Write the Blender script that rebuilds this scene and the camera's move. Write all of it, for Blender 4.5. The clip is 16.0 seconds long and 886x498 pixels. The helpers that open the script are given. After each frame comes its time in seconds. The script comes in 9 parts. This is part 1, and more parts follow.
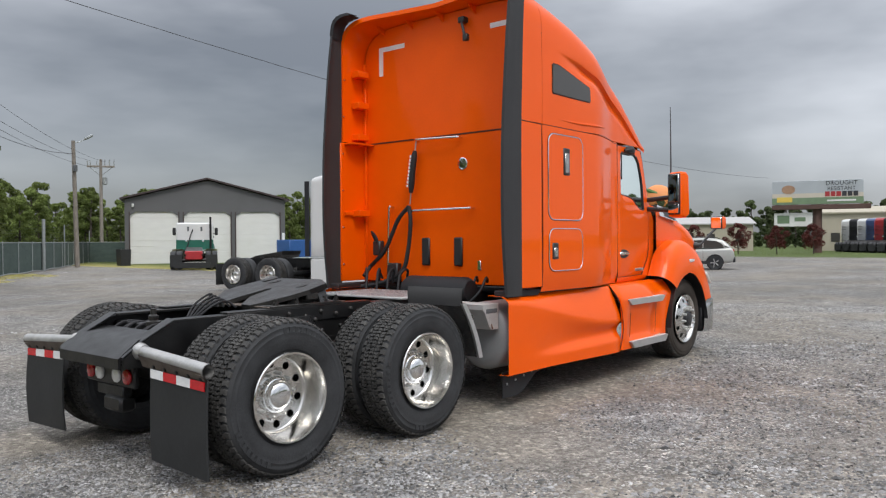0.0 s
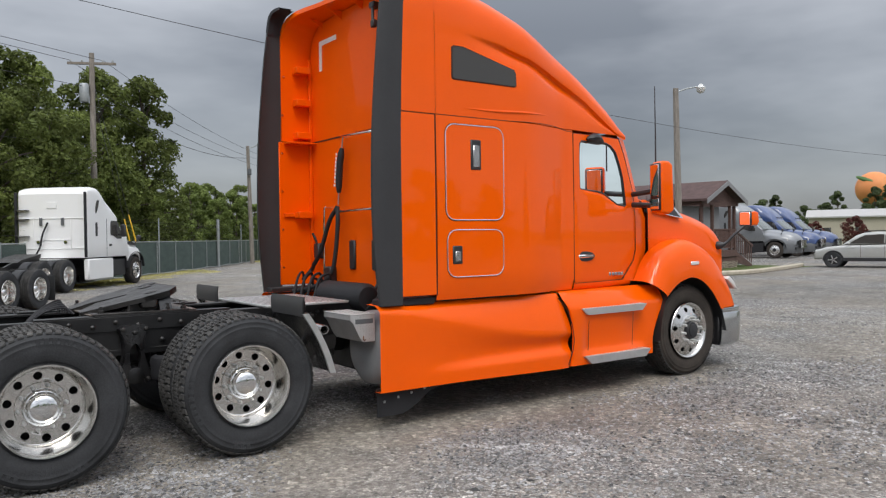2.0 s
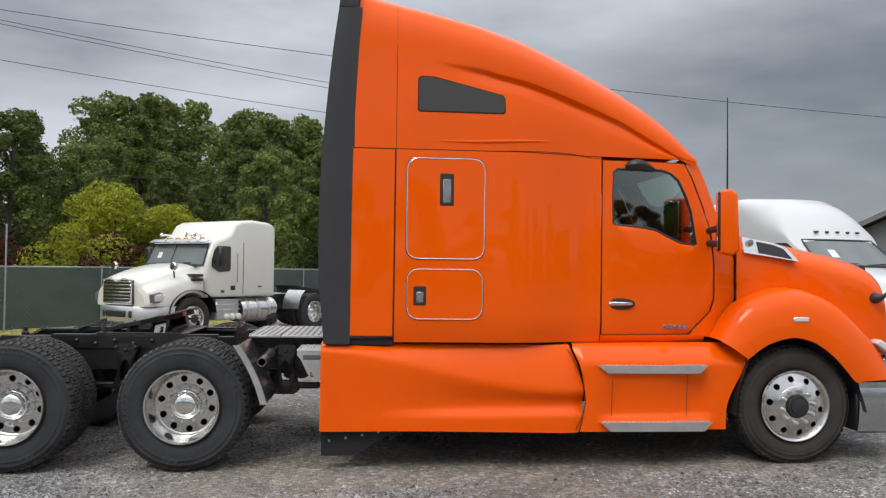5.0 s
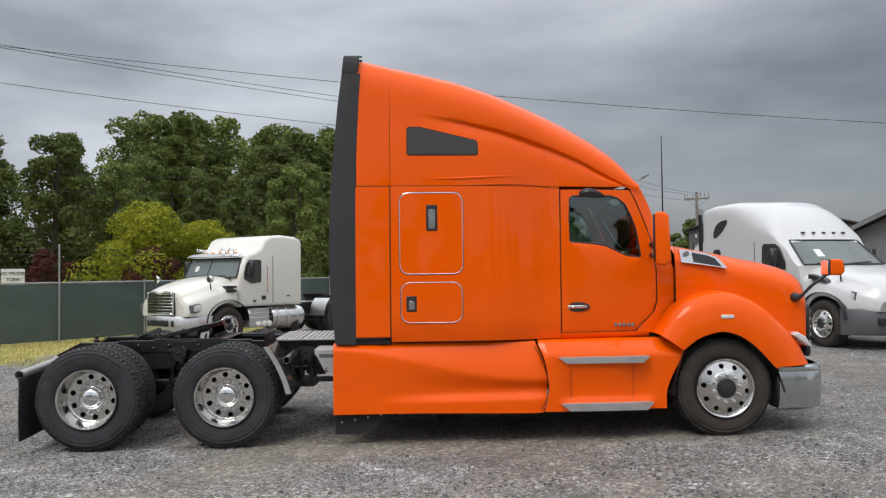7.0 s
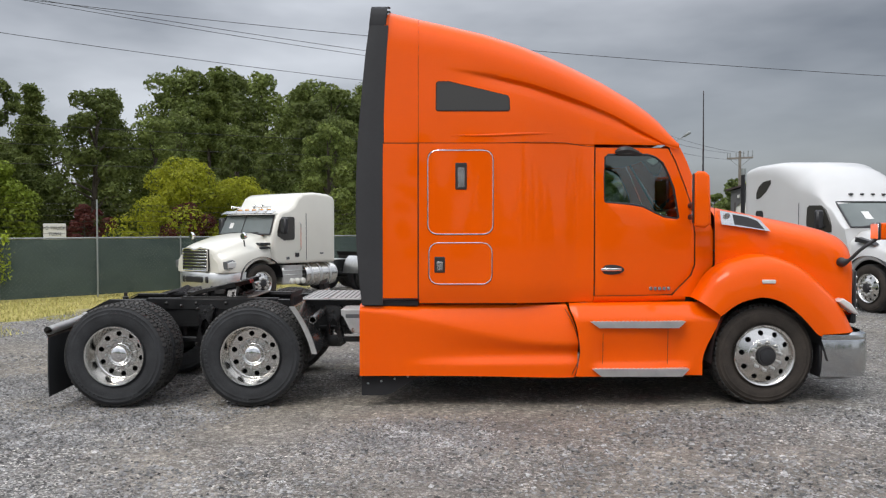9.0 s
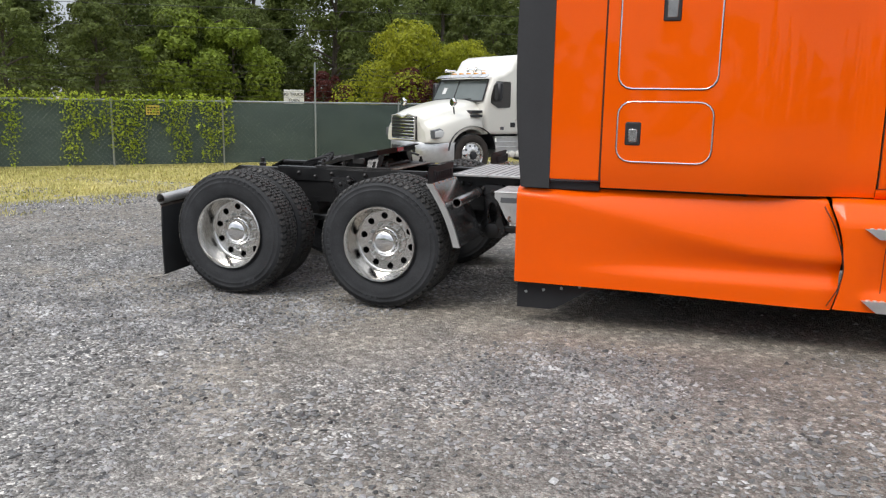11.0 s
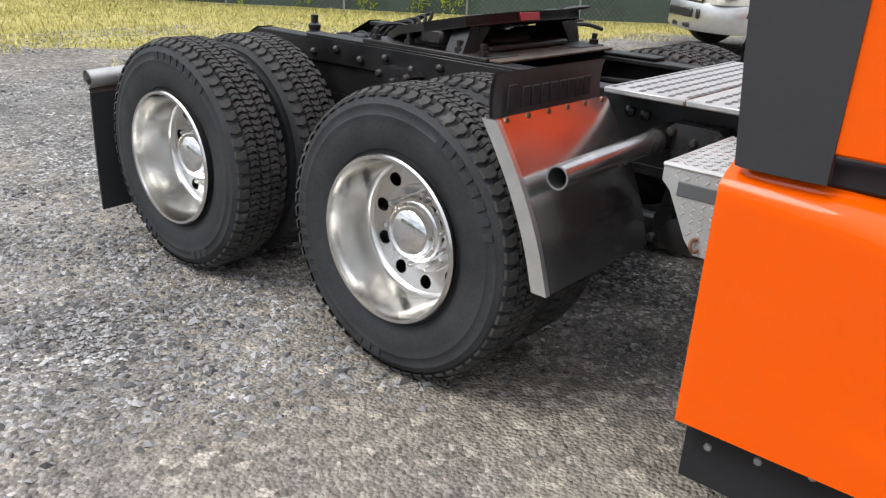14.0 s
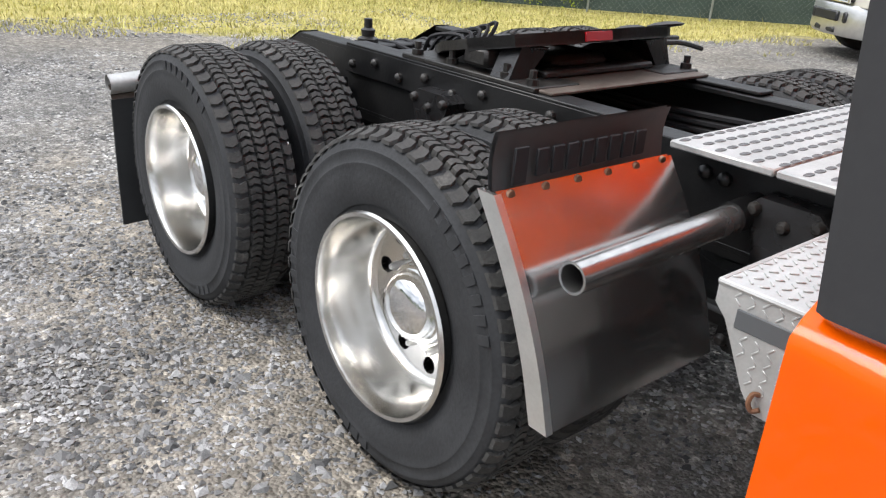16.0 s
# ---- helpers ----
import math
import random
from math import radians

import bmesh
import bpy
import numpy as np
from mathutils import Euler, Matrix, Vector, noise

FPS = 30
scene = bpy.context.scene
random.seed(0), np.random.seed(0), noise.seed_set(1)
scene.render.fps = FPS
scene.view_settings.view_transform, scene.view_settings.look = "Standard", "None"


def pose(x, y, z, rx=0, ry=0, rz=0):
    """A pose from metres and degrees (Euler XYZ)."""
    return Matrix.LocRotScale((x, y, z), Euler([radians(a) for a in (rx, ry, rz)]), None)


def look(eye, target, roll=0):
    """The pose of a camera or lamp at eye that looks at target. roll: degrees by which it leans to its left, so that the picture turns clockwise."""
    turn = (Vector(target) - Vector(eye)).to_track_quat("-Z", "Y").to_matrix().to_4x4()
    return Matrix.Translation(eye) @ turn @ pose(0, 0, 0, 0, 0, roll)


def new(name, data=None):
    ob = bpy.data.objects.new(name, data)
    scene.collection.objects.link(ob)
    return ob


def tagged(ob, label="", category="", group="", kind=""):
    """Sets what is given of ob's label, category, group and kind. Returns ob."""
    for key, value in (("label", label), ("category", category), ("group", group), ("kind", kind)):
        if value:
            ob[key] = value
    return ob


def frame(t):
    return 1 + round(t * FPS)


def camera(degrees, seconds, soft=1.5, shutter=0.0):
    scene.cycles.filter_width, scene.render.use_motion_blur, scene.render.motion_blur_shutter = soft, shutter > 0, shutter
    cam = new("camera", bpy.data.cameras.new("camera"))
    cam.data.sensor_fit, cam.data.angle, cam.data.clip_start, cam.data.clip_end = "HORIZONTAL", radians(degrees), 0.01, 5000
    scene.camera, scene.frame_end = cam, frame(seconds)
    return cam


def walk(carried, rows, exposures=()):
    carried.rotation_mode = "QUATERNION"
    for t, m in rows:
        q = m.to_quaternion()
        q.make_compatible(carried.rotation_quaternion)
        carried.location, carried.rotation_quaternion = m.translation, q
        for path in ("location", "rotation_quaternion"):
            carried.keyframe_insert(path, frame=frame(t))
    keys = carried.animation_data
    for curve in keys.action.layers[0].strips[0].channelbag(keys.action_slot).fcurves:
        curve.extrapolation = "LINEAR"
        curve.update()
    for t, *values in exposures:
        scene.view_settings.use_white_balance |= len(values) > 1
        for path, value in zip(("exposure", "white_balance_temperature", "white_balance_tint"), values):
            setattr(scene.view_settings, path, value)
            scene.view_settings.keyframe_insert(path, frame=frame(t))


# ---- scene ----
cam = camera(59.1, 16.0, 1.25)
PATH = [
    (0, (-3.834, -5.16, 1.504), (-2.306, -3.869, 1.481), -0.4),
    (0.5, (-3.315, -5.542, 1.512), (-1.889, -4.14, 1.538), -0.5),
    (1, (-2.73, -5.88, 1.492), (-1.313, -4.468, 1.473), -0.4),
    (1.5, (-2.091, -6.208, 1.55), (-0.787, -4.693, 1.588), -1.5),
    (2, (-1.444, -6.528, 1.544), (-0.284, -4.899, 1.514), -0.8),
    (2.5, (-0.778, -6.759, 1.587), (0.268, -5.054, 1.581), -0.4),
    (3, (-0.127, -6.993, 1.589), (0.765, -5.204, 1.601), -0.5),
    (3.5, (0.514, -7.118, 1.624), (1.307, -5.282, 1.663), 0.5),
    (4, (1.152, -7.277, 1.632), (1.696, -5.353, 1.69), 0.6),
    (4.5, (1.768, -7.282, 1.645), (2.082, -5.307, 1.671), 1.9),
    (4.7, (1.951, -7.321, 1.605), (2.156, -5.332, 1.645), 1.5),
    (6.8, (2.411, -8.907, 1.724), (2.541, -6.912, 1.792), -0.6),
    (7, (2.412, -8.987, 1.715), (2.517, -6.99, 1.772), -0.6),
    (7.5, (2.448, -9.034, 1.726), (2.52, -7.035, 1.769), -0.7),
    (8, (2.449, -9.045, 1.731), (2.519, -7.047, 1.762), -0.7),
    (8.2, (2.434, -9.039, 1.739), (2.504, -7.041, 1.758), -0.8),
    (10.3, (2.786, -7.588, 1.645), (2.504, -5.622, 1.411), 0.2),
    (10.5, (2.841, -7.334, 1.602), (2.488, -5.384, 1.332), -0.3),
    (11, (2.918, -6.645, 1.58), (2.319, -4.772, 1.211), 0.9),
    (11.5, (2.851, -5.954, 1.573), (2.118, -4.14, 1.159), 1.5),
    (12, (2.814, -5.239, 1.536), (1.937, -3.495, 1.104), 2.1),
    (12.5, (2.67, -4.578, 1.501), (1.722, -2.883, 1.023), 3.5),
    (13, (2.581, -3.944, 1.464), (1.545, -2.317, 0.936), 2.4),
    (13.5, (2.428, -3.398, 1.438), (1.339, -1.845, 0.804), 3.9),
    (14, (2.355, -2.953, 1.446), (1.17, -1.52, 0.711), 3.1),
    (14.5, (2.386, -2.589, 1.469), (1.068, -1.315, 0.669), 3.9),
    (15, (2.279, -2.401, 1.47), (0.976, -1.131, 0.639), 5.8),
    (15.5, (2.195, -2.324, 1.489), (0.861, -1.082, 0.665), 4.7),
    (16, (2.163, -2.299, 1.504), (0.781, -1.082, 0.723), 4.0),
]
walk(cam, [(t, look(eye, target, roll)) for t, eye, target, roll in PATH],
     [(0.0, 0.28), (1.0, 0.26), (2.5, 0.24), (3.5, 0.22), (4.5, 0.16), (7.0, 0.08), (8.2, 0.10), (10.3, 0.28), (11.0, 0.32), (11.8, 0.40), (13.0, 0.54), (14.0, 0.60), (15.0, 0.72), (16.0, 0.80)])

# ---- world and sun: a bright overcast day with a darker bank of cloud ahead of the truck ----
SUN_EL, SUN_AZ = radians(52), radians(209)
world = bpy.data.worlds.new("overcast_sky")
scene.world = world
world.use_nodes = True
wn, wl = world.node_tree.nodes, world.node_tree.links
wn.clear()


def wnode(kind, **kw):
    n = wn.new(kind)
    for k, v in kw.items():
        n.inputs[k].default_value = v
    return n


sky = wn.new("ShaderNodeTexSky")
sky.sky_type, sky.sun_disc, sky.sun_elevation, sky.sun_rotation = "NISHITA", False, SUN_EL, SUN_AZ
coord = wn.new("ShaderNodeTexCoord")
flat = wn.new("ShaderNodeMapping")
flat.inputs["Scale"].default_value = (1.0, 1.0, 3.2)
cloud = wnode("ShaderNodeTexNoise", Scale=2.1, Detail=5.0, Roughness=0.5)
ramp = wn.new("ShaderNodeValToRGB")
ramp.color_ramp.elements[0].position, ramp.color_ramp.elements[0].color = 0.35, (0.365, 0.385, 0.425, 1)
ramp.color_ramp.elements[1].position, ramp.color_ramp.elements[1].color = 0.68, (0.86, 0.89, 0.95, 1)
side = wn.new("ShaderNodeVectorMath")
side.operation = "DOT_PRODUCT"
side.inputs[1].default_value = (-0.59, -0.81, 0.80)
bank = wn.new("ShaderNodeMapRange")
bank.inputs["From Min"].default_value, bank.inputs["From Max"].default_value = -1.0, -0.48
bank.inputs["To Min"].default_value, bank.inputs["To Max"].default_value = 0.40, 1.14
mixb = wn.new("ShaderNodeMix")
mixb.data_type, mixb.blend_type = "RGBA", "MULTIPLY"
mixb.inputs[0].default_value = 1.0
bg_cloud = wnode("ShaderNodeBackground", Strength=0.62)
bg_sky = wnode("ShaderNodeBackground", Strength=0.014)
add = wn.new("ShaderNodeAddShader")
wout = wn.new("ShaderNodeOutputWorld")
wl.new(coord.outputs["Generated"], flat.inputs["Vector"])
wl.new(flat.outputs["Vector"], cloud.inputs["Vector"])
wl.new(cloud.outputs["Fac"], ramp.inputs["Fac"])
wl.new(coord.outputs["Generated"], side.inputs[0])
wl.new(side.outputs["Value"], bank.inputs["Value"])
# overcast skies are brightest overhead
up = wn.new("ShaderNodeSeparateXYZ")
rise = wn.new("ShaderNodeMapRange")
rise.inputs["From Min"].default_value, rise.inputs["From Max"].default_value = 0.25, 0.95
rise.inputs["To Min"].default_value, rise.inputs["To Max"].default_value = 1.0, 3.3
wl.new(coord.outputs["Generated"], up.inputs[0])
wl.new(up.outputs["Z"], rise.inputs["Value"])
mixz = wn.new("ShaderNodeMix")
mixz.data_type, mixz.blend_type = "RGBA", "MULTIPLY"
mixz.inputs[0].default_value = 1.0
wl.new(ramp.outputs["Color"], mixz.inputs[6])
wl.new(rise.outputs["Result"], mixz.inputs[7])
wl.new(mixz.outputs[2], mixb.inputs[6])
wl.new(bank.outputs["Result"], mixb.inputs[7])
wl.new(mixb.outputs[2], bg_cloud.inputs["Color"])
wl.new(sky.outputs["Color"], bg_sky.inputs["Color"])
wl.new(bg_cloud.outputs["Background"], add.inputs[0])
wl.new(bg_sky.outputs["Background"], add.inputs[1])
wl.new(add.outputs["Shader"], wout.inputs["Surface"])

sun_data = bpy.data.lights.new("sun", "SUN")
sun_data.energy, sun_data.angle, sun_data.color = 1.3, radians(24), (1.0, 0.96, 0.9)
sun = new("sun", sun_data)
sun.matrix_basis = look((-3, -5.6, 8.1), (0, 0, 0))


# ---- materials ----
def ramp_node(nt, stops):
    r = nt.nodes.new("ShaderNodeValToRGB")
    while len(r.color_ramp.elements) < len(stops):
        r.color_ramp.elements.new(0.5)
    for e, (p, c) in zip(r.color_ramp.elements, stops):
        e.position, e.color = p, (*c, 1)
    return r


def material(name, stops, rough=0.6, metal=0.0, scale=6.0, detail=5.0, bump=0.0, bump_scale=60.0, coat=0.0, rough_var=0.0,
             spec=0.5, island=0.0, per_object=0.0, stretch=(1, 1, 1), trans=0.0):
    """A procedural surface: two scales of variation in colour, fine relief and gloss."""
    m = bpy.data.materials.new(name)
    m.use_nodes = True
    nt = m.node_tree
    b = nt.nodes["Principled BSDF"]
    tc = nt.nodes.new("ShaderNodeTexCoord")
    mp = nt.nodes.new("ShaderNodeMapping")
    mp.inputs["Scale"].default_value = stretch
    nt.links.new(tc.outputs["Object"], mp.inputs["Vector"])
    big = nt.nodes.new("ShaderNodeTexNoise")
    big.inputs["Scale"].default_value, big.inputs["Detail"].default_value = scale, detail
    fine = nt.nodes.new("ShaderNodeTexNoise")
    fine.inputs["Scale"].default_value, fine.inputs["Detail"].default_value = bump_scale, 3.0
    for n in (big, fine):
        nt.links.new(mp.outputs["Vector"], n.inputs["Vector"])
    mix = nt.nodes.new("ShaderNodeMath")
    mix.operation = "MULTIPLY_ADD"
    mix.inputs[1].default_value = 0.3
    nt.links.new(fine.outputs["Fac"], mix.inputs[0])
    sc = nt.nodes.new("ShaderNodeMath")
    sc.operation = "MULTIPLY"
    sc.inputs[1].default_value = 0.7
    nt.links.new(big.outputs["Fac"], sc.inputs[0])
    nt.links.new(sc.outputs[0], mix.inputs[2])
    r = ramp_node(nt, stops)
    nt.links.new(mix.outputs[0], r.inputs["Fac"])
    col = r.outputs["Color"]
    for amount, source in ((island, "island"), (per_object, "object")):
        if amount:
            if source == "island":
                g = nt.nodes.new("ShaderNodeNewGeometry")
                rnd = g.outputs["Random Per Island"]
            else:
                g = nt.nodes.new("ShaderNodeObjectInfo")
                rnd = g.outputs["Random"]
            mr = nt.nodes.new("ShaderNodeMapRange")
            mr.inputs["To Min"].default_value, mr.inputs["To Max"].default_value = 1 - amount, 1 + amount
            nt.links.new(rnd, mr.inputs["Value"])
            hs = nt.nodes.new("ShaderNodeHueSaturation")
            nt.links.new(mr.outputs[0], hs.inputs["Value"])
            nt.links.new(col, hs.inputs["Color"])
            col = hs.outputs["Color"]
    nt.links.new(col, b.inputs["Base Color"])
    b.inputs["Metallic"].default_value, b.inputs["Roughness"].default_value = metal, rough
    b.inputs["Specular IOR Level"].default_value = spec
    b.inputs["Coat Weight"].default_value, b.inputs["Coat Roughness"].default_value = coat, 0.04
    if trans:
        b.inputs["Transmission Weight"].default_value = trans
    if rough_var:
        mr = nt.nodes.new("ShaderNodeMapRange")
        mr.inputs["To Min"].default_value, mr.inputs["To Max"].default_value = rough - rough_var, rough + rough_var
        nt.links.new(big.outputs["Fac"], mr.inputs["Value"])
        nt.links.new(mr.outputs[0], b.inputs["Roughness"])
    if bump:
        bp = nt.nodes.new("ShaderNodeBump")
        bp.inputs["Strength"].default_value, bp.inputs["Distance"].default_value = 1.0, bump
        nt.links.new(fine.outputs["Fac"], bp.inputs["Height"])
        nt.links.new(bp.outputs["Normal"], b.inputs["Normal"])
    return m


def two(c, k=0.12):
    return [(0.3, tuple(v * (1 - k) for v in c)), (0.7, tuple(v * (1 + k) for v in c))]


M_ORANGE = material("orange_paint", two((0.90, 0.108, 0.0004), 0.03), rough=0.36, coat=0.5, spec=0.03, scale=1.2, bump=0.0004, bump_scale=5)
M_ORANGE_IN = material("orange_paint_dusty", two((0.88, 0.104, 0.0005), 0.06), rough=0.45, coat=0.2, spec=0.08, scale=2.0)
M_WHITE = material("white_paint", two((0.62, 0.62, 0.615), 0.03), rough=0.35, coat=0.5, scale=1.5)
M_FRESH = material("bright_white_paint", two((0.84, 0.84, 0.83), 0.02), rough=0.4, coat=0.4, scale=1.5)
M_CREAM = material("cream_paint", two((0.74, 0.72, 0.64), 0.04), rough=0.38, coat=0.7, scale=1.5)
M_SILVERP = material("silver_paint", two((0.42, 0.42, 0.40), 0.05), rough=0.35, metal=0.35, coat=0.8)
M_GREYP = material("grey_paint", two((0.22, 0.23, 0.24), 0.06), rough=0.35, metal=0.3, coat=0.8)
M_BLUEP = material("blue_paint", two((0.03, 0.06, 0.17), 0.08), rough=0.3, coat=0.9)
M_GREENP = material("green_paint", two((0.012, 0.11, 0.075), 0.1), rough=0.35, coat=0.6)
M_REDP = material("red_paint", two((0.35, 0.015, 0.02), 0.1), rough=0.4, coat=0.4)
M_YELLOWP = material("yellow_paint", two((0.75, 0.45, 0.02), 0.08), rough=0.4, coat=0.4)
M_CHROME = material("chrome", two((0.83, 0.83, 0.82), 0.02), rough=0.06, metal=1.0, scale=3)
M_ALU = material("polished_aluminium", two((0.72, 0.705, 0.675), 0.06), rough=0.19, metal=1.0, rough_var=0.08, scale=9)
M_BRUSH = material("brushed_aluminium", two((0.69, 0.69, 0.68), 0.10), rough=0.34, metal=0.9, rough_var=0.12, scale=12, bump=0.0006, bump_scale=160)
M_DECKAL = material("weathered_aluminium", two((0.52, 0.52, 0.51), 0.16), rough=0.46, metal=0.5, rough_var=0.12, scale=9, bump=0.0006, bump_scale=120)
# dark metal tone: the shade in the deck slots is put into the colour
M_SLOT = material("painted_slot_shade", two((0.16, 0.16, 0.16), 0.2), rough=0.5, metal=0.6, scale=30)
M_SMEAR = material("smeared_stainless", [(0.3, (0.46, 0.452, 0.445)), (0.7, (0.68, 0.67, 0.66))], rough=0.15, metal=0.95, rough_var=0.14, scale=4, stretch=(1, 1, 0.5), bump=0.0012, bump_scale=7)
M_DULL = material("dull_cast_aluminium", [(0.3, (0.36, 0.355, 0.345)), (0.7, (0.56, 0.555, 0.54))], rough=0.5, metal=0.75, scale=9, rough_var=0.15, bump=0.001, bump_scale=60)
M_STEEL = material("stainless_steel", [(0.3, (0.30, 0.295, 0.29)), (0.7, (0.52, 0.51, 0.50))], rough=0.24, metal=0.9, rough_var=0.14, scale=7)
M_COPPER = material("tarnished_rivet", two((0.42, 0.24, 0.16), 0.2), rough=0.35, metal=0.9, scale=30)
M_TRIM = material("bright_trim", two((0.74, 0.74, 0.73), 0.04), rough=0.16, metal=0.9, scale=6)
M_BUMPER = material("bumper_chrome", two((0.52, 0.53, 0.54), 0.06), rough=0.17, metal=0.95, scale=3, rough_var=0.05)
M_NUT = material("satin_nut", two((0.60, 0.60, 0.59), 0.08), rough=0.32, metal=0.5, scale=20)
M_RUBBER = material("tyre_rubber", [(0.3, (0.020, 0.0207, 0.022)), (0.72, (0.052, 0.0535, 0.057))], rough=0.64, scale=5, bump=0.0015, bump_scale=90, rough_var=0.12, spec=0.28)
M_DUSTY = material("dusty_tyre_rubber", [(0.3, (0.028, 0.0245, 0.0215)), (0.72, (0.070, 0.058, 0.049))], rough=0.75, scale=5, bump=0.0015, bump_scale=90, rough_var=0.1, spec=0.2)
M_TREAD = material("tyre_tread", [(0.3, (0.020, 0.020, 0.020)), (0.58, (0.056, 0.054, 0.051)), (0.8, (0.16, 0.152, 0.138))], rough=0.85, scale=8, bump=0.002, bump_scale=120)
M_BLACKRUB = material("black_rubber", two((0.017, 0.017, 0.019), 0.2), rough=0.66, scale=3, bump=0.0008, bump_scale=50, spec=0.35)
M_ANTISAIL = material("grey_moulded_rubber", two((0.062, 0.061, 0.061), 0.12), rough=0.6, scale=3, bump=0.0006, bump_scale=40, spec=0.35)
M_GREYRUB = material("grey_rubber_gaiter", two((0.036, 0.036, 0.038), 0.12), rough=0.66, scale=3, bump=0.0006, bump_scale=40, spec=0.35)
M_FLAP = material("mud_flap_rubber", two((0.026, 0.027, 0.028), 0.2), rough=0.6, scale=4, bump=0.0008, bump_scale=30, spec=0.3)
M_FRAME = material("black_chassis_paint", [(0.3, (0.004, 0.004, 0.0045)), (0.72, (0.013, 0.0127, 0.0127))], rough=0.42, scale=7, rough_var=0.22, bump=0.001, bump_scale=60, spec=0.5)
M_GLOSSBLACK = material("black_casting_paint", two((0.012, 0.0115, 0.012), 0.3), rough=0.28, scale=9, rough_var=0.12, bump=0.002, bump_scale=35, spec=0.6)
M_GREASE = material("greasy_steel", [(0.25, (0.006, 0.006, 0.006)), (0.7, (0.032, 0.029, 0.026))], rough=0.45, scale=9, rough_var=0.25, bump=0.003, bump_scale=45)
M_RUSTY = material("worn_brown_steel", [(0.3, (0.07, 0.05, 0.038)), (0.75, (0.16, 0.135, 0.115))], rough=0.6, scale=10, metal=0.3, bump=0.001, bump_scale=80)
M_RUST = material("rusted_steel", [(0.3, (0.10, 0.045, 0.025)), (0.7, (0.24, 0.115, 0.06))], rough=0.8, scale=30, bump=0.001, bump_scale=90)
M_PLASTIC = material("dark_plastic", two((0.022, 0.022, 0.024), 0.15), rough=0.45, scale=4)
M_GREYPL = material("grey_plastic", two((0.10, 0.105, 0.11), 0.08), rough=0.5, scale=3)
M_TANK = material("grey_tank_paint", two((0.24, 0.245, 0.25), 0.08), rough=0.42, scale=3, coat=0.3)
M_SEAM = material("panel_gap", two((0.055, 0.012, 0.004), 0.1), rough=0.8)
M_DARKGLASS = material("dark_tinted_glass", two((0.05, 0.047, 0.043), 0.05), rough=0.22, spec=0.6, scale=1)
M_SCREENGLASS = material("greenish_windscreen", two((0.13, 0.15, 0.145), 0.15), rough=0.12, spec=0.6, scale=1.5)
M_RED = material("red_reflector", two((0.55, 0.012, 0.018), 0.12), rough=0.25, scale=30)
M_REFW = material("white_reflector", two((0.78, 0.78, 0.78), 0.06), rough=0.3, scale=30)
M_LENSRED = material("red_lamp_lens", two((0.36, 0.008, 0.012), 0.1), rough=0.2, coat=0.3)
M_LENS = material("clear_lamp_lens", two((0.62, 0.62, 0.60), 0.08), rough=0.12, coat=0.8)
M_AMBER = material("amber_lens", two((0.75, 0.32, 0.04), 0.1), rough=0.2, coat=0.6)
M_WIRE = material("wire", two((0.02, 0.02, 0.022), 0.1), rough=0.6)
M_GALV = material("galvanised_steel", two((0.34, 0.36, 0.36), 0.15), rough=0.5, metal=0.6, scale=8)
M_POLE = material("weathered_wood_pole", [(0.3, (0.15, 0.13, 0.11)), (0.7, (0.30, 0.27, 0.235))], rough=0.9, scale=3, stretch=(6, 6, 0.7), bump=0.004, bump_scale=40)
M_SCREEN = material("green_fence_screen", [(0.3, (0.046, 0.070, 0.062)), (0.72, (0.080, 0.112, 0.098))], rough=0.85, scale=1.6, stretch=(1, 1, 2.5), bump=0.004, bump_scale=40)
M_GARAGE = material("grey_metal_cladding", two((0.105, 0.105, 0.11), 0.06), rough=0.55, scale=1)
M_GARTRIM = material("dark_brown_trim", two((0.045, 0.03, 0.03), 0.1), rough=0.5)
M_ROLLER = material("white_roller_door", two((0.70, 0.70, 0.68), 0.05), rough=0.5, scale=1.5, stretch=(0.6, 0.6, 2))
M_ROOF = material("brown_shingle", [(0.3, (0.055, 0.032, 0.030)), (0.7, (0.105, 0.062, 0.056))], rough=0.9, scale=4, bump=0.004, bump_scale=30)
M_SIDING = material("grey_siding", two((0.20, 0.205, 0.21), 0.06), rough=0.7, scale=2)
M_DECK = material("brown_deck_wood", [(0.3, (0.065, 0.036, 0.030)), (0.7, (0.13, 0.075, 0.062))], rough=0.8, scale=5, stretch=(1, 1, 4), bump=0.002, bump_scale=40)
M_TAN = material("tan_building", two((0.42, 0.38, 0.30), 0.06), rough=0.8, scale=1)
M_KERB = material("pale_timber_kerb", [(0.3, (0.33, 0.29, 0.22)), (0.7, (0.5, 0.45, 0.36))], rough=0.9, scale=5)
M_BARK = material("bark", [(0.3, (0.045, 0.036, 0.028)), (0.7, (0.12, 0.10, 0.08))], rough=0.95, scale=6, stretch=(4, 4, 0.8), bump=0.01, bump_scale=25)


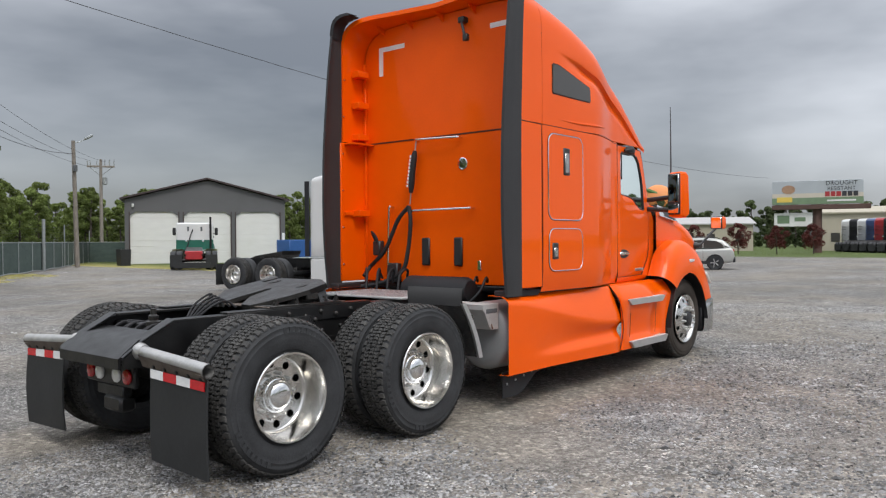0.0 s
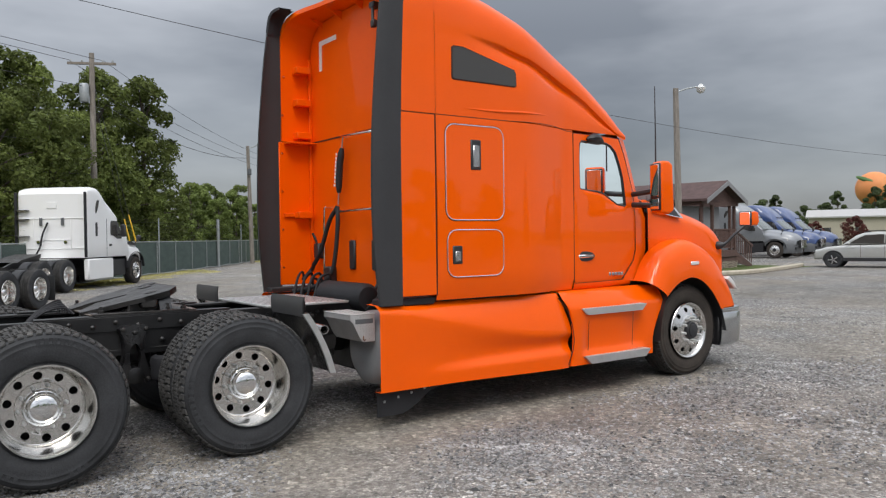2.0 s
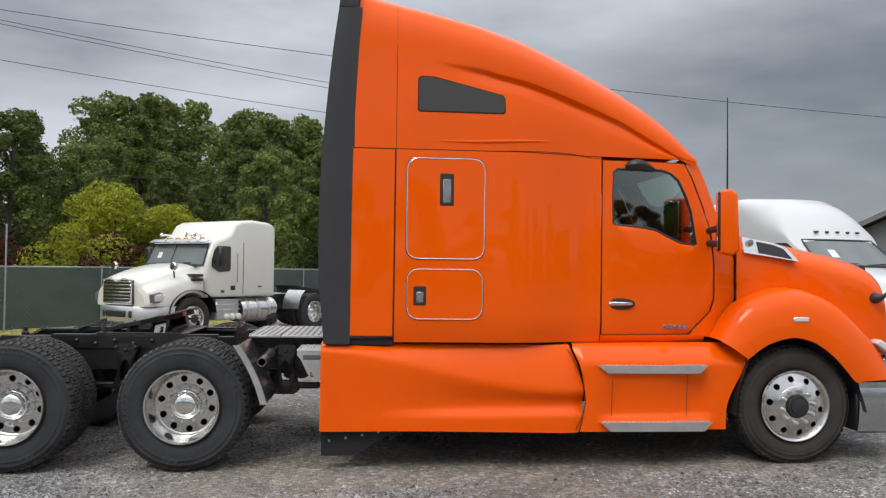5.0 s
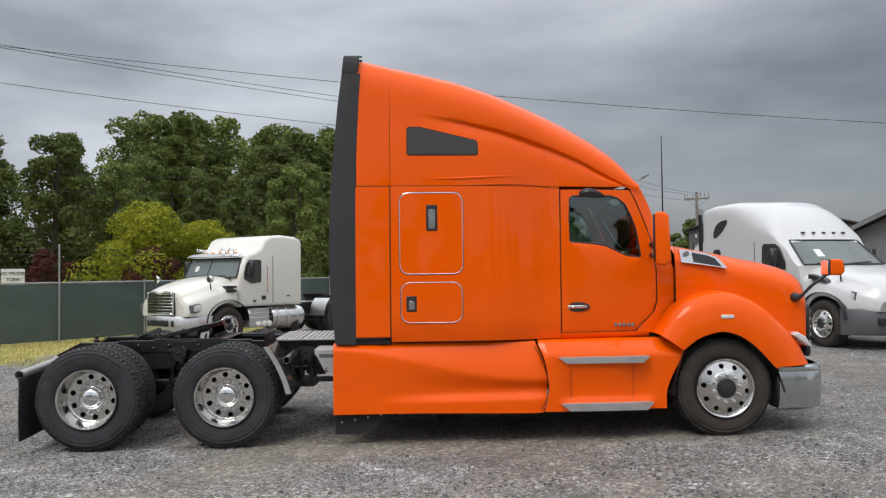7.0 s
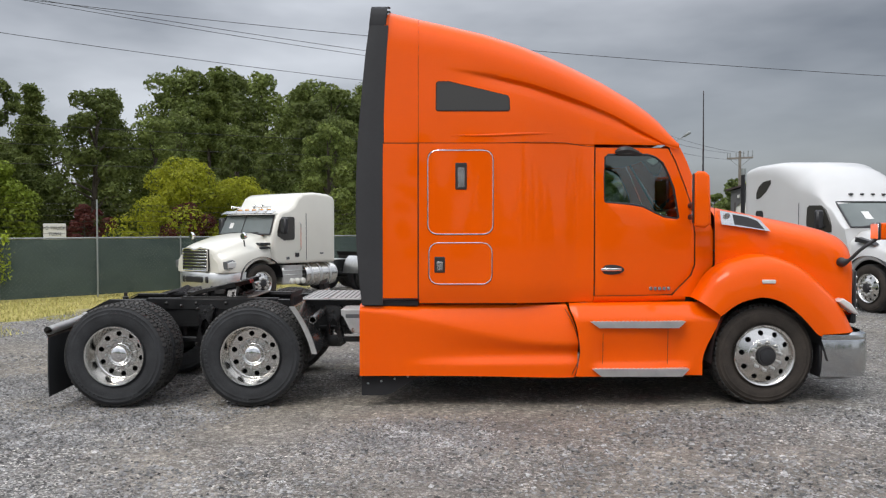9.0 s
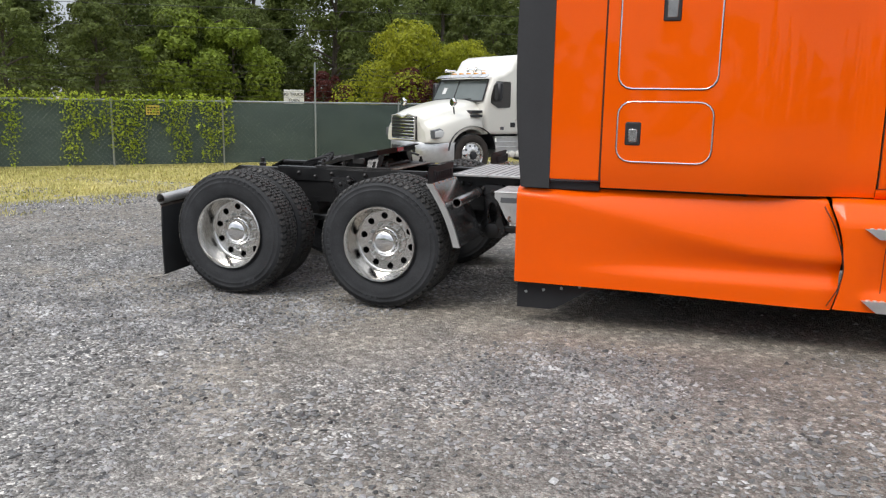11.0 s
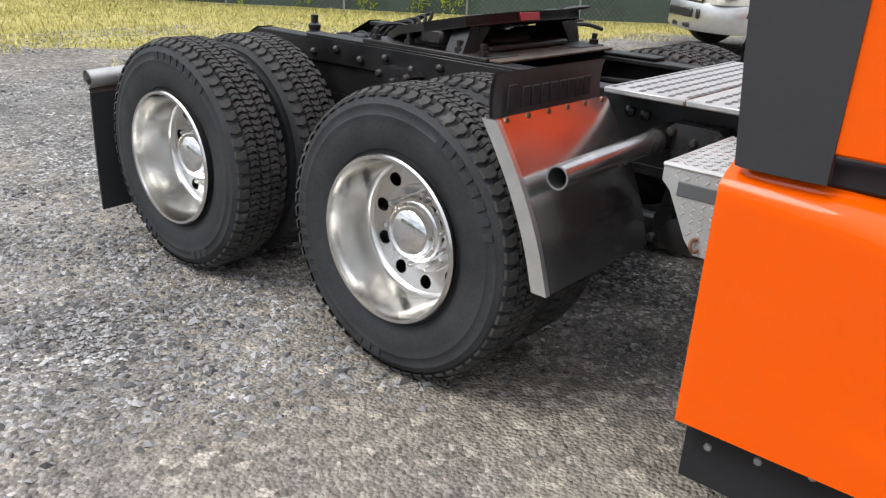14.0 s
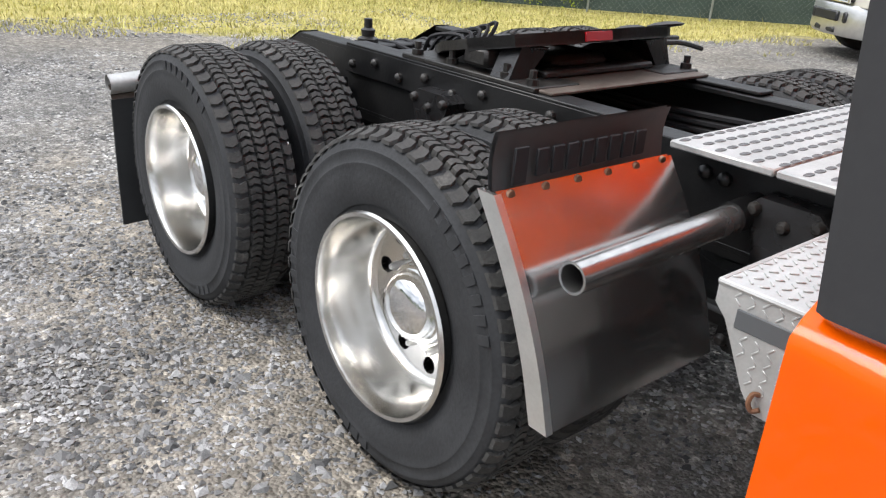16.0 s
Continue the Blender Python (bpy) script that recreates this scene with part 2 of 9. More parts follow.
def leaf_material(name, stops, island=0.4, per_object=0.0, scale=0.6):
    """Leaves that scatter light from their faces and let some of it through."""
    m = material(name, stops, rough=0.6, scale=scale, island=island, per_object=per_object, spec=0.2)
    nt = m.node_tree
    b = nt.nodes["Principled BSDF"]
    tl = nt.nodes.new("ShaderNodeBsdfTranslucent")
    mx = nt.nodes.new("ShaderNodeMixShader")
    mx.inputs["Fac"].default_value = 0.42
    nt.links.new(b.inputs["Base Color"].links[0].from_socket, tl.inputs["Color"])
    nt.links.new(b.outputs["BSDF"], mx.inputs[1])
    nt.links.new(tl.outputs["BSDF"], mx.inputs[2])
    nt.links.new(mx.outputs["Shader"], nt.nodes["Material Output"].inputs["Surface"])
    return m


M_LEAF = leaf_material("green_leaves", [(0.3, (0.080, 0.112, 0.028)), (0.7, (0.190, 0.225, 0.064))], 0.4, 0.34)
M_LEAFMID = leaf_material("mid_green_leaves", [(0.3, (0.10, 0.14, 0.035)), (0.7, (0.20, 0.245, 0.075))], 0.3, 0.3)
M_LEAFFAR = leaf_material("far_green_leaves", [(0.3, (0.055, 0.080, 0.032)), (0.7, (0.115, 0.145, 0.062))], 0.3, 0.3)
M_LEAFY = leaf_material("yellow_green_leaves", [(0.3, (0.19, 0.22, 0.014)), (0.7, (0.38, 0.385, 0.035))], 0.35)
M_LEAFG = leaf_material("fresh_green_leaves", [(0.3, (0.15, 0.21, 0.025)), (0.7, (0.30, 0.37, 0.06))], 0.35)
M_LEAFR = leaf_material("red_brown_leaves", [(0.3, (0.085, 0.028, 0.024)), (0.7, (0.18, 0.058, 0.048))], 0.35)
M_VINE = leaf_material("vine_leaves", [(0.3, (0.28, 0.37, 0.03)), (0.7, (0.50, 0.58, 0.08))], 0.35)
M_GRASSB = material("dry_grass_blades", [(0.3, (0.34, 0.335, 0.09)), (0.7, (0.62, 0.545, 0.24))], rough=0.8, scale=0.35, island=0.4, spec=0.2)
M_STONE = material("gravel_stones", [(0.28, (0.10, 0.10, 0.10)), (0.55, (0.25, 0.245, 0.242)), (0.8, (0.60, 0.59, 0.58))], rough=0.85, scale=3, island=0.75, bump=0.001, bump_scale=200)
M_SIGNW = material("white_sign", two((0.72, 0.72, 0.70), 0.05), rough=0.5)
M_SIGNY = material("yellow_sign", two((0.70, 0.52, 0.10), 0.08), rough=0.5)
M_SIGNG = material("pale_grey_board", two((0.22, 0.22, 0.225), 0.06), rough=0.6)
M_INK = material("dark_print", two((0.03, 0.03, 0.035), 0.1), rough=0.6)
M_SEAT = material("grey_seat_cloth", two((0.20, 0.20, 0.205), 0.15), rough=0.9, scale=20)
M_BLUETARP = material("blue_container", two((0.02, 0.09, 0.28), 0.1), rough=0.5)
M_PEACH = material("peach_paint", [(0.3, (0.62, 0.20, 0.06)), (0.7, (0.78, 0.32, 0.10))], rough=0.6, scale=0.15)
M_GREENL = material("green_leaf_paint", two((0.10, 0.20, 0.06), 0.1), rough=0.6)


def glass(name, tint, rough=0.02):
    m = bpy.data.materials.new(name)
    m.use_nodes = True
    nt = m.node_tree
    out = nt.nodes["Material Output"]
    nt.nodes.remove(nt.nodes["Principled BSDF"])
    tr = nt.nodes.new("ShaderNodeBsdfTransparent")
    tr.inputs["Color"].default_value = (*tint, 1)
    gl = nt.nodes.new("ShaderNodeBsdfGlossy")
    gl.inputs["Roughness"].default_value = rough
    fr = nt.nodes.new("ShaderNodeFresnel")
    fr.inputs["IOR"].default_value = 2.0
    gl.inputs["Color"].default_value = (0.86, 0.95, 0.94, 1)
    mx = nt.nodes.new("ShaderNodeMixShader")
    nt.links.new(fr.outputs["Fac"], mx.inputs["Fac"])
    nt.links.new(tr.outputs["BSDF"], mx.inputs[1])
    nt.links.new(gl.outputs["BSDF"], mx.inputs[2])
    nt.links.new(mx.outputs["Shader"], out.inputs["Surface"])
    return m


M_GLASS = glass("cab_glass", (0.50, 0.60, 0.58))
M_MIRROR = material("mirror_glass", two((0.85, 0.86, 0.87), 0.01), rough=0.02, metal=1.0)


def ground_material():
    m = bpy.data.materials.new("gravel_yard")
    m.use_nodes = True
    nt = m.node_tree
    b = nt.nodes["Principled BSDF"]
    tc = nt.nodes.new("ShaderNodeTexCoord")

    def noise_of(scale, detail=6.0, rough=0.6):
        n = nt.nodes.new("ShaderNodeTexNoise")
        n.inputs["Scale"].default_value, n.inputs["Detail"].default_value, n.inputs["Roughness"].default_value = scale, detail, rough
        nt.links.new(tc.outputs["Object"], n.inputs["Vector"])
        return n

    def mixc(fac, a, c, mode="MIX"):
        n = nt.nodes.new("ShaderNodeMix")
        n.data_type, n.blend_type = "RGBA", mode
        if isinstance(fac, float):
            n.inputs[0].default_value = fac
        else:
            nt.links.new(fac, n.inputs[0])
        nt.links.new(a, n.inputs[6])
        nt.links.new(c, n.inputs[7])
        return n.outputs[2]

    def voronoi(scale):
        n = nt.nodes.new("ShaderNodeTexVoronoi")
        n.inputs["Scale"].default_value = scale
        nt.links.new(tc.outputs["Object"], n.inputs["Vector"])
        return n

    v1, v2 = voronoi(64.0), voronoi(140.0)
    sep = nt.nodes.new("ShaderNodeSeparateColor")
    nt.links.new(v1.outputs["Color"], sep.inputs[0])
    sep2 = nt.nodes.new("ShaderNodeSeparateColor")
    nt.links.new(v2.outputs["Color"], sep2.inputs[0])
    c1 = ramp_node(nt, [(0.0, (0.075, 0.073, 0.071)), (0.45, (0.19, 0.184, 0.179)), (0.80, (0.335, 0.327, 0.316)), (1.0, (0.76, 0.745, 0.72))])
    nt.links.new(sep.outputs[0], c1.inputs["Fac"])
    c2 = ramp_node(nt, [(0.0, (0.09, 0.087, 0.083)), (0.55, (0.215, 0.207, 0.198)), (1.0, (0.45, 0.435, 0.415))])
    nt.links.new(sep2.outputs[0], c2.inputs["Fac"])
    patch = noise_of(0.55, 5.0, 0.62)
    pr = ramp_node(nt, [(0.40, (0, 0, 0)), (0.62, (1, 1, 1))])
    nt.links.new(patch.outputs["Fac"], pr.inputs["Fac"])
    stones = mixc(pr.outputs["Color"], c1.outputs["Color"], c2.outputs["Color"])
    # trodden, dusty and brownish places
    dust = noise_of(0.33, 6.0, 0.6)
    dr = ramp_node(nt, [(0.42, (0, 0, 0)), (0.60, (0.75, 0.75, 0.75))])
    nt.links.new(dust.outputs["Fac"], dr.inputs["Fac"])
    fine = noise_of(30.0, 4.0, 0.7)
    dc = ramp_node(nt, [(0.3, (0.150, 0.132, 0.110)), (0.7, (0.345, 0.312, 0.268))])
    nt.links.new(fine.outputs["Fac"], dc.inputs["Fac"])
    gravel = mixc(dr.outputs["Color"], stones, dc.outputs["Color"])
    # pale crushed dust where wheels have run, plus brightening painted in under the truck
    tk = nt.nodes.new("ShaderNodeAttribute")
    tk.attribute_name = "lit_tracks"
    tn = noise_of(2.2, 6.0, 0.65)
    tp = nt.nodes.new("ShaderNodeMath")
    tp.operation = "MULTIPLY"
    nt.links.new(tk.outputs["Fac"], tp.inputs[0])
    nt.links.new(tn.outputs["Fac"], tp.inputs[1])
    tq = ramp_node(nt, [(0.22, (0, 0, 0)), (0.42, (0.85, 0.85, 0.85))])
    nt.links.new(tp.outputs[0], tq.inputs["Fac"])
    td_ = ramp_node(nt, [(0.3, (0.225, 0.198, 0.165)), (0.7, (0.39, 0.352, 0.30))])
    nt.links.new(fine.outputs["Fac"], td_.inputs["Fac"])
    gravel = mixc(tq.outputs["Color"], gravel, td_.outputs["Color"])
    tone = noise_of(0.12, 3.0, 0.5)
    tr = ramp_node(nt, [(0.35, (0.76, 0.76, 0.755)), (0.65, (1.13, 1.12, 1.095))])
    nt.links.new(tone.outputs["Fac"], tr.inputs["Fac"])
    gravel = mixc(1.0, gravel, tr.outputs["Color"], "MULTIPLY")
    worn = noise_of(1.3, 5.0, 0.65)
    wr_ = ramp_node(nt, [(0.36, (0.78, 0.775, 0.77)), (0.62, (1.12, 1.12, 1.12))])
    nt.links.new(worn.outputs["Fac"], wr_.inputs["Fac"])
    gravel = mixc(1.0, gravel, wr_.outputs["Color"], "MULTIPLY")
    v3 = voronoi(27.0)
    sep3 = nt.nodes.new("ShaderNodeSeparateColor")
    nt.links.new(v3.outputs["Color"], sep3.inputs[0])
    c3 = ramp_node(nt, [(0.0, (0.60, 0.60, 0.60)), (0.5, (0.93, 0.93, 0.93)), (0.85, (1.14, 1.14, 1.14)), (1.0, (1.85, 1.84, 1.82))])
    nt.links.new(sep3.outputs[1], c3.inputs["Fac"])
    gravel = mixc(0.75, gravel, mixc(1.0, gravel, c3.outputs["Color"], "MULTIPLY"))
    clump = noise_of(13.0, 8.0, 0.85)
    cl = ramp_node(nt, [(0.34, (0.68, 0.68, 0.68)), (0.50, (0.97, 0.97, 0.97)), (0.66, (1.36, 1.36, 1.35))])
    nt.links.new(clump.outputs["Fac"], cl.inputs["Fac"])
    gravel = mixc(1.0, gravel, cl.outputs["Color"], "MULTIPLY")
    # grass verge, from the mesh's own mask
    at = nt.nodes.new("ShaderNodeAttribute")
    at.attribute_name = "grass"
    edge = noise_of(0.9, 6.0, 0.7)
    sm = nt.nodes.new("ShaderNodeMath")
    sm.operation = "MULTIPLY_ADD"
    sm.inputs[1].default_value = 1.1
    sm.inputs[2].default_value = -0.55
    nt.links.new(edge.outputs["Fac"], sm.inputs[0])
    ad = nt.nodes.new("ShaderNodeMath")
    nt.links.new(at.outputs["Fac"], ad.inputs[0])
    nt.links.new(sm.outputs[0], ad.inputs[1])
    gr = ramp_node(nt, [(0.44, (0, 0, 0)), (0.60, (1, 1, 1))])
    nt.links.new(ad.outputs[0], gr.inputs["Fac"])
    gn = noise_of(1.6, 8.0, 0.75)
    gc = ramp_node(nt, [(0.30, (0.23, 0.225, 0.055)), (0.5, (0.42, 0.36, 0.115)), (0.7, (0.55, 0.47, 0.22))])
    nt.links.new(gn.outputs["Fac"], gc.inputs["Fac"])
    gc2 = ramp_node(nt, [(0.30, (0.045, 0.075, 0.018)), (0.7, (0.12, 0.15, 0.04))])
    nt.links.new(gn.outputs["Fac"], gc2.inputs["Fac"])
    lu = nt.nodes.new("ShaderNodeAttribute")
    lu.attribute_name = "lush"
    col = mixc(gr.outputs["Color"], gravel, mixc(lu.outputs["Fac"], gc.outputs["Color"], gc2.outputs["Color"]))
    nt.links.new(col, b.inputs["Base Color"])
    b.inputs["Roughness"].default_value = 0.9
    b.inputs["Specular IOR Level"].default_value = 0.3
    # relief: stones and shallow ruts
    inv = nt.nodes.new("ShaderNodeMath")
    inv.operation = "MULTIPLY_ADD"
    inv.inputs[1].default_value = -0.9
    nt.links.new(v1.outputs["Distance"], inv.inputs[0])
    sub = nt.nodes.new("ShaderNodeMath")
    sub.operation = "MULTIPLY"
    sub.inputs[1].default_value = 0.5
    nt.links.new(fine.outputs["Fac"], sub.inputs[0])
    nt.links.new(sub.outputs[0], inv.inputs[2])
    bp = nt.nodes.new("ShaderNodeBump")
    bp.inputs["Strength"].default_value, bp.inputs["Distance"].default_value = 1.0, 0.016
    nt.links.new(inv.outputs[0], bp.inputs["Height"])
    nt.links.new(bp.outputs["Normal"], b.inputs["Normal"])
    return m


M_GROUND = ground_material()


# ---- mesh helpers ----
class MB:
    """Collects faces for one mesh."""

    def __init__(self):
        self.v, self.f = [], []

    def add(self, vs, fs):
        k = len(self.v)
        self.v += [tuple(p) for p in vs]
        self.f += [tuple(i + k for i in f) for f in fs]
        return self

    def box(self, x0, y0, z0, x1, y1, z1, b=0.0, m=None):
        b = min(b, (x1 - x0) * 0.45, (y1 - y0) * 0.45, (z1 - z0) * 0.45)
        if b <= 0:
            vs = [(x, y, z) for x in (x0, x1) for y in (y0, y1) for z in (z0, z1)]
            fs = [(0, 1, 3, 2), (4, 6, 7, 5), (0, 4, 5, 1), (2, 3, 7, 6), (0, 2, 6, 4), (1, 5, 7, 3)]
        else:
            vs, idx = [], {}
            lo, hi = (x0, y0, z0), (x1, y1, z1)
            for sx in (0, 1):
                for sy in (0, 1):
                    for sz in (0, 1):
                        s = (sx, sy, sz)
                        for a in range(3):
                            p = [(hi[k] - b if s[k] else lo[k] + b) if k != a else (hi[k] if s[k] else lo[k]) for k in range(3)]
                            idx[(s, a)] = len(vs)
                            vs.append(p)
            fs = []
            for a in range(3):
                o1, o2 = [k for k in range(3) if k != a]
                for sa in (0, 1):
                    q = []
                    for u, w in ((0, 0), (1, 0), (1, 1), (0, 1)):
                        s = [0, 0, 0]
                        s[a], s[o1], s[o2] = sa, u, w
                        q.append(idx[(tuple(s), a)])
                    fs.append(q)
            for a in range(3):
                o1, o2 = [k for k in range(3) if k != a]
                for u in (0, 1):
                    for w in (0, 1):
                        s0, s1 = [0, 0, 0], [0, 0, 0]
                        s0[o1] = s1[o1] = u
                        s0[o2] = s1[o2] = w
                        s1[a] = 1
                        fs.append((idx[(tuple(s0), o1)], idx[(tuple(s1), o1)], idx[(tuple(s1), o2)], idx[(tuple(s0), o2)]))
            for sx in (0, 1):
                for sy in (0, 1):
                    for sz in (0, 1):
                        fs.append([idx[((sx, sy, sz), a)] for a in range(3)])
        if m is not None:
            vs = [m @ Vector(p) for p in vs]
        return self.add(vs, fs)

    def grid(self, rows, close=False):
        n = len(rows[0])
        vs = [p for r in rows for p in r]
        fs = []
        for i in range(len(rows) - 1):
            for j in range(n if close else n - 1):
                fs.append((i * n + j, i * n + (j + 1) % n, (i + 1) * n + (j + 1) % n, (i + 1) * n + j))
        return self.add(vs, fs)

    def tube(self, pts, r, n=8, caps=True, closed=False):
        pts = [Vector(p) for p in pts]
        rr = r if isinstance(r, (list, tuple)) else [r] * len(pts)
        rows = []
        ref = None
        for i, p in enumerate(pts):
            if closed:
                d = pts[(i + 1) % len(pts)] - pts[i - 1]
            else:
                d = pts[min(i + 1, len(pts) - 1)] - pts[max(i - 1, 0)]
            d.normalize()
            if ref is None:
                ref = Vector((0, 0, 1)) if abs(d.z) < 0.9 else Vector((1, 0, 0))
            u = (ref - d * ref.dot(d)).normalized()
            w = d.cross(u)
            ref = u
            rows.append([p + u * math.cos(a) * rr[i] + w * math.sin(a) * rr[i] for a in [2 * math.pi * k / n for k in range(n)]])
        if closed:
            rows.append(rows[0])
        k = len(self.v)
        self.grid(rows, close=True)
        if caps and not closed:
            self.f.append(tuple(k + j for j in range(n))[::-1])
            e = k + (len(rows) - 1) * n
            self.f.append(tuple(e + j for j in range(n)))
        return self

    def cyl(self, p0, p1, r0, r1=None, n=16):
        return self.tube([p0, p1], [r0, r0 if r1 is None else r1], n)

    def lathe(self, prof, centre, n=40, axis="y"):
        """prof: (radius, offset along the axis); open profile."""
        rows = []
        cx, cy, cz = centre
        for r, h in prof:
            row = []
            for k in range(n):
                a = 2 * math.pi * k / n
                c, s = r * math.cos(a), r * math.sin(a)
                row.append((cx + c, cy + h, cz + s) if axis == "y" else (cx + h, cy + c, cz + s) if axis == "x" else (cx + c, cy + s, cz + h))
            rows.append(row)
        return self.grid(rows, close=True)

    def prism(self, poly, d0, d1, plane="xz"):
        """A flat polygon with thickness. plane xz: d along y; yz: d along x; xy: d along z."""
        put = {"xz": lambda a, b, d: (a, d, b), "yz": lambda a, b, d: (d, a, b), "xy": lambda a, b, d: (a, b, d)}[plane]
        n = len(poly)
        vs = [put(a, b, d0) for a, b in poly] + [put(a, b, d1) for a, b in poly]
        fs = [tuple(range(n)), tuple(range(2 * n - 1, n - 1, -1))]
        fs += [(i, i + n, (i + 1) % n + n, (i + 1) % n) for i in range(n)]
        return self.add(vs, fs)

    def puff(self, poly, w, r, y0=0.0, steps=4):
        """A side outline (x, z) widened to both sides of y0 by w, its rim rounded by r."""
        c = Vector((sum(p[0] for p in poly) / len(poly), sum(p[1] for p in poly) / len(poly)))
        n = len(poly)
        nrm = []
        area = sum(poly[i][0] * poly[(i + 1) % n][1] - poly[(i + 1) % n][0] * poly[i][1] for i in range(n))
        for i in range(n):
            a, b, d = Vector(poly[i - 1]), Vector(poly[i]), Vector(poly[(i + 1) % n])
            e1, e2 = (b - a).normalized(), (d - b).normalized()
            t = (e1 + e2).normalized()
            q = Vector((-t.y, t.x)) * (1 if area > 0 else -1)
            nrm.append(q / max(0.5, e1.dot(t)))
        rows = []
        for s in (-1, 1):
            seq = range(steps + 1) if s < 0 else range(steps, -1, -1)
            for k in seq:
                a = math.pi / 2 * k / steps
                inset, off = r * (1 - math.sin(a)), w - r + r * math.cos(a)
                rows.append([(poly[i][0] + nrm[i].x * inset, y0 + s * off, poly[i][1] + nrm[i].y * inset) for i in range(n)])
        k = len(self.v)
        self.grid(rows, close=True)
        self.f.append(tuple(k + j for j in range(n)))
        e = k + (len(rows) - 1) * n
        self.f.append(tuple(e + j for j in range(n))[::-1])
        return self

    def mirror_y(self):
        k = len(self.v)
        self.v += [(x, -y, z) for x, y, z in self.v]
        self.f += [tuple(i + k for i in f[::-1]) for f in list(self.f)]
        return self

    def mesh(self, name, mat, angle=38, weld=False):
        me = bpy.data.meshes.new(name)
        me.from_pydata([tuple(p) for p in self.v], [], self.f)
        me.materials.append(mat)
        bm = bmesh.new()
        bm.from_mesh(me)
        if weld:
            bmesh.ops.remove_doubles(bm, verts=bm.verts, dist=0.0004)
        bmesh.ops.recalc_face_normals(bm, faces=bm.faces)
        bm.to_mesh(me)
        bm.free()
        me.polygons.foreach_set("use_smooth", [angle > 0] * len(me.polygons))
        if angle > 0:
            me.set_sharp_from_angle(angle=radians(angle))
        me.update()
        return me


def part(name, mb, mat, parent=None, label="", angle=38):
    ob = new(name, mb.mesh(name, mat, angle) if isinstance(mb, MB) else mb)
    if parent is not None:
        ob.parent = parent
    return tagged(ob, label)


def thing(name, label, category, group="", m=None, kind=""):
    ob = new(name)
    ob.empty_display_size = 0.2
    if m is not None:
        ob.matrix_basis = m
    return tagged(ob, label, category, group, kind)


def setting(name, mb, mat, label, category, angle=38):
    return tagged(part(name, mb, mat, None, label, angle), label, category, kind="structure")


def text(name, body, size, m, mat, parent, label=""):
    cu = bpy.data.curves.new(name, "FONT")
    cu.body, cu.size, cu.extrude, cu.align_x = body, size, 0.01, "CENTER"
    tmp = bpy.data.objects.new(name, cu)
    me = bpy.data.meshes.new_from_object(tmp)
    bpy.data.objects.remove(tmp)
    me.materials.clear()
    me.materials.append(mat)
    ob = part(name, me, mat, parent, label)
    ob.matrix_basis = m
    return ob


def smooth01(x, a, b):
    t = min(1.0, max(0.0, (x - a) / (b - a)))
    return t * t * (3 - 2 * t)


def interp(x, table):
    return float(np.interp(x, [p[0] for p in table], [p[1] for p in table]))


def spline(pts, n):
    """A smooth curve through points of any dimension, at n even steps."""
    p = np.array(pts, float)
    p = np.vstack([2 * p[0] - p[1], p, 2 * p[-1] - p[-2]])
    out = []
    for s in np.linspace(0, len(pts) - 1 - 1e-6, n):
        i, t = int(s), s - int(s)
        a, b, c, d = p[i], p[i + 1], p[i + 2], p[i + 3]
        out.append(0.5 * (2 * b + (c - a) * t + (2 * a - 5 * b + 4 * c - d) * t * t + (3 * b - a - 3 * c + d) * t ** 3))
    return [tuple(float(v) for v in q) for q in out]


# ---- wheels ----
def tyre_mesh(R=0.506, rim=0.292, w=0.262, mat=None):
    h = w / 2
    half = [(rim - 0.01, 0.70), (rim + 0.010, 0.80), (rim + 0.022, 0.83), (rim + 0.026, 0.87), (rim + 0.05, 0.935), (rim + 0.08, 0.985), (rim + 0.11, 1.0), (R - 0.098, 0.995), (R - 0.094, 1.006), (R - 0.088, 1.006),
            (R - 0.084, 0.985), (R - 0.062, 0.965), (R - 0.059, 0.975), (R - 0.053, 0.972), (R - 0.050, 0.950), (R - 0.038, 0.915), (R - 0.028, 0.85), (R - 0.020, 0.74)]
    prof = [(r, -h * k) for r, k in half] + [(r, h * k) for r, k in half[::-1]]
    return MB().lathe(prof, (0, 0, 0), 84).mesh("tyre", mat or M_RUBBER, 32)


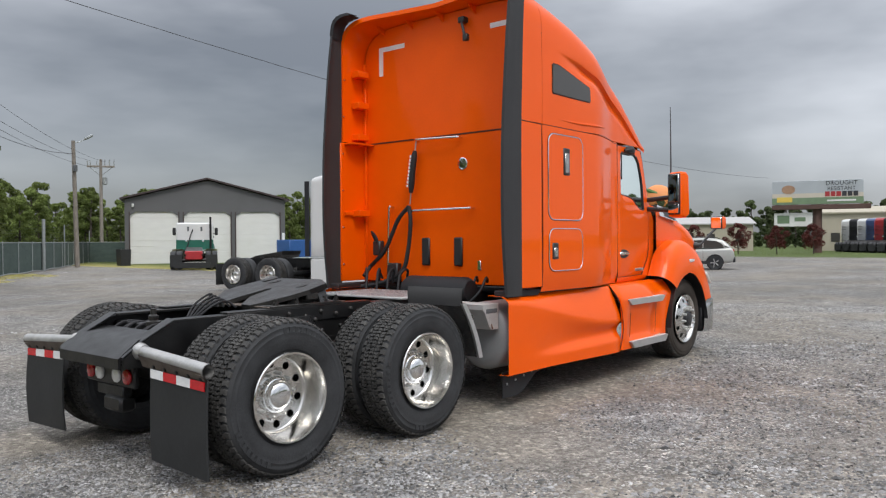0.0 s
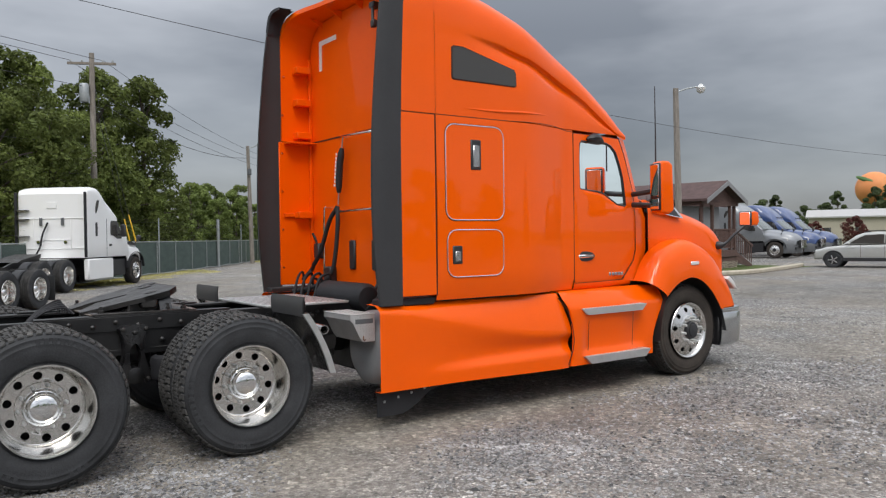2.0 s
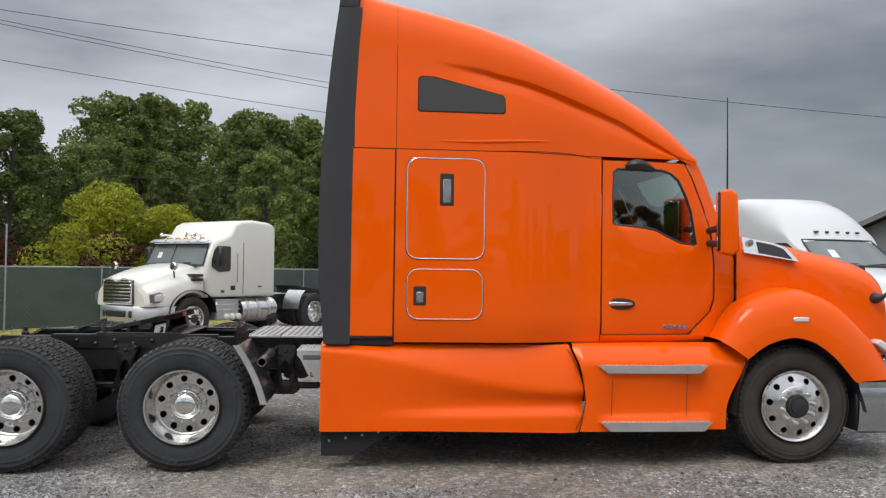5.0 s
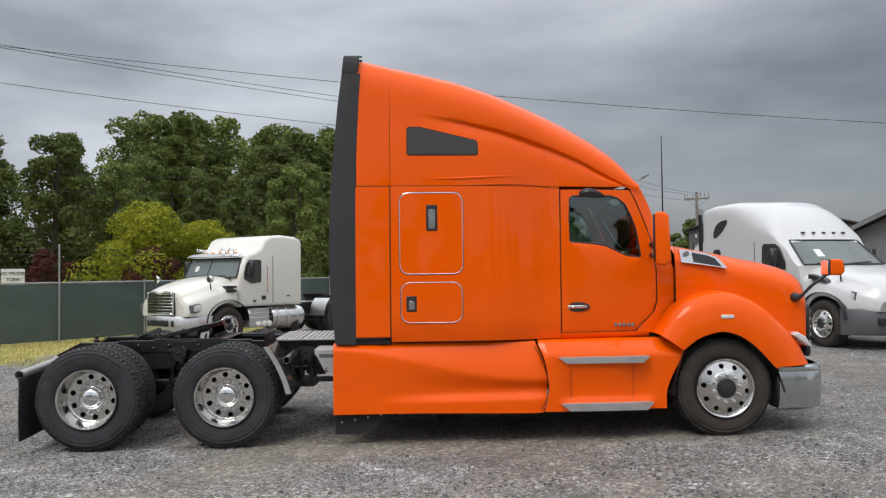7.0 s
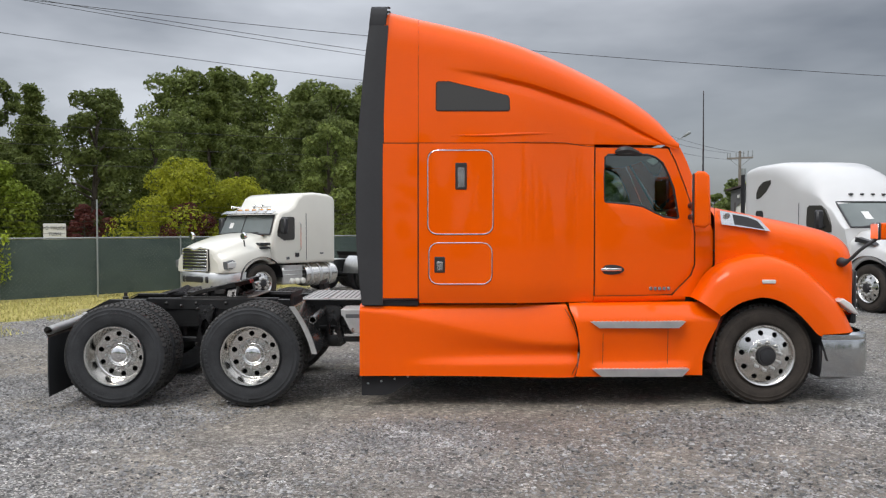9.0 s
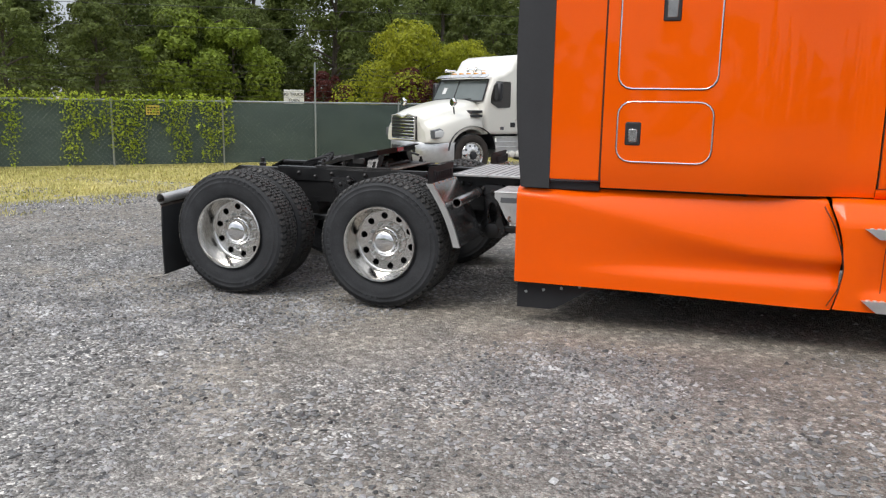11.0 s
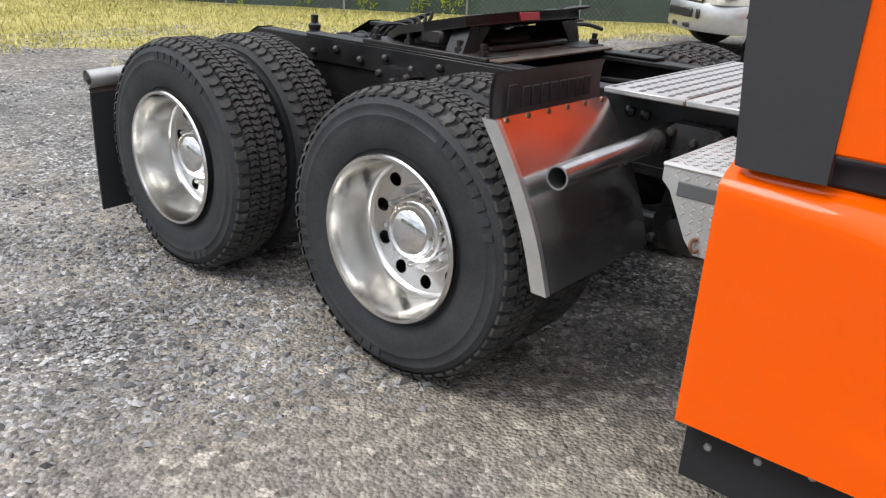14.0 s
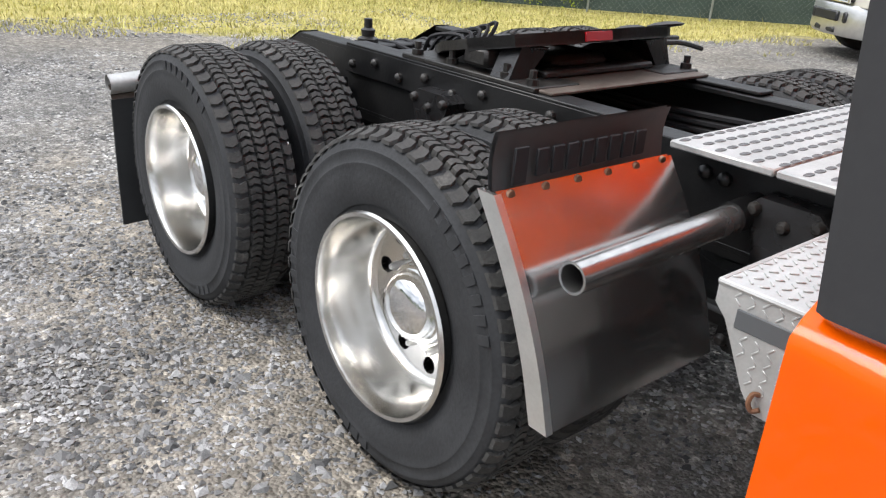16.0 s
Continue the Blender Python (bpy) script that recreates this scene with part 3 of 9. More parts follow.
def tread_mesh(R=0.506, w=0.262, n=66, ribs=5):
    """Blocks in rows round the tyre: offset zigzag blocks with a sipe, notched lugs on the shoulders."""
    mb = MB()
    h = w / 2 * 0.95
    edges = [-1.0, -0.60, -0.20, 0.20, 0.60, 1.0]
    for i in range(ribs):
        y0, y1 = h * edges[i], h * edges[i + 1]
        outer = i in (0, ribs - 1)
        for k in range(n):
            step = 2 * math.pi / n
            a = step * (k + 0.5 * (i % 2))
            bend = step * (0.09 if i % 2 else -0.09)
            for f0, f1 in ((-0.41, -0.06), (0.03, 0.38)) if not outer else ((-0.33, 0.31),):
                q = []
                for r, g in ((R - 0.024, 1.05), (R if not outer else R - 0.003, 0.94)):
                    for u in (0.09, 0.5, 0.91):
                        y = y0 + (y1 - y0) * (0.5 + (u - 0.5) * g)
                        zig = bend * (1 - abs(u - 0.5) * 4)
                        for f in (f0, f1):
                            m = (f0 + f1) / 2
                            ang = a + step * (m + (f - m) * g) + zig
                            fall = 0.016 * smooth01(abs(y), h * 0.62, h) if r > R - 0.01 else 0.004 * smooth01(abs(y), h * 0.8, h)
                            q.append(((r - fall) * math.cos(ang), y, (r - fall) * math.sin(ang)))
                # lower ring 0..5, upper ring 6..11, pairs along u
                mb.add(q, [(6, 7, 9, 8), (8, 9, 11, 10), (0, 6, 8, 2), (2, 8, 10, 4), (1, 3, 9, 7), (3, 5, 11, 9), (0, 1, 7, 6), (4, 10, 11, 5)])
    return mb.mesh("tread", M_TREAD, 30)


def disc_with_holes(mb, r0, r1, y_of, holes, rh, rc):
    """A wheel disc between two radii with round hand holes; y_of(r) gives its dish."""
    for s in range(holes):
        a0 = 2 * math.pi * s / holes
        half = math.pi / holes
        n = 16
        ring_in, ring_out, ring_back = [], [], []
        for k in range(n):
            t = 2 * math.pi * k / n
            u, v = math.cos(t), math.sin(t)
            ring_in.append((rc + rh * u, a0 + rh * v / rc))
            sc = 1 / max(abs(u), abs(v))
            uu, vv = u * sc, v * sc
            rr = rc + (uu * (r1 - rc) if uu > 0 else uu * (rc - r0))
            ring_out.append((rr, a0 + vv * half))
        pt = lambda q, d=0: (q[0] * math.cos(q[1]), y_of(q[0]) + d, q[0] * math.sin(q[1]))
        mb.grid([[pt(q) for q in ring_out], [pt(q) for q in ring_in], [pt(q, 0.025) for q in ring_in]], close=True)


def wheel_parts(kind):
    """Mesh data of a wheel's parts, facing -y, the tyre's outer wall near y = 0."""
    d = {}
    if kind == "drive":
        rim = [(0.286, -0.002), (0.293, -0.010), (0.288, -0.018), (0.277, -0.016), (0.272, 0.002), (0.268, 0.040), (0.263, 0.090), (0.258, 0.118), (0.255, 0.142), (0.248, 0.162), (0.236, 0.170)]
        d["rim"] = (MB().lathe(rim, (0, 0, 0), 72).mesh("rim", M_ALU, 50), "polished aluminium deep dished rim")
        disc = MB()
        disc_with_holes(disc, 0.160, 0.236, lambda r: 0.170 + (0.236 - r) / 0.076 * 0.008, 10, 0.026, 0.200)
        disc.lathe([(0.160, 0.178), (0.156, 0.170), (0.104, 0.168), (0.102, 0.160)], (0, 0, 0), 48)
        d["disc"] = (disc.mesh("disc", M_ALU, 40, True), "polished disc with ten hand holes")
        cap = MB().lathe([(0.120, 0.170), (0.118, 0.132), (0.110, 0.122), (0.104, 0.120), (0.101, 0.110), (0.095, 0.095), (0.081, 0.081), (0.057, 0.071), (0.028, 0.066), (0.0005, 0.065)], (0, 0, 0), 44)
        d["hub_cap"] = (cap.mesh("hub_cap", M_CHROME, 40), "domed chrome hub cap")
        nut_y, nut_r, lug = 0.170, 0.140, (0.0125, 0.130)
        d["drum"] = (MB().lathe([(0.236, 0.225), (0.236, 0.30), (0.02, 0.30)], (0, 0, 0), 32).mesh("drum", M_FRAME), "")
    else:
        rim = [(0.298, 0.0), (0.305, -0.010), (0.299, -0.018), (0.287, -0.014), (0.276, 0.006), (0.272, 0.016)]
        d["rim"] = (MB().lathe(rim, (0, 0, 0), 64).mesh("rim", M_ALU, 50), "polished aluminium rim")
        disc = MB()
        y_of = lambda r: 0.016 - 0.036 * smooth01(r, 0.272, 0.20) - 0.004
        disc_with_holes(disc, 0.168, 0.272, lambda r: 0.014 - (0.272 - r) / 0.104 * 0.040, 10, 0.026, 0.226)
        disc.lathe([(0.168, -0.026), (0.160, -0.032), (0.100, -0.034), (0.096, -0.02)], (0, 0, 0), 48)
        d["disc"] = (disc.mesh("disc", M_ALU, 40, True), "polished disc with ten hand holes")
        cap = MB().lathe([(0.098, -0.02), (0.094, -0.055), (0.086, -0.064), (0.070, -0.065), (0.066, -0.076), (0.040, -0.081), (0.0005, -0.083)], (0, 0, 0), 36)
        d["hub"] = (cap.mesh("hub", M_PLASTIC, 40), "dark oil-filled hub")
        nut_y, nut_r, lug = -0.034, 0.138, (0.017, -0.082)
        d["drum"] = (MB().lathe([(0.25, 0.06), (0.25, 0.2), (0.02, 0.2)], (0, 0, 0), 32).mesh("drum", M_FRAME), "")
    nuts = MB()
    nuts.lathe([(lug[0], nut_y), (lug[0] * 0.95, lug[1] + 0.012), (lug[0] * 0.6, lug[1]), (0.0005, lug[1] - 0.002)], (0, 0, 0), 10)
    d["nut"] = (nuts.mesh("lug_nut", M_NUT), "")
    d["nut_r"] = nut_r
    return d


TYRE, TREAD = tyre_mesh(0.506, 0.280), tread_mesh(n=58)
TYRE_F = tyre_mesh(0.505, 0.292, 0.30, M_DUSTY)
TREAD_F = tread_mesh(0.505, 0.30, 60, 5)
DRIVE, STEER = wheel_parts("drive"), wheel_parts("steer")
MARK = MB().box(-0.013, -0.0012, -0.020, 0.013, 0.0035, 0.020, 0.0008).mesh("raised_letter", M_RUBBER)
MARK_AT = [run + k * 6.2 for run, count in ((64, 8), (214, 8), (300, 3)) for k in range(count)]


def wheel(parent, x, z, y_face, side, kind, tread=True, mark=False, spin=0.0):
    """A wheel as a part of its truck; its outer wall lies at side * y_face."""
    d = DRIVE if kind == "drive" else STEER
    ty, td, half = (TYRE, TREAD, 0.131) if kind != "steer" else (TYRE_F, TREAD_F, 0.15)
    ob = part("tyre", ty, None, parent)
    ob.matrix_basis = pose(x, side * (y_face - half), z, 0, 0, 0 if side < 0 else 180) @ pose(0, 0, 0, 0, spin, 0)
    if tread:
        part("tread", td, None, ob)
    if mark:
        for deg in MARK_AT:
            a = radians(deg)
            part("raised_letter", MARK, None, ob).matrix_basis = Matrix.Translation((0.432 * math.cos(a), -0.131, 0.432 * math.sin(a))) @ Matrix.Rotation(-a + radians(90), 4, "Y")
    if kind == "inner":
        return ob
    for k in ("rim", "disc", "hub_cap", "hub", "drum"):
        if k in d:
            o = part(k, d[k][0], None, ob, d[k][1])
            o.location = (0, -half + 0.006, 0)
    for i in range(10):
        a = 2 * math.pi * i / 10 + 0.31
        o = part("lug_nut", d["nut"][0], None, ob)
        o.location = (d["nut_r"] * math.cos(a), -half + 0.006, d["nut_r"] * math.sin(a))
    return ob


# ---- the orange tractor unit: x ahead, y to its left, mid-point of the tandem at the origin ----
truck = thing("semi_truck", "orange sleeper tractor unit with polished wheels on gravel", "truck")
ZA, ZF, XF = 0.505, 0.49, 5.71


def w_at(x):
    """Half width of the cab along its length."""
    return 1.19 - 0.143 * smooth01(x, 3.28, 4.02) - max(0.0, x - 4.0) * 0.118


for side in (-1, 1):
    near = side < 0
    for x, sp in ((-0.66, 12), (0.66, 47)):
        wheel(truck, x, ZA, 1.200, side, "drive", True, near, sp)
        wheel(truck, x, ZA, 0.872, side, "inner", True, False, sp + 20)
    wheel(truck, XF, ZF, 1.105, side, "steer", True, False, 8)

# chassis rails, crossmembers, axles
rail = [(-1.38, 0.70), (-1.38, 0.765), (-1.25, 0.862), (-1.02, 0.985), (6.3, 0.985), (6.3, 0.74), (-0.98, 0.70)]
for side in (-1, 1):
    mb = MB().prism(rail, side * 0.425, side * 0.445, "xz")
    for z0 in (0.70, 0.965):
        if z0 > 0.9:
            mb.box(-1.02, min(side * 0.345, side * 0.446), z0, 6.3, max(side * 0.345, side * 0.446), z0 + 0.022, 0.004)
        else:
            mb.box(-0.9, min(side * 0.345, side * 0.446), z0 + 0.03, 6.3, max(side * 0.345, side * 0.446), z0 + 0.05, 0.004)
    part("frame_rail", mb, M_FRAME, truck, "black painted steel frame rail")
    slope = MB()
    for d in (0.0, -0.016):
        slope.grid([[(x, side * 0.345, z + d), (x, side * 0.447, z + d)] for x, z in ((-1.385, 0.775), (-1.25, 0.872), (-1.02, 0.992))])
    part("rail_end", slope, M_FRAME, truck)
for x in (-0.95, 0.0, 0.95, 1.75):
    part("crossmember", MB().box(x - 0.05, -0.424, 0.74, x + 0.05, 0.424, 0.93, 0.01), M_FRAME, truck)
tail = MB().prism([(-1.40, 0.695), (-1.40, 0.765), (-1.262, 0.872), (-1.08, 0.905), (-1.08, 0.885), (-1.255, 0.852), (-1.378, 0.755), (-1.378, 0.695)], -0.41, 0.41, "xz")
part("tail_crossmember", tail, M_FRAME, truck, "black folded steel end plate of the frame")
for x in (-0.66, 0.66):
    ax = MB().cyl((x, -1.0, ZA), (x, 1.0, ZA), 0.07, n=14)
    ax.lathe([(0.001, -0.17), (0.12, -0.16), (0.20, -0.10), (0.215, 0), (0.20, 0.10), (0.12, 0.16), (0.001, 0.17)], (x, 0, ZA), 20, "x")
    part("drive_axle", ax, M_GREASE, truck)
    for side in (-1, 1):
        bag = MB().lathe([(0.06, 0.0), (0.135, 0.02), (0.15, 0.06), (0.14, 0.10), (0.15, 0.14), (0.14, 0.18), (0.10, 0.20)], (x - 0.38, side * 0.55, 0.50), 20, "z")
        part("air_spring", bag, M_BLACKRUB, truck)
        part("shock_absorber", MB().cyl((x + 0.16, side * 0.5, 0.45), (x + 0.05, side * 0.5, 0.86), 0.035, n=10), M_FRAME, truck)
# cast hangers outside the rails, waisted, with an oval opening
def hanger(x, side):
    hg = MB()
    ring = []
    for k in range(24):
        a = 2 * math.pi * k / 24
        c, sn = math.cos(a), math.sin(a)
        z = 0.715 + 0.215 * max(-1, min(1, sn * 1.25))
        wide = 0.075 + 0.055 * smooth01(0.715 - z, 0.0, 0.2) + 0.045 * smooth01(z, 0.80, 0.92)
        xo = max(-1.0, min(1.0, c * 1.35)) * wide
        ring.append(((x + xo, z), (x + c * 0.042, 0.69 + sn * 0.105)))
    for y, f in ((0.452, 1.0), (0.535, 0.9)):
        hg.grid([[(x + (o[0] - x) * f, side * y, o[1]) for o, i in ring], [(i[0], side * (y + (0.012 if y > 0.5 else 0)), i[1]) for o, i in ring]], close=True)
    hg.grid([[(o[0], side * 0.452, o[1]) for o, i in ring], [(x + (o[0] - x) * 0.9, side * 0.535, o[1]) for o, i in ring]], close=True)
    hg.grid([[(i[0], side * 0.452, i[1]) for o, i in ring], [(i[0], side * 0.547, i[1]) for o, i in ring]], close=True)
    ob = part("spring_hanger", hg, M_GLOSSBLACK, truck, "cast black suspension hanger with oval opening")
    for dx, z in ((-0.08, 0.90), (0.08, 0.90), (-0.09, 0.53), (0.09, 0.53), (0.0, 0.875)):
        part("hanger_bolt", MB().lathe([(0.018, 0.0), (0.018, side * 0.014), (0.011, side * 0.024), (0.0005, side * 0.026)], (x + dx, side * 0.53, z), 8), M_GREASE, ob)
    arm = MB().box(x - 0.30, min(side * 0.47, side * 0.52), 0.545, x + 0.30, max(side * 0.47, side * 0.52), 0.60, 0.012)
    arm.lathe([(0.001, side * 0.455), (0.06, side * 0.46), (0.06, side * 0.55), (0.03, side * 0.56), (0.001, side * 0.56)], (x, 0, 0.56), 16)
    part("suspension_arm", arm, M_FRAME, ob)


for side in (-1, 1):
    for x in (0.03, 1.38):
        hanger(x, side)
    # angle irons that carry the fifth wheel, bolted along the rails
    ang = MB().box(-0.62, min(side * 0.448, side * 0.462), 0.885, 0.78, max(side * 0.448, side * 0.462), 0.994, 0.003)
    ang.box(-0.62, min(side * 0.36, side * 0.461), 0.992, 0.78, max(side * 0.36, side * 0.461), 1.004, 0.003)
    part("mounting_angle", ang, M_FRAME, truck, "black bolted mounting angle")
    for k in range(9):
        x = -0.56 + 0.158 * k
        part("angle_bolt", MB().lathe([(0.018, 0.0), (0.018, side * 0.013), (0.010, side * 0.021), (0.0005, side * 0.023)], (x, side * 0.462, 0.925 + 0.028 * (k % 2)), 8), M_GREASE, truck)
    for x, z in ((-0.85, 0.80), (-0.72, 0.84), (0.25, 0.80), (0.45, 0.82), (0.85, 0.90), (0.92, 0.80), (1.10, 0.925), (1.16, 0.92), (1.25, 0.875), (1.31, 0.868), (1.55, 0.92), (1.62, 0.92)):
        part("frame_bolt", MB().lathe([(0.02, 0.0), (0.02, side * 0.014), (0.012, side * 0.022), (0.0005, side * 0.024)], (x, side * 0.446, z), 8), M_FRAME, truck)
    # air and brake lines clipped along the inside of the rail
    for k in range(3):
        pts = spline([(-0.9, side * 0.33, 0.88 - 0.03 * k), (-0.3, side * 0.335, 0.90 - 0.035 * k), (0.4, side * 0.33, 0.88 - 0.03 * k), (1.0, side * 0.335, 0.90 - 0.03 * k), (1.9, side * 0.33, 0.89 - 0.03 * k)], 26)
        part("air_line", MB().tube(pts, 0.012, 6), M_BLACKRUB, truck)
    for x in (-0.66, 0.66):
        can = MB().lathe([(0.001, 0.0), (0.075, 0.005), (0.085, 0.03), (0.085, 0.10), (0.092, 0.11), (0.092, 0.125), (0.085, 0.135), (0.085, 0.20), (0.06, 0.225), (0.001, 0.23)], (x + 0.20, side * 0.60, 0.60), 18, "x")
        part("brake_chamber", can, M_FRAME, truck, "black round brake chamber")

# rear end: lamps, pipes, flaps
lamp_bar = MB().box(-1.25, -0.33, 0.54, -1.21, 0.33, 0.69, 0.01).box(-1.24, -0.16, 0.46, -1.17, 0.20, 0.54, 0.01).box(-1.26, -0.16, 0.36, -1.14, 0.08, 0.47, 0.02)
lamp_bar.box(-1.22, -0.30, 0.68, -1.19, -0.24, 0.80, 0.006).box(-1.22, 0.24, 0.68, -1.19, 0.30, 0.80, 0.006)
part("lamp_bracket", lamp_bar, M_FRAME, truck)
for y, mat, lab in ((0.25, M_LENSRED, "red tail lamp"), (0.12, M_LENS, "round clear reversing lamp"), (-0.11, M_LENS, "round clear reversing lamp"), (-0.25, M_LENSRED, "red tail lamp")):
    lamp = MB().lathe([(0.050, 0), (0.052, -0.008), (0.046, -0.018), (0.024, -0.023), (0.0005, -0.025)], (-1.25, y, 0.615), 20, "x")
    part("tail_lamp", lamp, mat, truck, lab)
for side in (-1, 1):
    xa = -1.235
    tubep = MB()
    n = 18
    p0, p1 = Vector((xa - 0.03, side * 0.46, 0.80)), Vector((xa - 0.045, side * 1.225, 0.757))
    tubep.tube([p0, p1], 0.042, 20, caps=False)
    tubep.tube([p0, p1], 0.036, 20, caps=False)
    tubep.lathe([(0.05, -0.0), (0.058, side * 0.02), (0.05, side * 0.05), (0.042, side * 0.07)], (xa - 0.03, side * 0.42, 0.803), 20)
    part("flap_hanger_tube", tubep, M_DULL, truck, "brushed metal mud flap hanger tube")
    cover = MB().grid([[(xa - 0.078, side * 0.50, 0.79), (xa - 0.09, side * 1.215, 0.750)], [(xa - 0.05, side * 0.50, 0.715), (xa - 0.05, side * 1.215, 0.690)]])
    cover.grid([[(xa - 0.068, side * 0.50, 0.79), (xa - 0.08, side * 1.215, 0.750)], [(xa - 0.04, side * 0.50, 0.715), (xa - 0.04, side * 1.215, 0.690)]])
    part("flap_bracket", cover, M_RUSTY, truck, "worn metal bracket above the mud flap")
    rows = []
    for thick in (0.0, 0.012):
        rows.append([[(xa - 0.05 + thick - 0.02 * math.sin(3.0 * v) * (1 if side > 0 else 0.4), side * (0.60 + 0.62 * u), 0.712 - 0.02 * u - v * 0.575) for u in np.linspace(0, 1, 8)] for v in np.linspace(0, 1, 10)])
    fl = MB().grid(rows[0]).grid(rows[1])
    for a, b in ((0, 0), (-1, -1)):
        fl.grid([[r[a] for r in rows[0]], [r[a] for r in rows[1]]])
    fl.grid([rows[0][0], rows[1][0]]).grid([rows[0][-1], rows[1][-1]])
    flap = part("mud_flap", fl, M_FLAP, truck, "black rubber mud flap with reflector strip")
    for k in range(4):
        u0, u1 = 0.02 + k * 0.24, 0.02 + (k + 1) * 0.24
        red = k % 2 == 1
        st = MB()
        for d in (0.0, 0.004):
            st.grid([[(xa - 0.056 - d, side * (0.60 + 0.62 * u), 0.712 - 0.02 * u - v) for u in (u0, u1)] for v in (0.0, 0.055)])
        part("reflector", st, M_RED if red else M_REFW, flap, "red reflective strip" if red else "white reflective strip")
    for k in range(5):
        u = 0.08 + 0.21 * k
        part("flap_bolt", MB().lathe([(0.014, 0), (0.012, -0.010), (0.0005, -0.012)], (xa - 0.056, side * (0.60 + 0.62 * u), 0.728 - 0.02 * u), 8, "x"), M_FRAME, flap)
# air lines coiled between the rear rails
for k in range(7):
    y = -0.28 + 0.09 * k
    pts = spline([(-1.15, y, 0.84), (-1.0, y + 0.05 * math.sin(k * 2.1), 0.93), (-0.8, y - 0.06 * math.cos(k), 0.90), (-0.55, y + 0.03, 0.86)], 14)
    part("air_line", MB().tube(pts, 0.011, 6), M_BLACKRUB, truck)
tank = MB().lathe([(0.001, -0.36), (0.09, -0.355), (0.125, -0.31), (0.125, 0.31), (0.09, 0.355), (0.001, 0.36)], (-0.78, 0.0, 0.80), 20)
part("air_tank", tank, M_FRAME, truck)
valve = MB().lathe([(0.05, 0), (0.05, 0.05), (0.03, 0.06), (0.035, 0.09), (0.02, 0.10), (0.02, 0.14), (0.0005, 0.145)], (-0.98, -0.1, 0.90), 12, "z")
part("valve", valve, M_GREASE, truck)

# fifth wheel: tilted greasy plate with two ramps, on stands
fifth = pose(0.127, 0, 1.104, 0, -11.5, 0)
fw = MB()
left_half = [(0.30, 0.0), (0.30, 0.26), (0.20, 0.43), (0.0, 0.46), (-0.16, 0.44), (-0.36, 0.31), (-0.42, 0.25), (-0.41, 0.13), (-0.27, 0.06), (-0.14, 0.035), (-0.04, 0.03), (-0.01, 0.0)]
for s in (1, -1):
    poly = [(x, s * y) for x, y in left_half]
    if s < 0:
        poly = poly[::-1]
    fw.prism(poly, -0.012, 0.022, "xy")
fw.v = [tuple(fifth @ Vector((x, y, z - 0.02 * smooth01(-x, 0.25, 0.42)))) for x, y, z in fw.v]
plate = part("fifth_wheel_plate", fw, M_GREASE, truck, "greasy black fifth wheel plate, tilted back")
lip = MB()
front = [(0.30, -0.26), (0.30, 0.26), (0.20, 0.43), (0.0, 0.46)]
edge_pts = [(0.0, -0.46), (0.20, -0.43), (0.30, -0.26), (0.30, 0.26), (0.20, 0.43), (0.0, 0.46)]
lip.grid([[tuple(fifth @ Vector((x, y, z))) for x, y in edge_pts] for z in (0.024, -0.018)])
lip.grid([[tuple(fifth @ Vector((x * 0.96, y * 0.97, z))) for x, y in edge_pts] for z in (0.020, -0.018)])
part("plate_lip", lip, M_FRAME, plate, "worn bare steel lip")
part("lip_reflector", MB().box(0.298, -0.20, -0.014, 0.306, -0.06, 0.018, 0.001, fifth), M_LENSRED, plate, "red reflector on the lip")
for s in (-1, 1):
    st = MB().prism([(-0.16, 0.99), (0.34, 0.99), (0.25, 1.06), (0.16, 1.085), (0.06, 1.07), (-0.04, 1.02)], s * 0.28, s * 0.38, "xz")
    st.box(-0.24, min(s * 0.24, s * 0.46), 1.003, 0.46, max(s * 0.24, s * 0.46), 1.022, 0.004)
    part("fifth_wheel_stand", st, M_GREASE, truck, "greasy black plate stand")
    web = MB().prism([(s * 0.45, 1.02), (s * 0.36, 1.02), (s * 0.27, 1.12), (s * 0.40, 1.125)], 0.24, 0.33, "yz")
    part("stand_web", web, M_GLOSSBLACK, truck)
    box = MB().box(0.10, min(s * 0.385, s * 0.455), 1.04, 0.22, max(s * 0.385, s * 0.455), 1.105, 0.012)
    part("pivot_block", box, M_GREASE, truck)
    for x in (-0.18, 0.02, 0.30, 0.42):
        part("stand_bolt", MB().lathe([(0.022, 0), (0.022, 0.02), (0.013, 0.022), (0.013, 0.048), (0.0005, 0.05)], (x, s * 0.43, 1.022), 8, "z"), M_GREASE, truck)
part("mounting_plate", MB().box(-0.26, -0.44, 1.005, 0.52, 0.44, 1.016, 0.003), M_RUSTY, truck, "worn brown steel mounting plate")
part("jaw_housing", MB().box(-0.06, -0.15, 1.018, 0.26, 0.15, 1.07, 0.02), M_GREASE, truck, "greasy locking jaw housing")
part("slide_rail", MB().box(0.30, -0.30, 1.018, 0.36, 0.30, 1.045, 0.008), M_GREASE, truck)
part("release_handle", MB().tube(spline([(0.22, 0.30, 1.08), (0.25, 0.52, 1.09), (0.27, 0.62, 1.085), (0.28, 0.74, 1.06)], 12), 0.011, 7).tube(spline([(0.22, 0.44, 1.10), (0.23, 0.56, 1.105), (0.22, 0.64, 1.10)], 8), 0.010, 6), M_GREASE, truck, "bent black release handle")
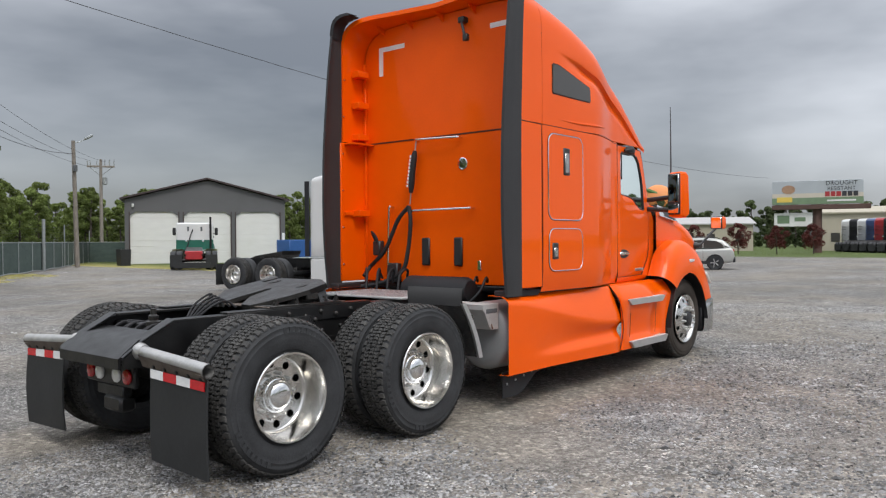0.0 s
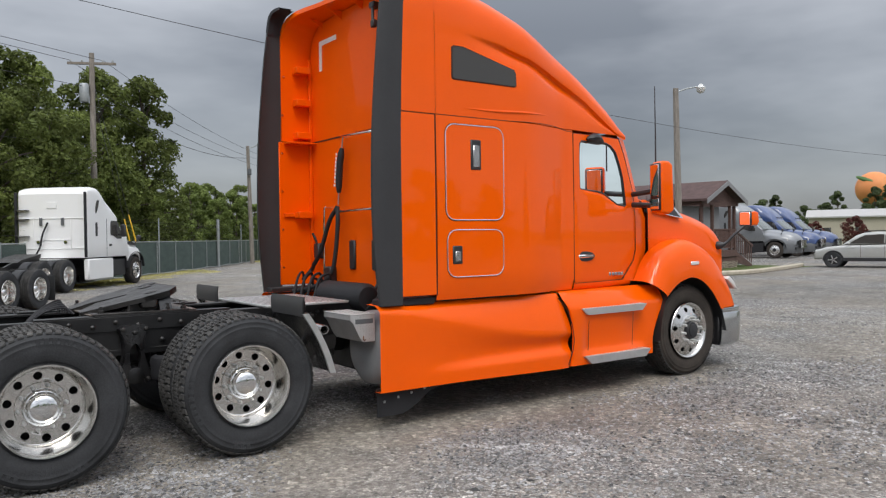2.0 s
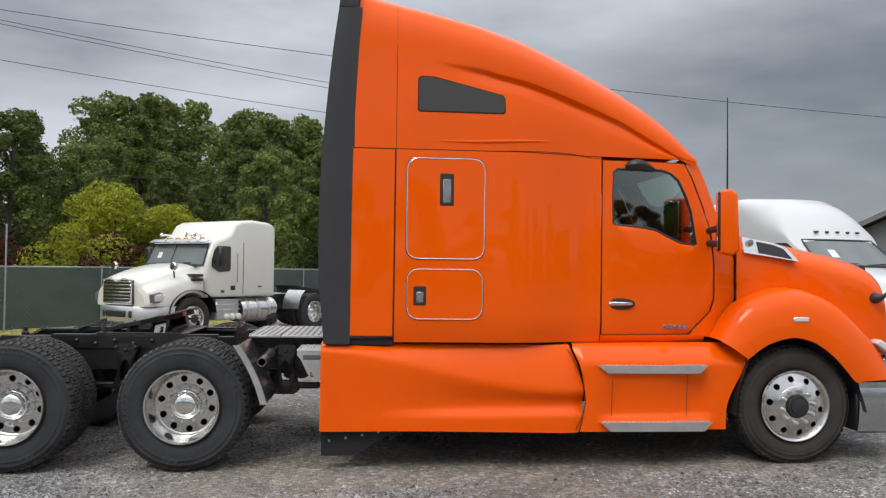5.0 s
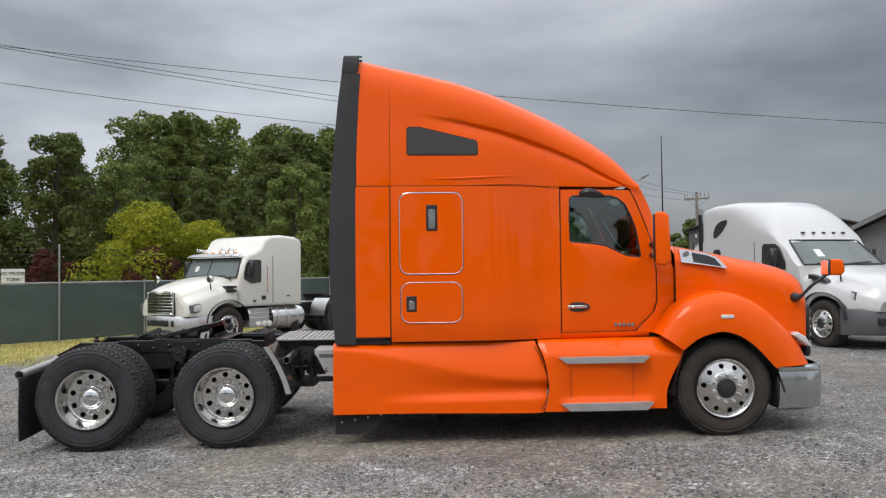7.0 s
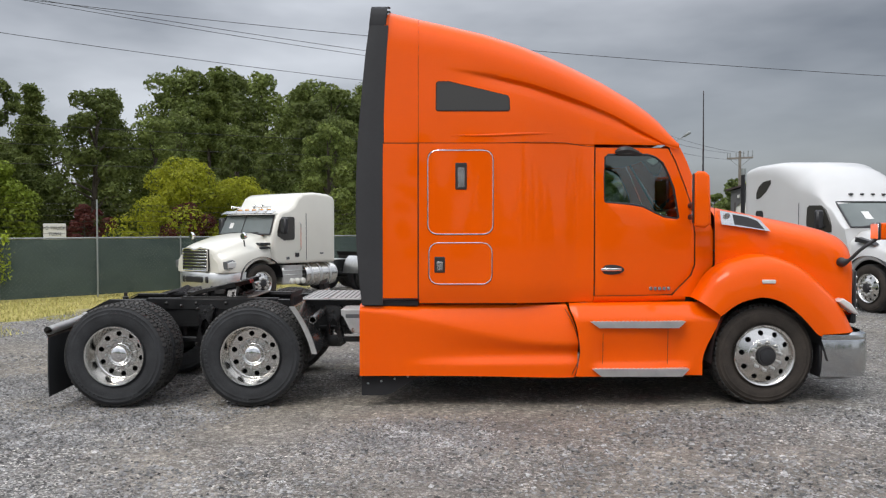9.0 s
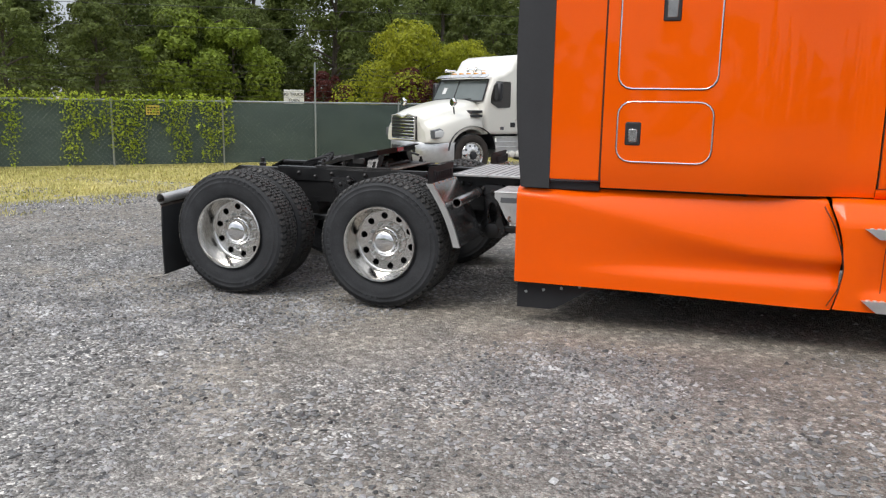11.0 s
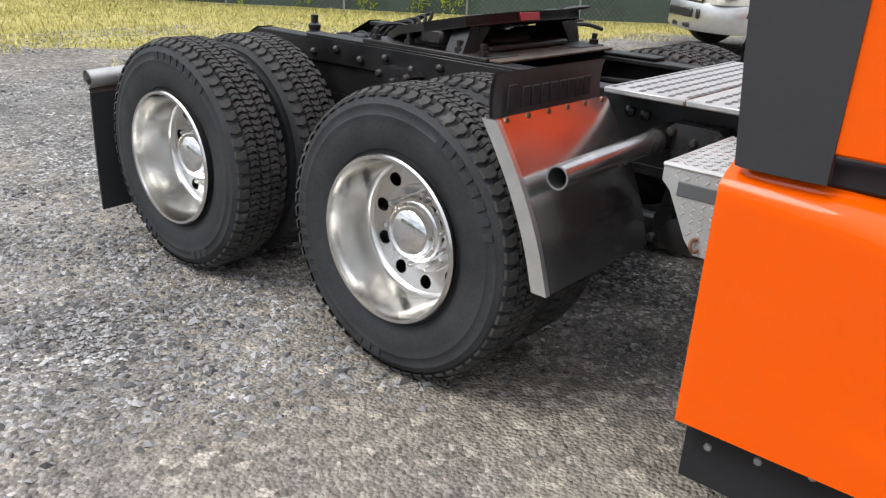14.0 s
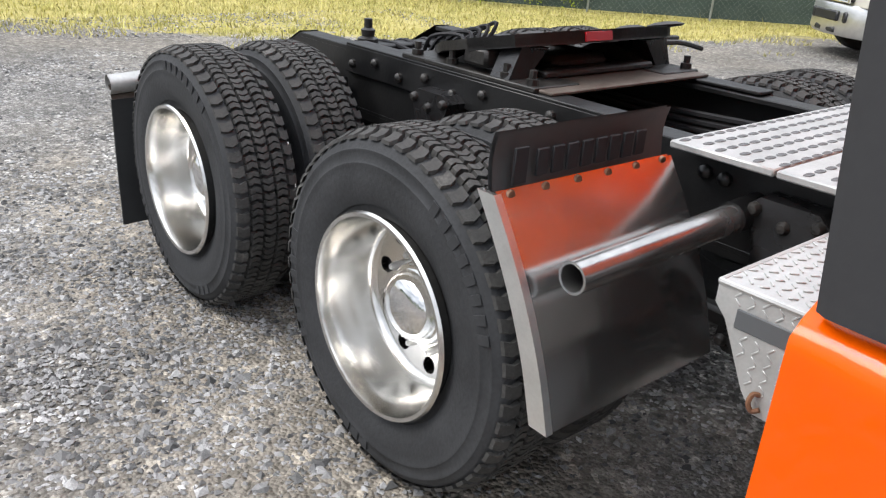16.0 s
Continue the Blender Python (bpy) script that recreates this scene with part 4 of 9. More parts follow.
for k in range(5):
    pts = spline([(-0.30 - 0.02 * k, -0.10 + 0.05 * k, 1.0), (-0.36, -0.06 + 0.05 * k, 1.05 + 0.012 * k), (-0.50, -0.10 + 0.06 * k, 1.03), (-0.62, -0.05 + 0.03 * k, 0.93)], 14)
    part("air_line", MB().tube(pts, 0.009, 6), M_BLACKRUB, truck)
lump = MB().lathe([(0.001, 0.0), (0.05, 0.004), (0.06, 0.014), (0.035, 0.026), (0.001, 0.03)], (0, 0, 0), 12, "z")
for x, y, k in ((0.24, 0.34, 1.0), (0.18, 0.20, 0.8), (0.10, -0.25, 0.7)):
    o = part("grease_lump", lump.mesh("grease_lump", M_GREASE), None, plate, "lump of old grease")
    o.matrix_basis = fifth @ Matrix.Translation((x, y, 0.018)) @ Matrix.Diagonal((1.3 * k, k, 0.8 * k, 1))

# deck plate behind the cab, perforated
deckob = part("deck_plate", MB().box(1.045, -0.56, 0.992, 1.335, 0.56, 1.012, 0.004), M_DECKAL, truck, "brushed aluminium deck plate with oval slots")
deck2 = part("deck_plate", MB().box(1.341, -0.56, 0.992, 1.80, 0.56, 1.012, 0.004), M_DECKAL, truck, "brushed aluminium deck plate with oval slots")
# shallow raised ovals whose dark colour paints the shade of the openings
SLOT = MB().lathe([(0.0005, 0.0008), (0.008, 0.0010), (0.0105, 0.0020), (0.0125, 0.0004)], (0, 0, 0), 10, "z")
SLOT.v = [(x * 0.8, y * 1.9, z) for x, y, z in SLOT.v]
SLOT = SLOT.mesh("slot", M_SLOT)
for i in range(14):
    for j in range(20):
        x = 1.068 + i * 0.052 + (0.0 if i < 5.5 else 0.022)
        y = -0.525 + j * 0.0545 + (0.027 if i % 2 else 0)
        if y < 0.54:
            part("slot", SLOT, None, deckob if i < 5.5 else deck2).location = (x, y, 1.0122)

# quarter fenders with rubber top flap
for side in (-1, 1):
    fq = MB()
    curve = spline([(1.082, 0.992), (1.145, 0.895), (1.206, 0.785), (1.260, 0.66), (1.300, 0.53)], 14)
    for d in (0.0, 0.012):
        fq.grid([[(x + d, side * y, z) for y in np.linspace(0.62, 1.215, 6)] for x, z in curve])
    fq.grid([[(x - 0.03, side * 1.222, z) for x, z in curve], [(x + 0.014, side * 1.222, z) for x, z in curve]])
    fq.grid([[(x - 0.03, side * 1.215, z) for x, z in curve], [(x - 0.03, side * 1.222, z) for x, z in curve]])
    qf = part("quarter_fender", fq, M_SMEAR, truck, "stained stainless quarter fender")
    edge = MB()
    for d in (-0.035, 0.016):
        edge.grid([[(x + d, side * 1.214, z) for x, z in curve], [(x + d, side * 1.234, z) for x, z in curve]])
    edge.grid([[(x - 0.035, side * 1.234, z) for x, z in curve], [(x + 0.016, side * 1.234, z) for x, z in curve]])
    part("fender_edge", edge, M_BRUSH, qf, "bare aluminium rolled edge")
    ft = MB()
    for d in (0.0, 0.012):
        ft.grid([[(1.065 - 0.05 * math.sin(v * 1.6) + d + 0.05 * v, side * y, 0.968 + 0.145 * v) for y in np.linspace(0.63, 1.215, 8)] for v in np.linspace(0, 1, 6)])
    fto = part("fender_flap", ft, M_ANTISAIL, qf, "grey rubber anti-sail flap with moulded mark")
    for k in range(9):
        y, hz, hw = (0.758 + k * 0.048, 0.03, 0.018) if k < 8 else (1.16, 0.04, 0.02)
        part("moulded_mark", MB().box(1.088, side * y - hw, 1.042 - hz, 1.096, side * y + hw, 1.042 + hz, 0.002), M_BLACKRUB, fto)
    for k in range(6):
        y = 0.66 + k * 0.105
        part("rivet", MB().lathe([(0.013, 0), (0.011, 0.007), (0.0005, 0.009)], (1.094, side * y, 0.984), 8, "x"), M_COPPER, qf)
    pipe = MB()
    a, b = Vector((1.262, side * 1.155, 0.852)), Vector((1.262, side * 0.56, 0.868))
    for r in (0.036, 0.030):
        pipe.tube([a, b], r, 18, caps=False)
    pipe.lathe([(0.030, 0), (0.036, 0)], tuple(a), 18)
    part("fender_tube", pipe, M_STEEL, truck, "stainless fender mounting tube")
    part("tube_socket", MB().cyl((1.262, side * 0.575, 0.868), (1.262, side * 0.45, 0.872), 0.042, n=14), M_FRAME, truck)

# step box of tread plate and the fuel tank behind the fairing
for side in (-1, 1):
    sb = MB()
    y_o, y_i = side * 1.075, side * 0.62
    out = [(1.53, 0.94), (1.752, 0.94), (1.752, 0.715), (1.645, 0.715), (1.615, 0.75), (1.555, 0.87), (1.53, 0.895)]
    sb.prism(out, y_o, y_i, "xz")
    box = part("step_box", sb, M_DECKAL, truck, "diamond-plate aluminium step with hanging bracket")
    dm = MB()
    for i in range(8):
        for j in range(16):
            turn_ = Matrix.Rotation(radians(45 if (i + j) % 2 else -45), 4, "Z")
            dm.box(-0.009, -0.0022, -0.002, 0.009, 0.0022, 0.0012, 0.001, Matrix.Translation((1.545 + i * 0.0265, side * (0.645 + j * 0.0265), 0.942)) @ turn_)
            x, z = 1.545 + i * 0.0265, 0.925 - j * 0.0155
            if z > 0.73 and x > interp(z, [(0.715, 1.66), (0.75, 1.63), (0.87, 1.57), (0.94, 1.54)]) and not 0.855 < z < 0.905:
                dm.box(-0.008, -0.002, -0.002, 0.008, 0.002, 0.0012, 0.001, Matrix.Translation((x, side * 1.076, z)) @ Matrix.Rotation(radians(-90 * side), 4, "X") @ turn_)
    tagged(part("tread_pattern", dm, M_DECKAL, box), kind="stuff")
    part("name_plate", MB().box(1.575, min(side * 1.074, side * 1.079), 0.862, 1.735, max(side * 1.074, side * 1.079), 0.90, 0.002), M_GREYPL, box, "grey riveted name plate")
    part("edge_roll", MB().tube([(1.53, side * 1.074, 0.937), (1.752, side * 1.074, 0.937)], 0.006, 8).tube([(1.532, side * 1.074, 0.937), (1.532, side * 0.62, 0.937)], 0.006, 8), M_DECKAL, box)
    part("hook", MB().tube(spline([(1.652, side * 1.072, 0.757), (1.643, side * 1.085, 0.760), (1.640, side * 1.09, 0.742), (1.648, side * 1.087, 0.728), (1.660, side * 1.083, 0.735)], 14), 0.005, 7), M_RUST, box, "rusty hanging hook")
    tk = MB().lathe([(0.001, 0.0), (0.20, 0.004), (0.262, 0.018), (0.296, 0.045), (0.308, 0.085), (0.308, 0.70), (0.27, 0.72), (0.26, 1.2), (0.001, 1.2)], (1.76, side * 0.865, 0.635), 44, "x")
    part("fuel_tank", tk, M_TANK, truck, "grey painted round fuel tank end")
battery = MB().box(2.0, -0.42, 0.35, 3.2, 0.42, 0.72, 0.02)
battery.cyl((1.9, 0, 0.62), (5.6, 0, 0.66), 0.12, n=14)
battery.box(3.9, -0.4, 0.40, 5.9, 0.4, 1.0, 0.06)
part("engine_and_driveline", battery, M_FRAME, truck)
part("front_axle", MB().box(XF - 0.06, -0.95, 0.40, XF + 0.06, 0.95, 0.50, 0.02), M_FRAME, truck)

# ---- cab: side extenders, back wall, sleeper sides, roof fairing ----
ROOF = [(1.90, 3.93), (2.0, 3.905), (2.36, 3.82), (2.66, 3.755), (2.95, 3.69), (3.25, 3.597), (3.55, 3.493), (3.85, 3.383), (4.15, 3.250), (4.46, 3.08), (4.64, 2.955), (4.74, 2.86), (4.82, 2.75), (4.88, 2.64), (4.93, 2.56)]
CREASE = [(1.90, 3.34), (2.56, 3.285), (2.99, 3.222), (3.36, 3.14), (3.69, 3.05), (3.93, 2.972), (4.24, 2.845), (4.50, 2.708), (4.78, 2.565), (4.96, 2.53)]


def roof_section(x, n=14):
    """Half section of the roof fairing: side panel, an undercut groove along the crease, then the cap."""
    w, zc, zt = w_at(x), interp(x, CREASE), interp(x, ROOF)
    g = smooth01(x, 2.55, 3.2) * (1 - 0.4 * smooth01(x, 3.7, 4.3)) * (1 - 0.85 * smooth01(x, 4.45, 4.9))
    lip = 0.008 * smooth01(x, 3.4, 3.95)
    drop = min(1.0, max(0.05, (zc - 2.58) / 0.3))
    pts = [(w, 2.575), (w + 0.003, 2.575 + 0.35 * (zc - 2.575)), (w + 0.003, zc - 0.14 * drop), (w - 0.012 * g, zc - 0.085 * drop),
           (w - 0.032 * g, zc - 0.035 * drop), (w - 0.040 * g, zc - 0.012 * drop), (w - 0.030 * g, zc), (w - 0.004 * g + lip, zc + 0.012), (w + lip, zc + 0.028)]
    y0, z0 = pts[-1]
    zt = max(zt, z0 + 0.02)
    k = 0.31 + 0.33 * smooth01(x, 2.4, 4.7)
    for i in range(1, n + 1):
        a = math.pi / 2 * i / n
        pts.append((y0 * max(0.0, math.cos(a)) ** k, z0 + (zt + 0.025 + 0.025 * smooth01(x, 2.6, 3.8) - z0) * math.sin(a) ** (k + 0.26)))
    return pts


rows = []
xs = [2.30 + (4.90 - 2.30) * t for t in np.linspace(0, 1, 54)]
for x in xs:
    s = roof_section(x)
    rows.append([(x, -y, z) for y, z in s] + [(x, y, z) for y, z in s[-2::-1]])
roof = part("roof_fairing", MB().grid(rows), M_ORANGE, truck, "orange aerodynamic roof fairing", 50)
# roof extension over the back wall, swept in at the middle
rows = []
for x in np.linspace(0, 1, 7):
    s = roof_section(2.296)
    half = []
    for y, z in s:
        back = 1.965 + 0.20 * (1 - min(1, (abs(y) / 1.19)) ** 2) * smooth01(z, 3.5, 3.9)
        xx = 2.296 + (back - 2.296) * x
        dz = interp(xx, ROOF) - interp(2.296, ROOF)
        half.append((xx, y, z + dz * smooth01(z, 3.3, 3.8)))
    rows.append([(a, -b, c) for a, b, c in half] + [(a, b, c) for a, b, c in half[-2::-1]])
ext = MB().grid(rows)
inner = [[(x, y * 0.967, z - 0.045 * smooth01(z, 3.3, 3.7)) for x, y, z in r] for r in rows]
ext.grid(inner)
ext.grid([rows[-1], inner[-1]])
part("roof_extension", ext, M_ORANGE, truck, "orange trailing roof extension", 50)
# lower side extenders
for side in (-1, 1):
    part("side_extender", MB().box(1.93, min(side * 1.15, side * 1.19), 1.065, 2.292, max(side * 1.15, side * 1.19), 2.568, 0.006), M_ORANGE, truck, "orange side extender panel")
    part("panel_gap", MB().box(2.288, min(side * 1.17, side * 1.187), 1.06, 2.302, max(side * 1.17, side * 1.1935), 3.42, 0.001), M_SEAM, truck)
    part("panel_gap", MB().box(1.935, min(side * 1.17, side * 1.186), 2.564, 2.30, max(side * 1.17, side * 1.186), 2.58, 0.001), M_SEAM, truck)
    gaiter = MB()
    gc = [(1.0, 1.745, 1.95), (1.5, 1.70, 1.95), (2.0, 1.69, 1.95), (2.57, 1.71, 1.955), (3.31, 1.775, 1.985), (3.70, 1.825, 2.01)]
    rr = spline(gc, 22)
    for d in (1.196, 1.166):
        gaiter.grid([[(x0, side * (d - 0.012), z), (x0 + 0.02, side * d, z), ((x0 + x1) / 2, side * (d + 0.004), z), (x1, side * d, z)] for z, x0, x1 in rr])
    gaiter.grid([[(x0, side * 1.184, z), (x0, side * 1.154, z)] for z, x0, x1 in rr])
    gaiter.grid([[(x1, side * 1.196, z), (x1, side * 1.166, z)] for z, x0, x1 in rr])
    part("rubber_gaiter", gaiter, M_GREYRUB, truck, "black rubber edge gaiter")
    cap = MB()
    tp = [(3.705, 1.825, 1.98, 1.196), (3.80, 1.835, 1.99, 1.19), (3.86, 1.84, 2.0, 1.17), (3.90, 1.845, 2.01, 1.12), (3.915, 1.85, 2.02, 1.05), (3.92, 1.87, 2.02, 0.97)]
    cap.grid([[(x0, side * y, z), (x1, side * y, z)] for z, x0, x1, y in tp])
    cap.grid([[(x0, side * (y - 0.04), z - 0.03), (x1, side * (y - 0.04), z - 0.03)] for z, x0, x1, y in tp])
    cap.grid([[(x0, side * y, z), (x0, side * (y - 0.04), z - 0.03)] for z, x0, x1, y in tp])
    part("corner_gaiter", cap, M_BLACKRUB, truck, "black rubber corner gaiter")
    for k in range(7):
        z = 1.25 + 0.4 * k
        x = interp(z, [(a[0], a[2]) for a in gc])
        part("gaiter_bolt", MB().lathe([(0.014, 0), (0.011, -side * 0.008), (0.0005, -side * 0.010)], (x + 0.01, side * 1.149, z), 8), M_CHROME, truck)
    part("skirt_rubber", MB().box(1.76, min(side * 1.02, side * 1.15), 0.985, 2.30, max(side * 1.02, side * 1.15), 1.05, 0.01), M_BLACKRUB, truck)
    # brackets inside the extender
    for z in (3.32, 2.98, 2.635, 1.80):
        part("extender_bracket", MB().box(2.09, min(side * 1.03, side * 1.149), z - 0.035, 2.25, max(side * 1.03, side * 1.149), z + 0.035, 0.006), M_ORANGE_IN, truck)
    part("extender_shelf", MB().box(1.98, min(side * 1.0, side * 1.149), 2.545, 2.296, max(side * 1.0, side * 1.149), 2.562, 0.003), M_ORANGE_IN, truck)
    part("extender_strut", MB().box(1.97, min(side * 1.12, side * 1.149), 1.78, 2.296, max(side * 1.12, side * 1.149), 1.82, 0.004), M_ORANGE_IN, truck)

wall = MB().box(2.30, -1.17, 1.06, 2.35, 1.17, 2.566, 0.004)
sec = [(y * 0.962, min(z, 3.30) if z < 3.31 else z - 0.05) for y, z in roof_section(2.30) if z > 2.58]
wall_up = MB().prism([(1.145, 2.574)] + sec + [(-y, z) for y, z in sec[-2::-1]] + [(-1.145, 2.574)], 2.30, 2.35, "yz")
part("back_wall", wall, M_ORANGE_IN, truck, "flat orange back wall of the sleeper")
part("back_wall_upper", wall_up, M_ORANGE_IN, truck, "upper orange back wall with white tape")
part("panel_gap", MB().box(2.296, -1.15, 2.562, 2.304, 1.15, 2.578, 0.001), M_SEAM, truck)
for y in (-1.13, 1.13):
    part("corner_post", MB().box(2.265, y - 0.02, 1.06, 2.298, y + 0.02, 3.46, 0.006), M_ORANGE_IN, truck)
for k in range(5):
    y = -0.84 + 0.42 * k
    part("roof_gusset", MB().prism([(2.16, 3.81), (2.298, 3.81), (2.298, 3.73)], y - 0.008, y + 0.008, "xz"), M_ORANGE_IN, truck)
for y0, y1, z0, z1 in ((0.86, 0.92, 3.30, 3.61), (0.54, 0.86, 3.56, 3.61), (-0.92, -0.60, 3.56, 3.61)):
    part("white_tape", MB().box(2.2965, y0, z0, 2.3005, y1, z1), M_REFW, truck, "white reflective corner tape")


def bar_handle(p0, p1, out=0.07, r=0.013):
    a, b = Vector(p0), Vector(p1)
    d = (b - a).normalized() * 0.05
    o = Vector((-out, 0, 0))
    return MB().tube(spline([a, a + o * 0.8, a + o + d, b + o - d, b + o * 0.8, b], 22), r, 10)


part("grab_bar", bar_handle((2.30, 0.34, 2.555), (2.30, -0.23, 2.535)), M_CHROME, truck, "chrome grab bar")
part("grab_bar", bar_handle((2.30, 0.44, 1.815), (2.30, -0.38, 1.82)), M_CHROME, truck, "chrome grab bar")
part("grab_bar", bar_handle((2.30, 0.72, 1.86), (2.30, 0.74, 1.20)), M_CHROME, truck, "chrome grab bar")
lampo = MB().lathe([(0.060, 0), (0.062, -0.010), (0.052, -0.014), (0.048, -0.007), (0.0005, -0.008)], (2.30, -0.25, 2.27), 24, "x")
part("work_lamp", lampo, M_CHROME, truck, "round chrome work lamp")
for y in (0.245, -0.19):
    part("vent_cover", MB().box(2.275, y - 0.055, 1.24, 2.302, y + 0.055, 1.53, 0.012), M_PLASTIC, truck, "dark plastic vent cover")
part("wall_latch", MB().box(2.285, -0.475, 1.20, 2.302, -0.43, 1.30, 0.006), M_CHROME, truck, "chrome latch")
part("wall_camera", MB().box(2.22, -0.33, 3.66, 2.302, -0.25, 3.72, 0.01).cyl((2.24, -0.29, 3.68), (2.20, -0.36, 3.50), 0.014).box(2.18, -0.40, 3.46, 2.23, -0.34, 3.53, 0.01), M_PLASTIC, truck, "small black stay below the roof edge")
# hose holder, coiled cables, sockets
part("hose_sling", MB().tube(spline([(2.24, 0.345, 2.44), (2.225, 0.37, 2.25), (2.225, 0.395, 2.0)], 10), [0.02, 0.03, 0.034, 0.034, 0.034, 0.034, 0.034, 0.034, 0.03, 0.02], 10), M_BLACKRUB, truck, "black sleeve of the hose sling")
for k in range(9):
    z = 2.06 + 0.038 * k
    part("printed_mark", MB().box(2.186, 0.36 + 0.006 * (8 - k) - 0.004, z, 2.193, 0.388 + 0.006 * (8 - k) - 0.012, z + 0.026, 0.002), M_REFW, truck, "white printed mark on the sleeve")
part("sling_spring", MB().tube(spline([(2.25, 0.335, 2.555), (2.24, 0.345, 2.44)], 6), 0.007, 6), M_GALV, truck)
part("sling_spring", MB().tube(spline([(2.225, 0.395, 2.0), (2.225, 0.41, 1.88)], 6), 0.007, 6), M_GALV, truck)
part("cable", MB().tube(spline([(2.22, 0.42, 1.86), (2.20, 0.56, 1.72), (2.18, 0.72, 1.42), (2.18, 0.88, 1.28), (2.20, 0.98, 1.22), (2.10, 0.98, 1.12)], 30), 0.022, 10), M_BLACKRUB, truck, "black spiral air and power line")
part("cable", MB().tube(spline([(2.22, 0.42, 1.86), (2.20, 0.38, 1.70), (2.18, 0.40, 1.40), (2.15, 0.46, 1.18), (2.06, 0.66, 1.06), (1.92, 0.84, 1.02)], 30), 0.022, 10), M_BLACKRUB, truck, "black spiral air and power line")
part("cable", MB().tube(spline([(2.26, 0.95, 1.48), (2.22, 0.98, 1.60), (2.22, 0.90, 1.52), (2.25, 0.92, 1.38)], 16), 0.012, 8), M_BLACKRUB, truck, "coiled black lead")
part("socket_holder", MB().box(2.22, 0.86, 1.34, 2.30, 0.97, 1.50, 0.012), M_PLASTIC, truck, "dark lead holder")
part("socket_holder", MB().box(2.22, 0.60, 1.06, 2.30, 0.76, 1.26, 0.012), M_PLASTIC, truck, "dark lead holder")
for k in range(4):
    part("air_line", MB().tube(spline([(2.10, 0.95 - 0.2 * k, 1.06), (2.06, 0.90 - 0.2 * k, 1.20), (1.95, 0.78 - 0.16 * k, 1.16), (1.88, 0.72 - 0.15 * k, 1.0)], 14), 0.013, 8), M_BLACKRUB, truck)
part("cross_tank", MB().lathe([(0.001, -0.42), (0.10, -0.41), (0.13, -0.36), (0.13, 0.36), (0.10, 0.41), (0.001, 0.42)], (1.98, -0.18, 1.02), 24), M_BLACKRUB, truck, "black cylinder under the sleeper")
for y in (-0.62, -0.50, 0.80):
    part("air_line", MB().tube(spline([(2.2, y, 1.10), (2.1, y - 0.06, 1.14), (2.02, y - 0.05, 1.02), (1.95, y + 0.02, 0.92)], 12), 0.014, 8), M_FRAME, truck)
part("sleeper_floor", MB().box(2.30, -1.10, 0.985, 3.27, 1.10, 1.06, 0.02).box(3.28, -1.0, 0.985, 3.75, 1.0, 1.06, 0.02).box(3.76, -0.90, 0.985, 5.15, 0.90, 1.06, 0.02), M_FRAME, truck)

